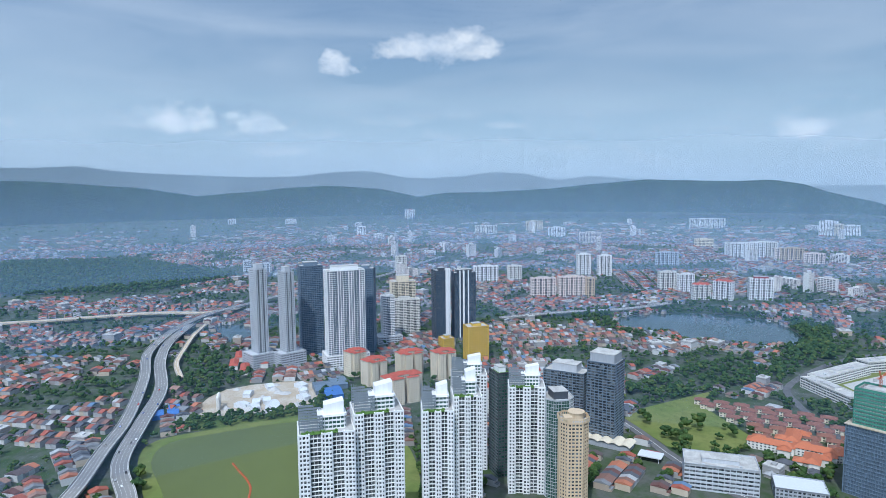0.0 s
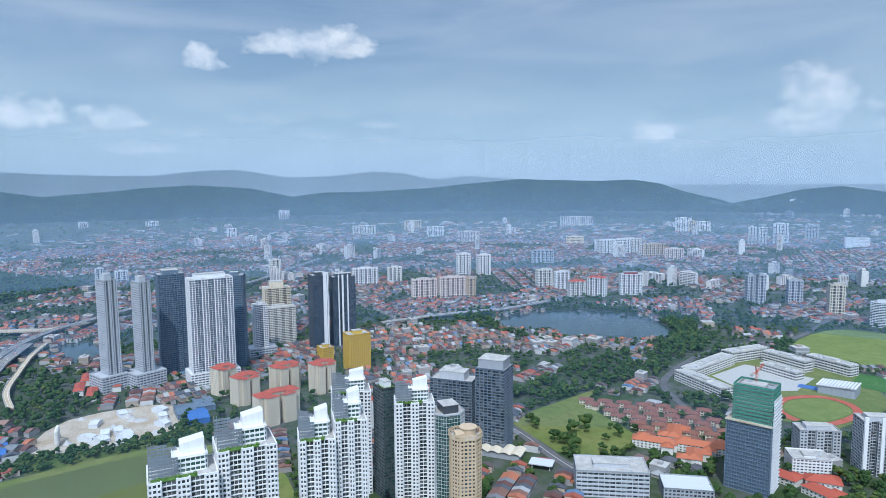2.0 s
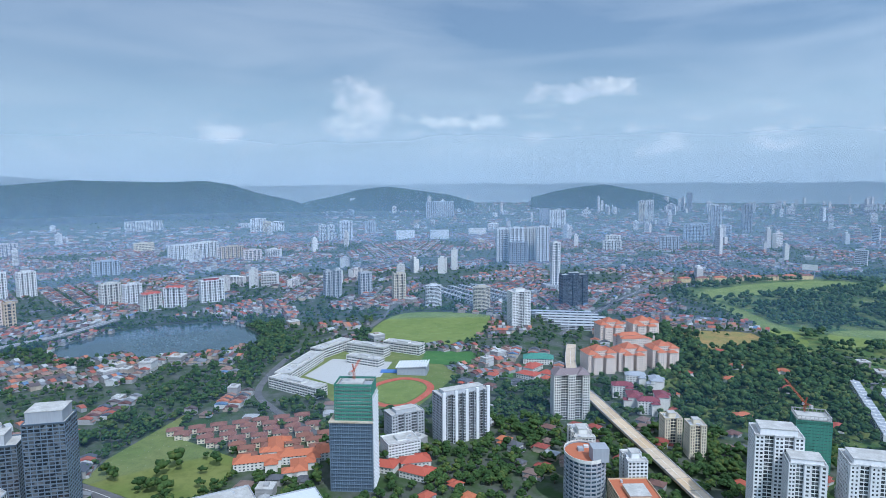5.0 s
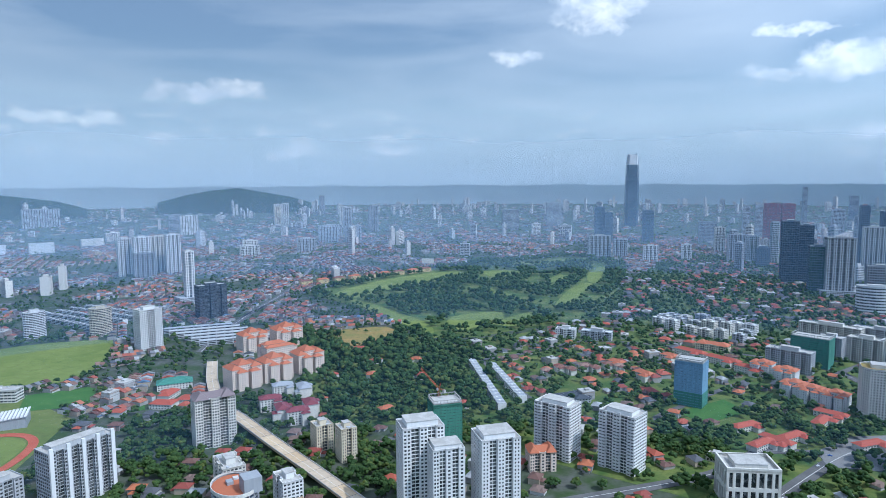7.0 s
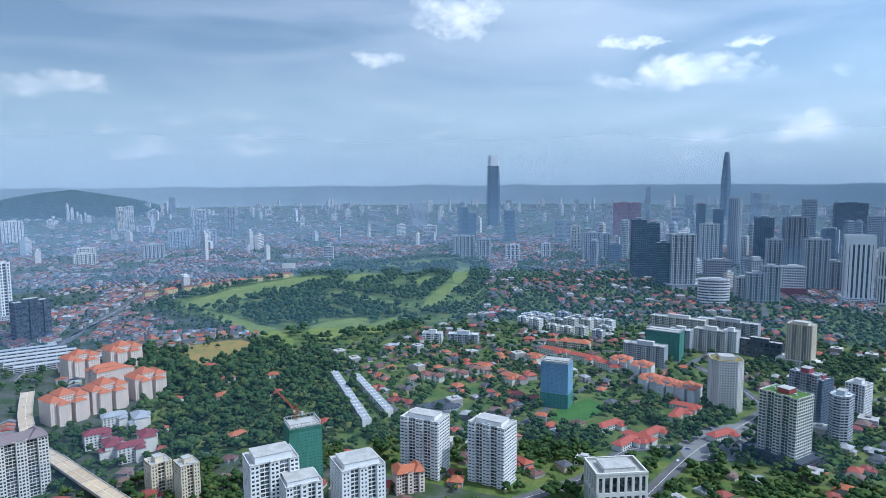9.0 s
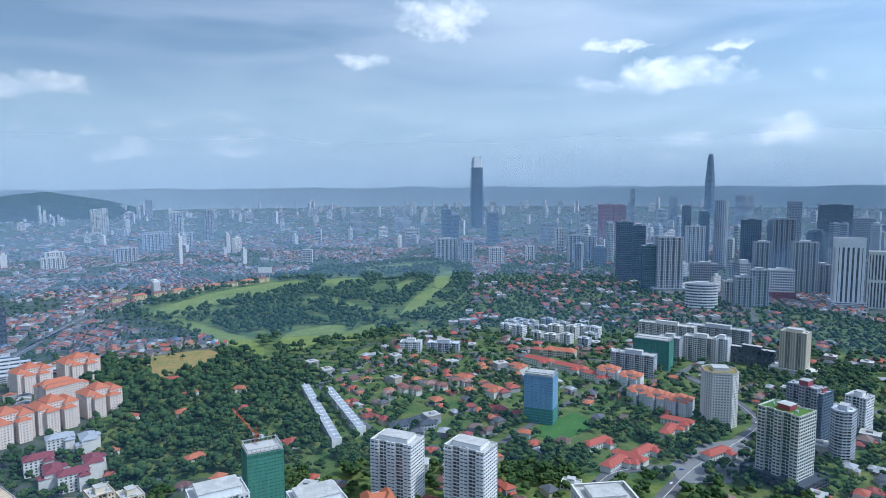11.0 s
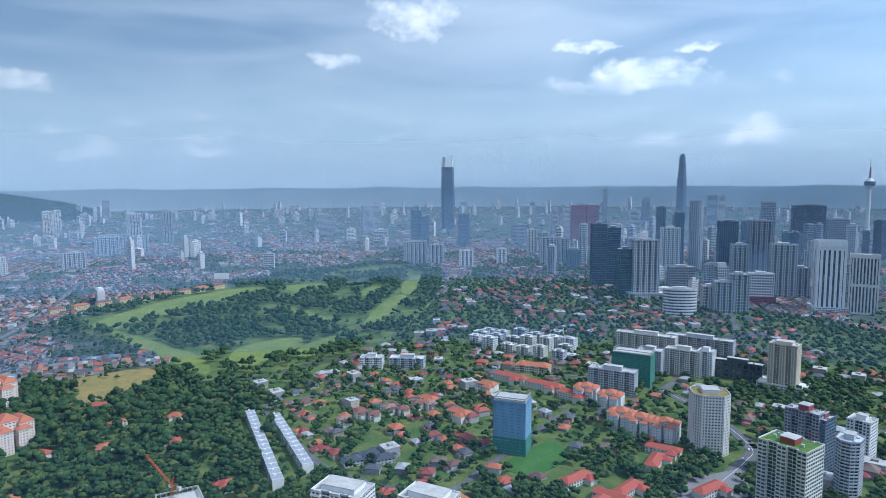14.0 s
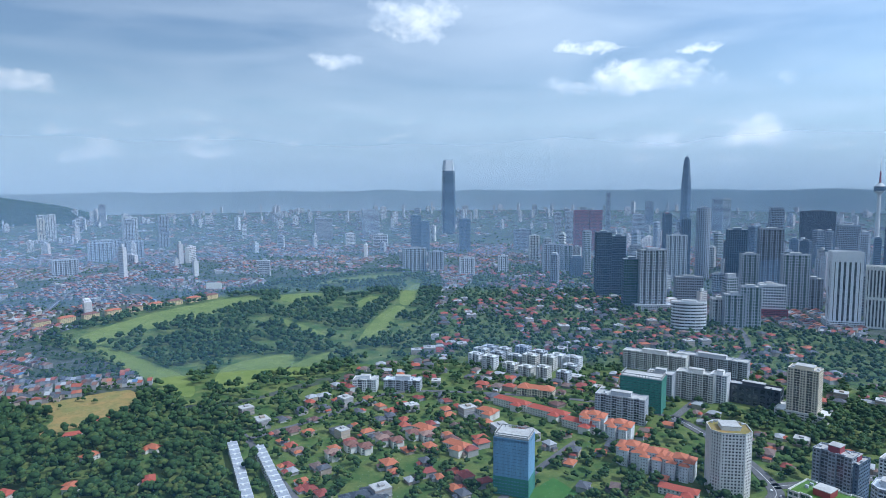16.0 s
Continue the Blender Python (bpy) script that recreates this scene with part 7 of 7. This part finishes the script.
def school():
    """White school with long banded wings, a ribbed sports hall and pools."""
    for x, y, rot, w, d, h, lab in ((-745, 118, 14, 92, 22, 14, "long white school wing with a pale deck roof"), (-826, 168, 125, 120, 24, 14, "long white school wing that bends round the yard"),
                                    (-882, 258, 108, 80, 22, 16, "white three-storey school block with grey bands"), (-836, 300, 20, 74, 20, 16, "white three-storey school block with grey bands"),
                                    (-806, 352, 20, 70, 20, 16, "white three-storey school block with grey bands"), (-790, 262, 20, 60, 18, 12, "low white school block with flat roof")):
        tower("school_block", lab, x, y, rot, rect(w, d), h, wall="offwhite", floor=4, bay=5, sp=0.42, pier=0.1, plant=(0.3, 0.5, 3), category="school", group="school blocks", roof="flatroof")
    sheet("school_court", [(-800, 160), (-850, 240), (-770, 300), (-720, 240), (-730, 170)], 0.32, "concrete", "paved court between the school wings", "pavement")
    ob = thing("sports_hall", "white sports hall with a ribbed sloping roof", "hall", -705, 290, 42)
    keep(-705, 290, 30)
    m = Mesh()
    m.box(-22, -16, 0, 22, 16, 11)
    part("wall", m, "grey", ob)
    for k in range(12):
        s = Mesh()
        s.box(-24 + k * 4, -18, 11.0 + k * 0.25, -21.4 + k * 4, 18, 12.2 + k * 0.25)
        part("roof_rib", s, "white", ob)
    sheet("swimming_pool", [(-748, 262), (-726, 285), (-714, 274), (-736, 251)], 0.7, "blue", "blue school swimming pool", "pool")
    tr = Mesh()
    ribbon(tr, smooth([(-690, 205), (-692, 255), (-660, 272), (-625, 255), (-600, 200), (-615, 172), (-655, 172)], 8, True) + [(-690, 205)], 10, 0.75, 0.3)
    single("running_track", tr, "track", "red oval running track round a green", "track", kind="structure")
    sheet("infield", smooth([(-683, 208), (-685, 250), (-660, 263), (-630, 250), (-608, 200), (-618, 180), (-655, 180)], 5, True), 0.6, "fairway", "bright green infield of the track", "grass")
    hip_house(-612, 468, 40, 46, 24, 9, M["greennet"], "long hall with a pale green roof")
    for k, (x, y) in enumerate(((-664, 425), (-640, 404), (-618, 385))):
        c = sheet("tennis_court", [(x, y), (x + 15, y + 14), (x + 32, y - 4), (x + 17, y - 18)], 0.5, "track" if k % 2 else "pitch", "hard tennis court with painted lines", "court")


school()


def concrete_works():
    ob = thing("silo_plant", "pale silos of a concrete works with conveyor", "silo", -640, -690, 20)
    for k in range(4):
        m = Mesh()
        m.cyl(k * 5.0, 0, 4, 19, 2.2, 2.2, 14)
        m.cyl(k * 5.0, 0, 19, 21, 2.2, 0.5, 14)
        m.cyl(k * 5.0, 0, 0, 4, 0.6, 2.2, 10)
        part("silo", m, "offwhite", ob)
    m = Mesh()
    m.solid([(-18, -1, 0), (-18, 1, 0), (0, 1, 16), (0, -1, 16), (-18, -1, 1.5), (-18, 1, 1.5), (0, 1, 17.5), (0, -1, 17.5)], [(0, 1, 2, 3), (4, 7, 6, 5), (0, 3, 7, 4), (1, 5, 6, 2)])
    part("conveyor", m, "metalroof", ob)
    rr = random.Random(2)
    for k in range(26):
        x, y = rr.uniform(-740, -625), rr.uniform(-700, -590)
        if inside(WORKS, x, y):
            m = Mesh()
            if k % 2:
                m.cyl(0, 0, 0, rr.uniform(2, 5), rr.uniform(5, 9), 0.6, 12)
                single("gravel_heap", m, "concrete", "pale heap of gravel in the works yard", "heap", x, y, 0, 0.3, group="gravel heaps")
            else:
                m.box(-9, -5, 0, 9, 5, 5)
                m.gable(-9, -5, 9, 5, 5, 2, 0.5)
                single("shed", m, "metalroof", "pale metal shed in the works yard", "shed", x, y, rr.uniform(0, 90), 0.3, group="works sheds")
    for x, y, mat in ((-720, -575, "steelblue"), (-745, -560, "steelblue"), (-700, -555, "blue")):
        m = Mesh()
        m.box(-20, -12, 0, 20, 12, 7)
        m.gable(-20, -12, 20, 12, 7, 3, 0.6)
        single("warehouse", m, mat, "broad warehouse with a dark blue metal roof", "warehouse", x, y, 25, group="blue warehouses")
    for x, y in ((-600, -752), (-622, -742), (-606, -735)):
        m = Mesh()
        m.box(-11, -7, 0, 11, 7, 6)
        m.gable(-11, -7, 11, 7, 6, 2.4, 0.6)
        single("workshop", m, "blue", "workshop with a bright blue metal roof", "workshop", x, y, 30, group="blue workshops")


concrete_works()


def pond_boom():
    pts = smooth([(-476, -600), (-458, -585), (-442, -571), (-425, -560), (-406, -554)], 6)
    for i, (x, y) in enumerate(pts):
        m = Mesh()
        m.cyl(0, 0, 0.3, 1.3, 1.3, 1.0, 10)
        single("float", m, "crane", "orange float of a line across the pond", "float", x, y, 0, 0, group="orange pond floats")


pond_boom()


def filling_station():
    ob = thing("market_hall", "long pale arched roof over a market", "hall", -560, -205, 62)
    keep(-560, -205, 30)
    for k in range(5):
        m = Mesh()
        n = 8
        pts = [(-8 + 16 * i / n, 6 + 2.2 * math.sin(math.pi * i / n)) for i in range(n + 1)]
        for (x0, z0), (x1, z1) in zip(pts, pts[1:]):
            m.solid([(k * 12 - 24 + x0 * 0.75, -12, z0), (k * 12 - 24 + x1 * 0.75, -12, z1), (k * 12 - 24 + x1 * 0.75, 12, z1), (k * 12 - 24 + x0 * 0.75, 12, z0)], [(0, 1, 2, 3)])
        part("roof_vault", m, "cream", ob)
    m = Mesh()
    m.box(-28, -10, 0, 28, 10, 6)
    part("wall", m, "grey", ob)
    ob = thing("filling_station", "filling station with a flat white canopy", "station", -522, -165, 66)
    keep(-522, -165, 16)
    m = Mesh()
    m.box(-12, -8, 5.5, 12, 8, 6.6)
    part("canopy", m, "metalroof", ob)
    for sx0 in (-9, 9):
        for sy0 in (-5, 5):
            c = Mesh()
            c.cyl(sx0, sy0, 0, 5.5, 0.4, 0.4, 8)
            part("column", c, "white", ob)
    m = Mesh()
    m.box(-7, 9, 0, 7, 15, 4.5)
    part("shop", m, "maroon", ob)


filling_station()


def billboard():
    ob = thing("billboard", "large blank white billboard on posts", "billboard", -640, 1690, 5)
    keep(-640, 1690, 30)
    m = Mesh()
    m.box(-20, -0.6, 24, 20, 0.6, 40)
    part("panel", m, "white", ob)
    for x in (-12, 12):
        c = Mesh()
        c.cyl(x, 1.4, 0, 38, 0.8, 0.8, 8)
        part("post", c, "grey", ob)


billboard()

# flats in yellow rows along the golf course
for k in range(9):
    hip_house(-880 + k * 30, 1330 + k * 42, 55, 34, 14, 12, "orange" if k % 2 else "brownroof", "pale yellow terrace of flats beside the golf course", "paleyellow")

# long rows of townhouses by the oval field
for k in range(6):
    townhouse_row((-860 + k * 26, 735 - k * 12), (-760 + k * 26, 815 - k * 12), 9, "pale grey townhouse with flat stepped roof", "midgrey", "midgrey")
for k in range(5):
    townhouse_row((-1240 + k * 10, 770 + k * 30), (-1010 + k * 10, 722 + k * 30), 16, "white townhouse with a dark roof", "dark", "white")


# cars on the highway and the main roads
def car_plan():
    m = Mesh()
    m.box(-2.2, -0.9, 0.35, 2.2, 0.9, 0.95)
    m.solid([(-1.5, -0.8, 0.95), (1.1, -0.8, 0.95), (1.1, 0.8, 0.95), (-1.5, 0.8, 0.95), (-1.1, -0.7, 1.5), (0.5, -0.7, 1.5), (0.5, 0.7, 1.5), (-1.1, 0.7, 1.5)], [(4, 5, 6, 7), (0, 1, 5, 4), (1, 2, 6, 5), (2, 3, 7, 6), (3, 0, 4, 7)])
    return m


M["car"] = island_colours("car_paint", [(0.0, (0.75, 0.75, 0.76)), (0.3, (0.04, 0.04, 0.045)), (0.5, (0.35, 0.36, 0.38)), (0.7, (0.45, 0.04, 0.03)), (0.85, (0.05, 0.10, 0.28))], 0.25, 1.0, 0.05, obj=True)
body, wheels = car_plan(), Mesh()
wheels.box(-1.7, -0.92, 0, -1.05, 0.92, 0.62)
wheels.box(1.05, -0.92, 0, 1.7, 0.92, 0.62)
first_car = None
rc = random.Random(17)
for line, z, offs in ((VIA_L, 10.05, (-5.4, -1.8, 1.8)), (VIA_R, 10.05, (-5.4, -1.8, 1.8, 5.4)), (ROADS[1][0], 0.65, (-4, 4)), (ROADS[0][0], 0.65, (-4, 4)), (ROADS[3][0], 0.65, (-4, 4))):
    for a, b in zip(line, line[1:]):
        if rc.random() < 0.38:
            L = math.dist(a, b)
            off = rc.choice(offs)
            t = rc.random()
            x, y = a[0] + (b[0] - a[0]) * t - (b[1] - a[1]) / L * off, a[1] + (b[1] - a[1]) * t + (b[0] - a[0]) / L * off
            ang = math.degrees(math.atan2(b[1] - a[1], b[0] - a[0]))
            if first_car is None:
                first_car = single("car", body, "car", "small saloon car on the road", "car", x, y, ang, z, group="cars on the roads")
                part("wheels", wheels, "dark", first_car)
            else:
                copy_thing(first_car, pose(x, y, z, 0, 0, ang))


# more towers of the centre, standing behind and between those already placed
rt = random.Random(31)
for i in range(52):
    az, d = rt.uniform(-34, -6), rt.uniform(1750, 3250)
    x, y = polar(az, d)
    if not free(x, y, 24) or inside(LEAFY, x, y) and d < 2100:
        continue
    h = rt.uniform(45, 120) * (1.25 if d > 2300 else 0.85)
    w, dp = rt.uniform(22, 40), rt.uniform(20, 30)
    wall, pane = rt.choice((("grey", "blueglass"), ("midgrey", "glass"), ("steelblue", "blueglass"), ("offwhite", "glass"), ("midgrey", "greenglass"), ("dark", "blueglass")))
    tower("office_tower", "%s tower among others of the city centre" % {"grey": "grey banded", "midgrey": "pale grey", "steelblue": "blue glass", "offwhite": "off-white", "dark": "dark glass"}[wall], x, y, rt.uniform(0, 90),
          rect(w, dp) if i % 3 else chamfered(w, dp, 4), h, wall=wall, pane=pane, sp=rt.uniform(0.25, 0.5), pier=rt.uniform(0.1, 0.35), plant=(rt.uniform(0.4, 0.8), 0.5, rt.uniform(4, 10)), group="towers of the centre")


plant_town()
far_town()


# ---- added tinted shells round the town that imitate haze ----
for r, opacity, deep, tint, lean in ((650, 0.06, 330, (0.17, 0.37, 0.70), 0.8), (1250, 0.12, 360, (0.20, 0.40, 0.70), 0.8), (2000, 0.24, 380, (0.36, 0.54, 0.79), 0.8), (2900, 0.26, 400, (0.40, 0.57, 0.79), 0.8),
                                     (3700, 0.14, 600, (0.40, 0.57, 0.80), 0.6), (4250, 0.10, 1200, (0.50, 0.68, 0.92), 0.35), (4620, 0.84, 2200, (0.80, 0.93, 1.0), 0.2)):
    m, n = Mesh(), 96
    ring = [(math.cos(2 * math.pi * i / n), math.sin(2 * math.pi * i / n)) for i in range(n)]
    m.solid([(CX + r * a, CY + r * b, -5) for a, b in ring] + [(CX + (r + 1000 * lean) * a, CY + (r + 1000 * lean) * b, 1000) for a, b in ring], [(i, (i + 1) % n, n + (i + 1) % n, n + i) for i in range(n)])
    single("haze", m, haze_material("haze_shell", opacity, deep, tint), "added see-through blue shell that imitates haze over the town", "haze", kind="stuff")
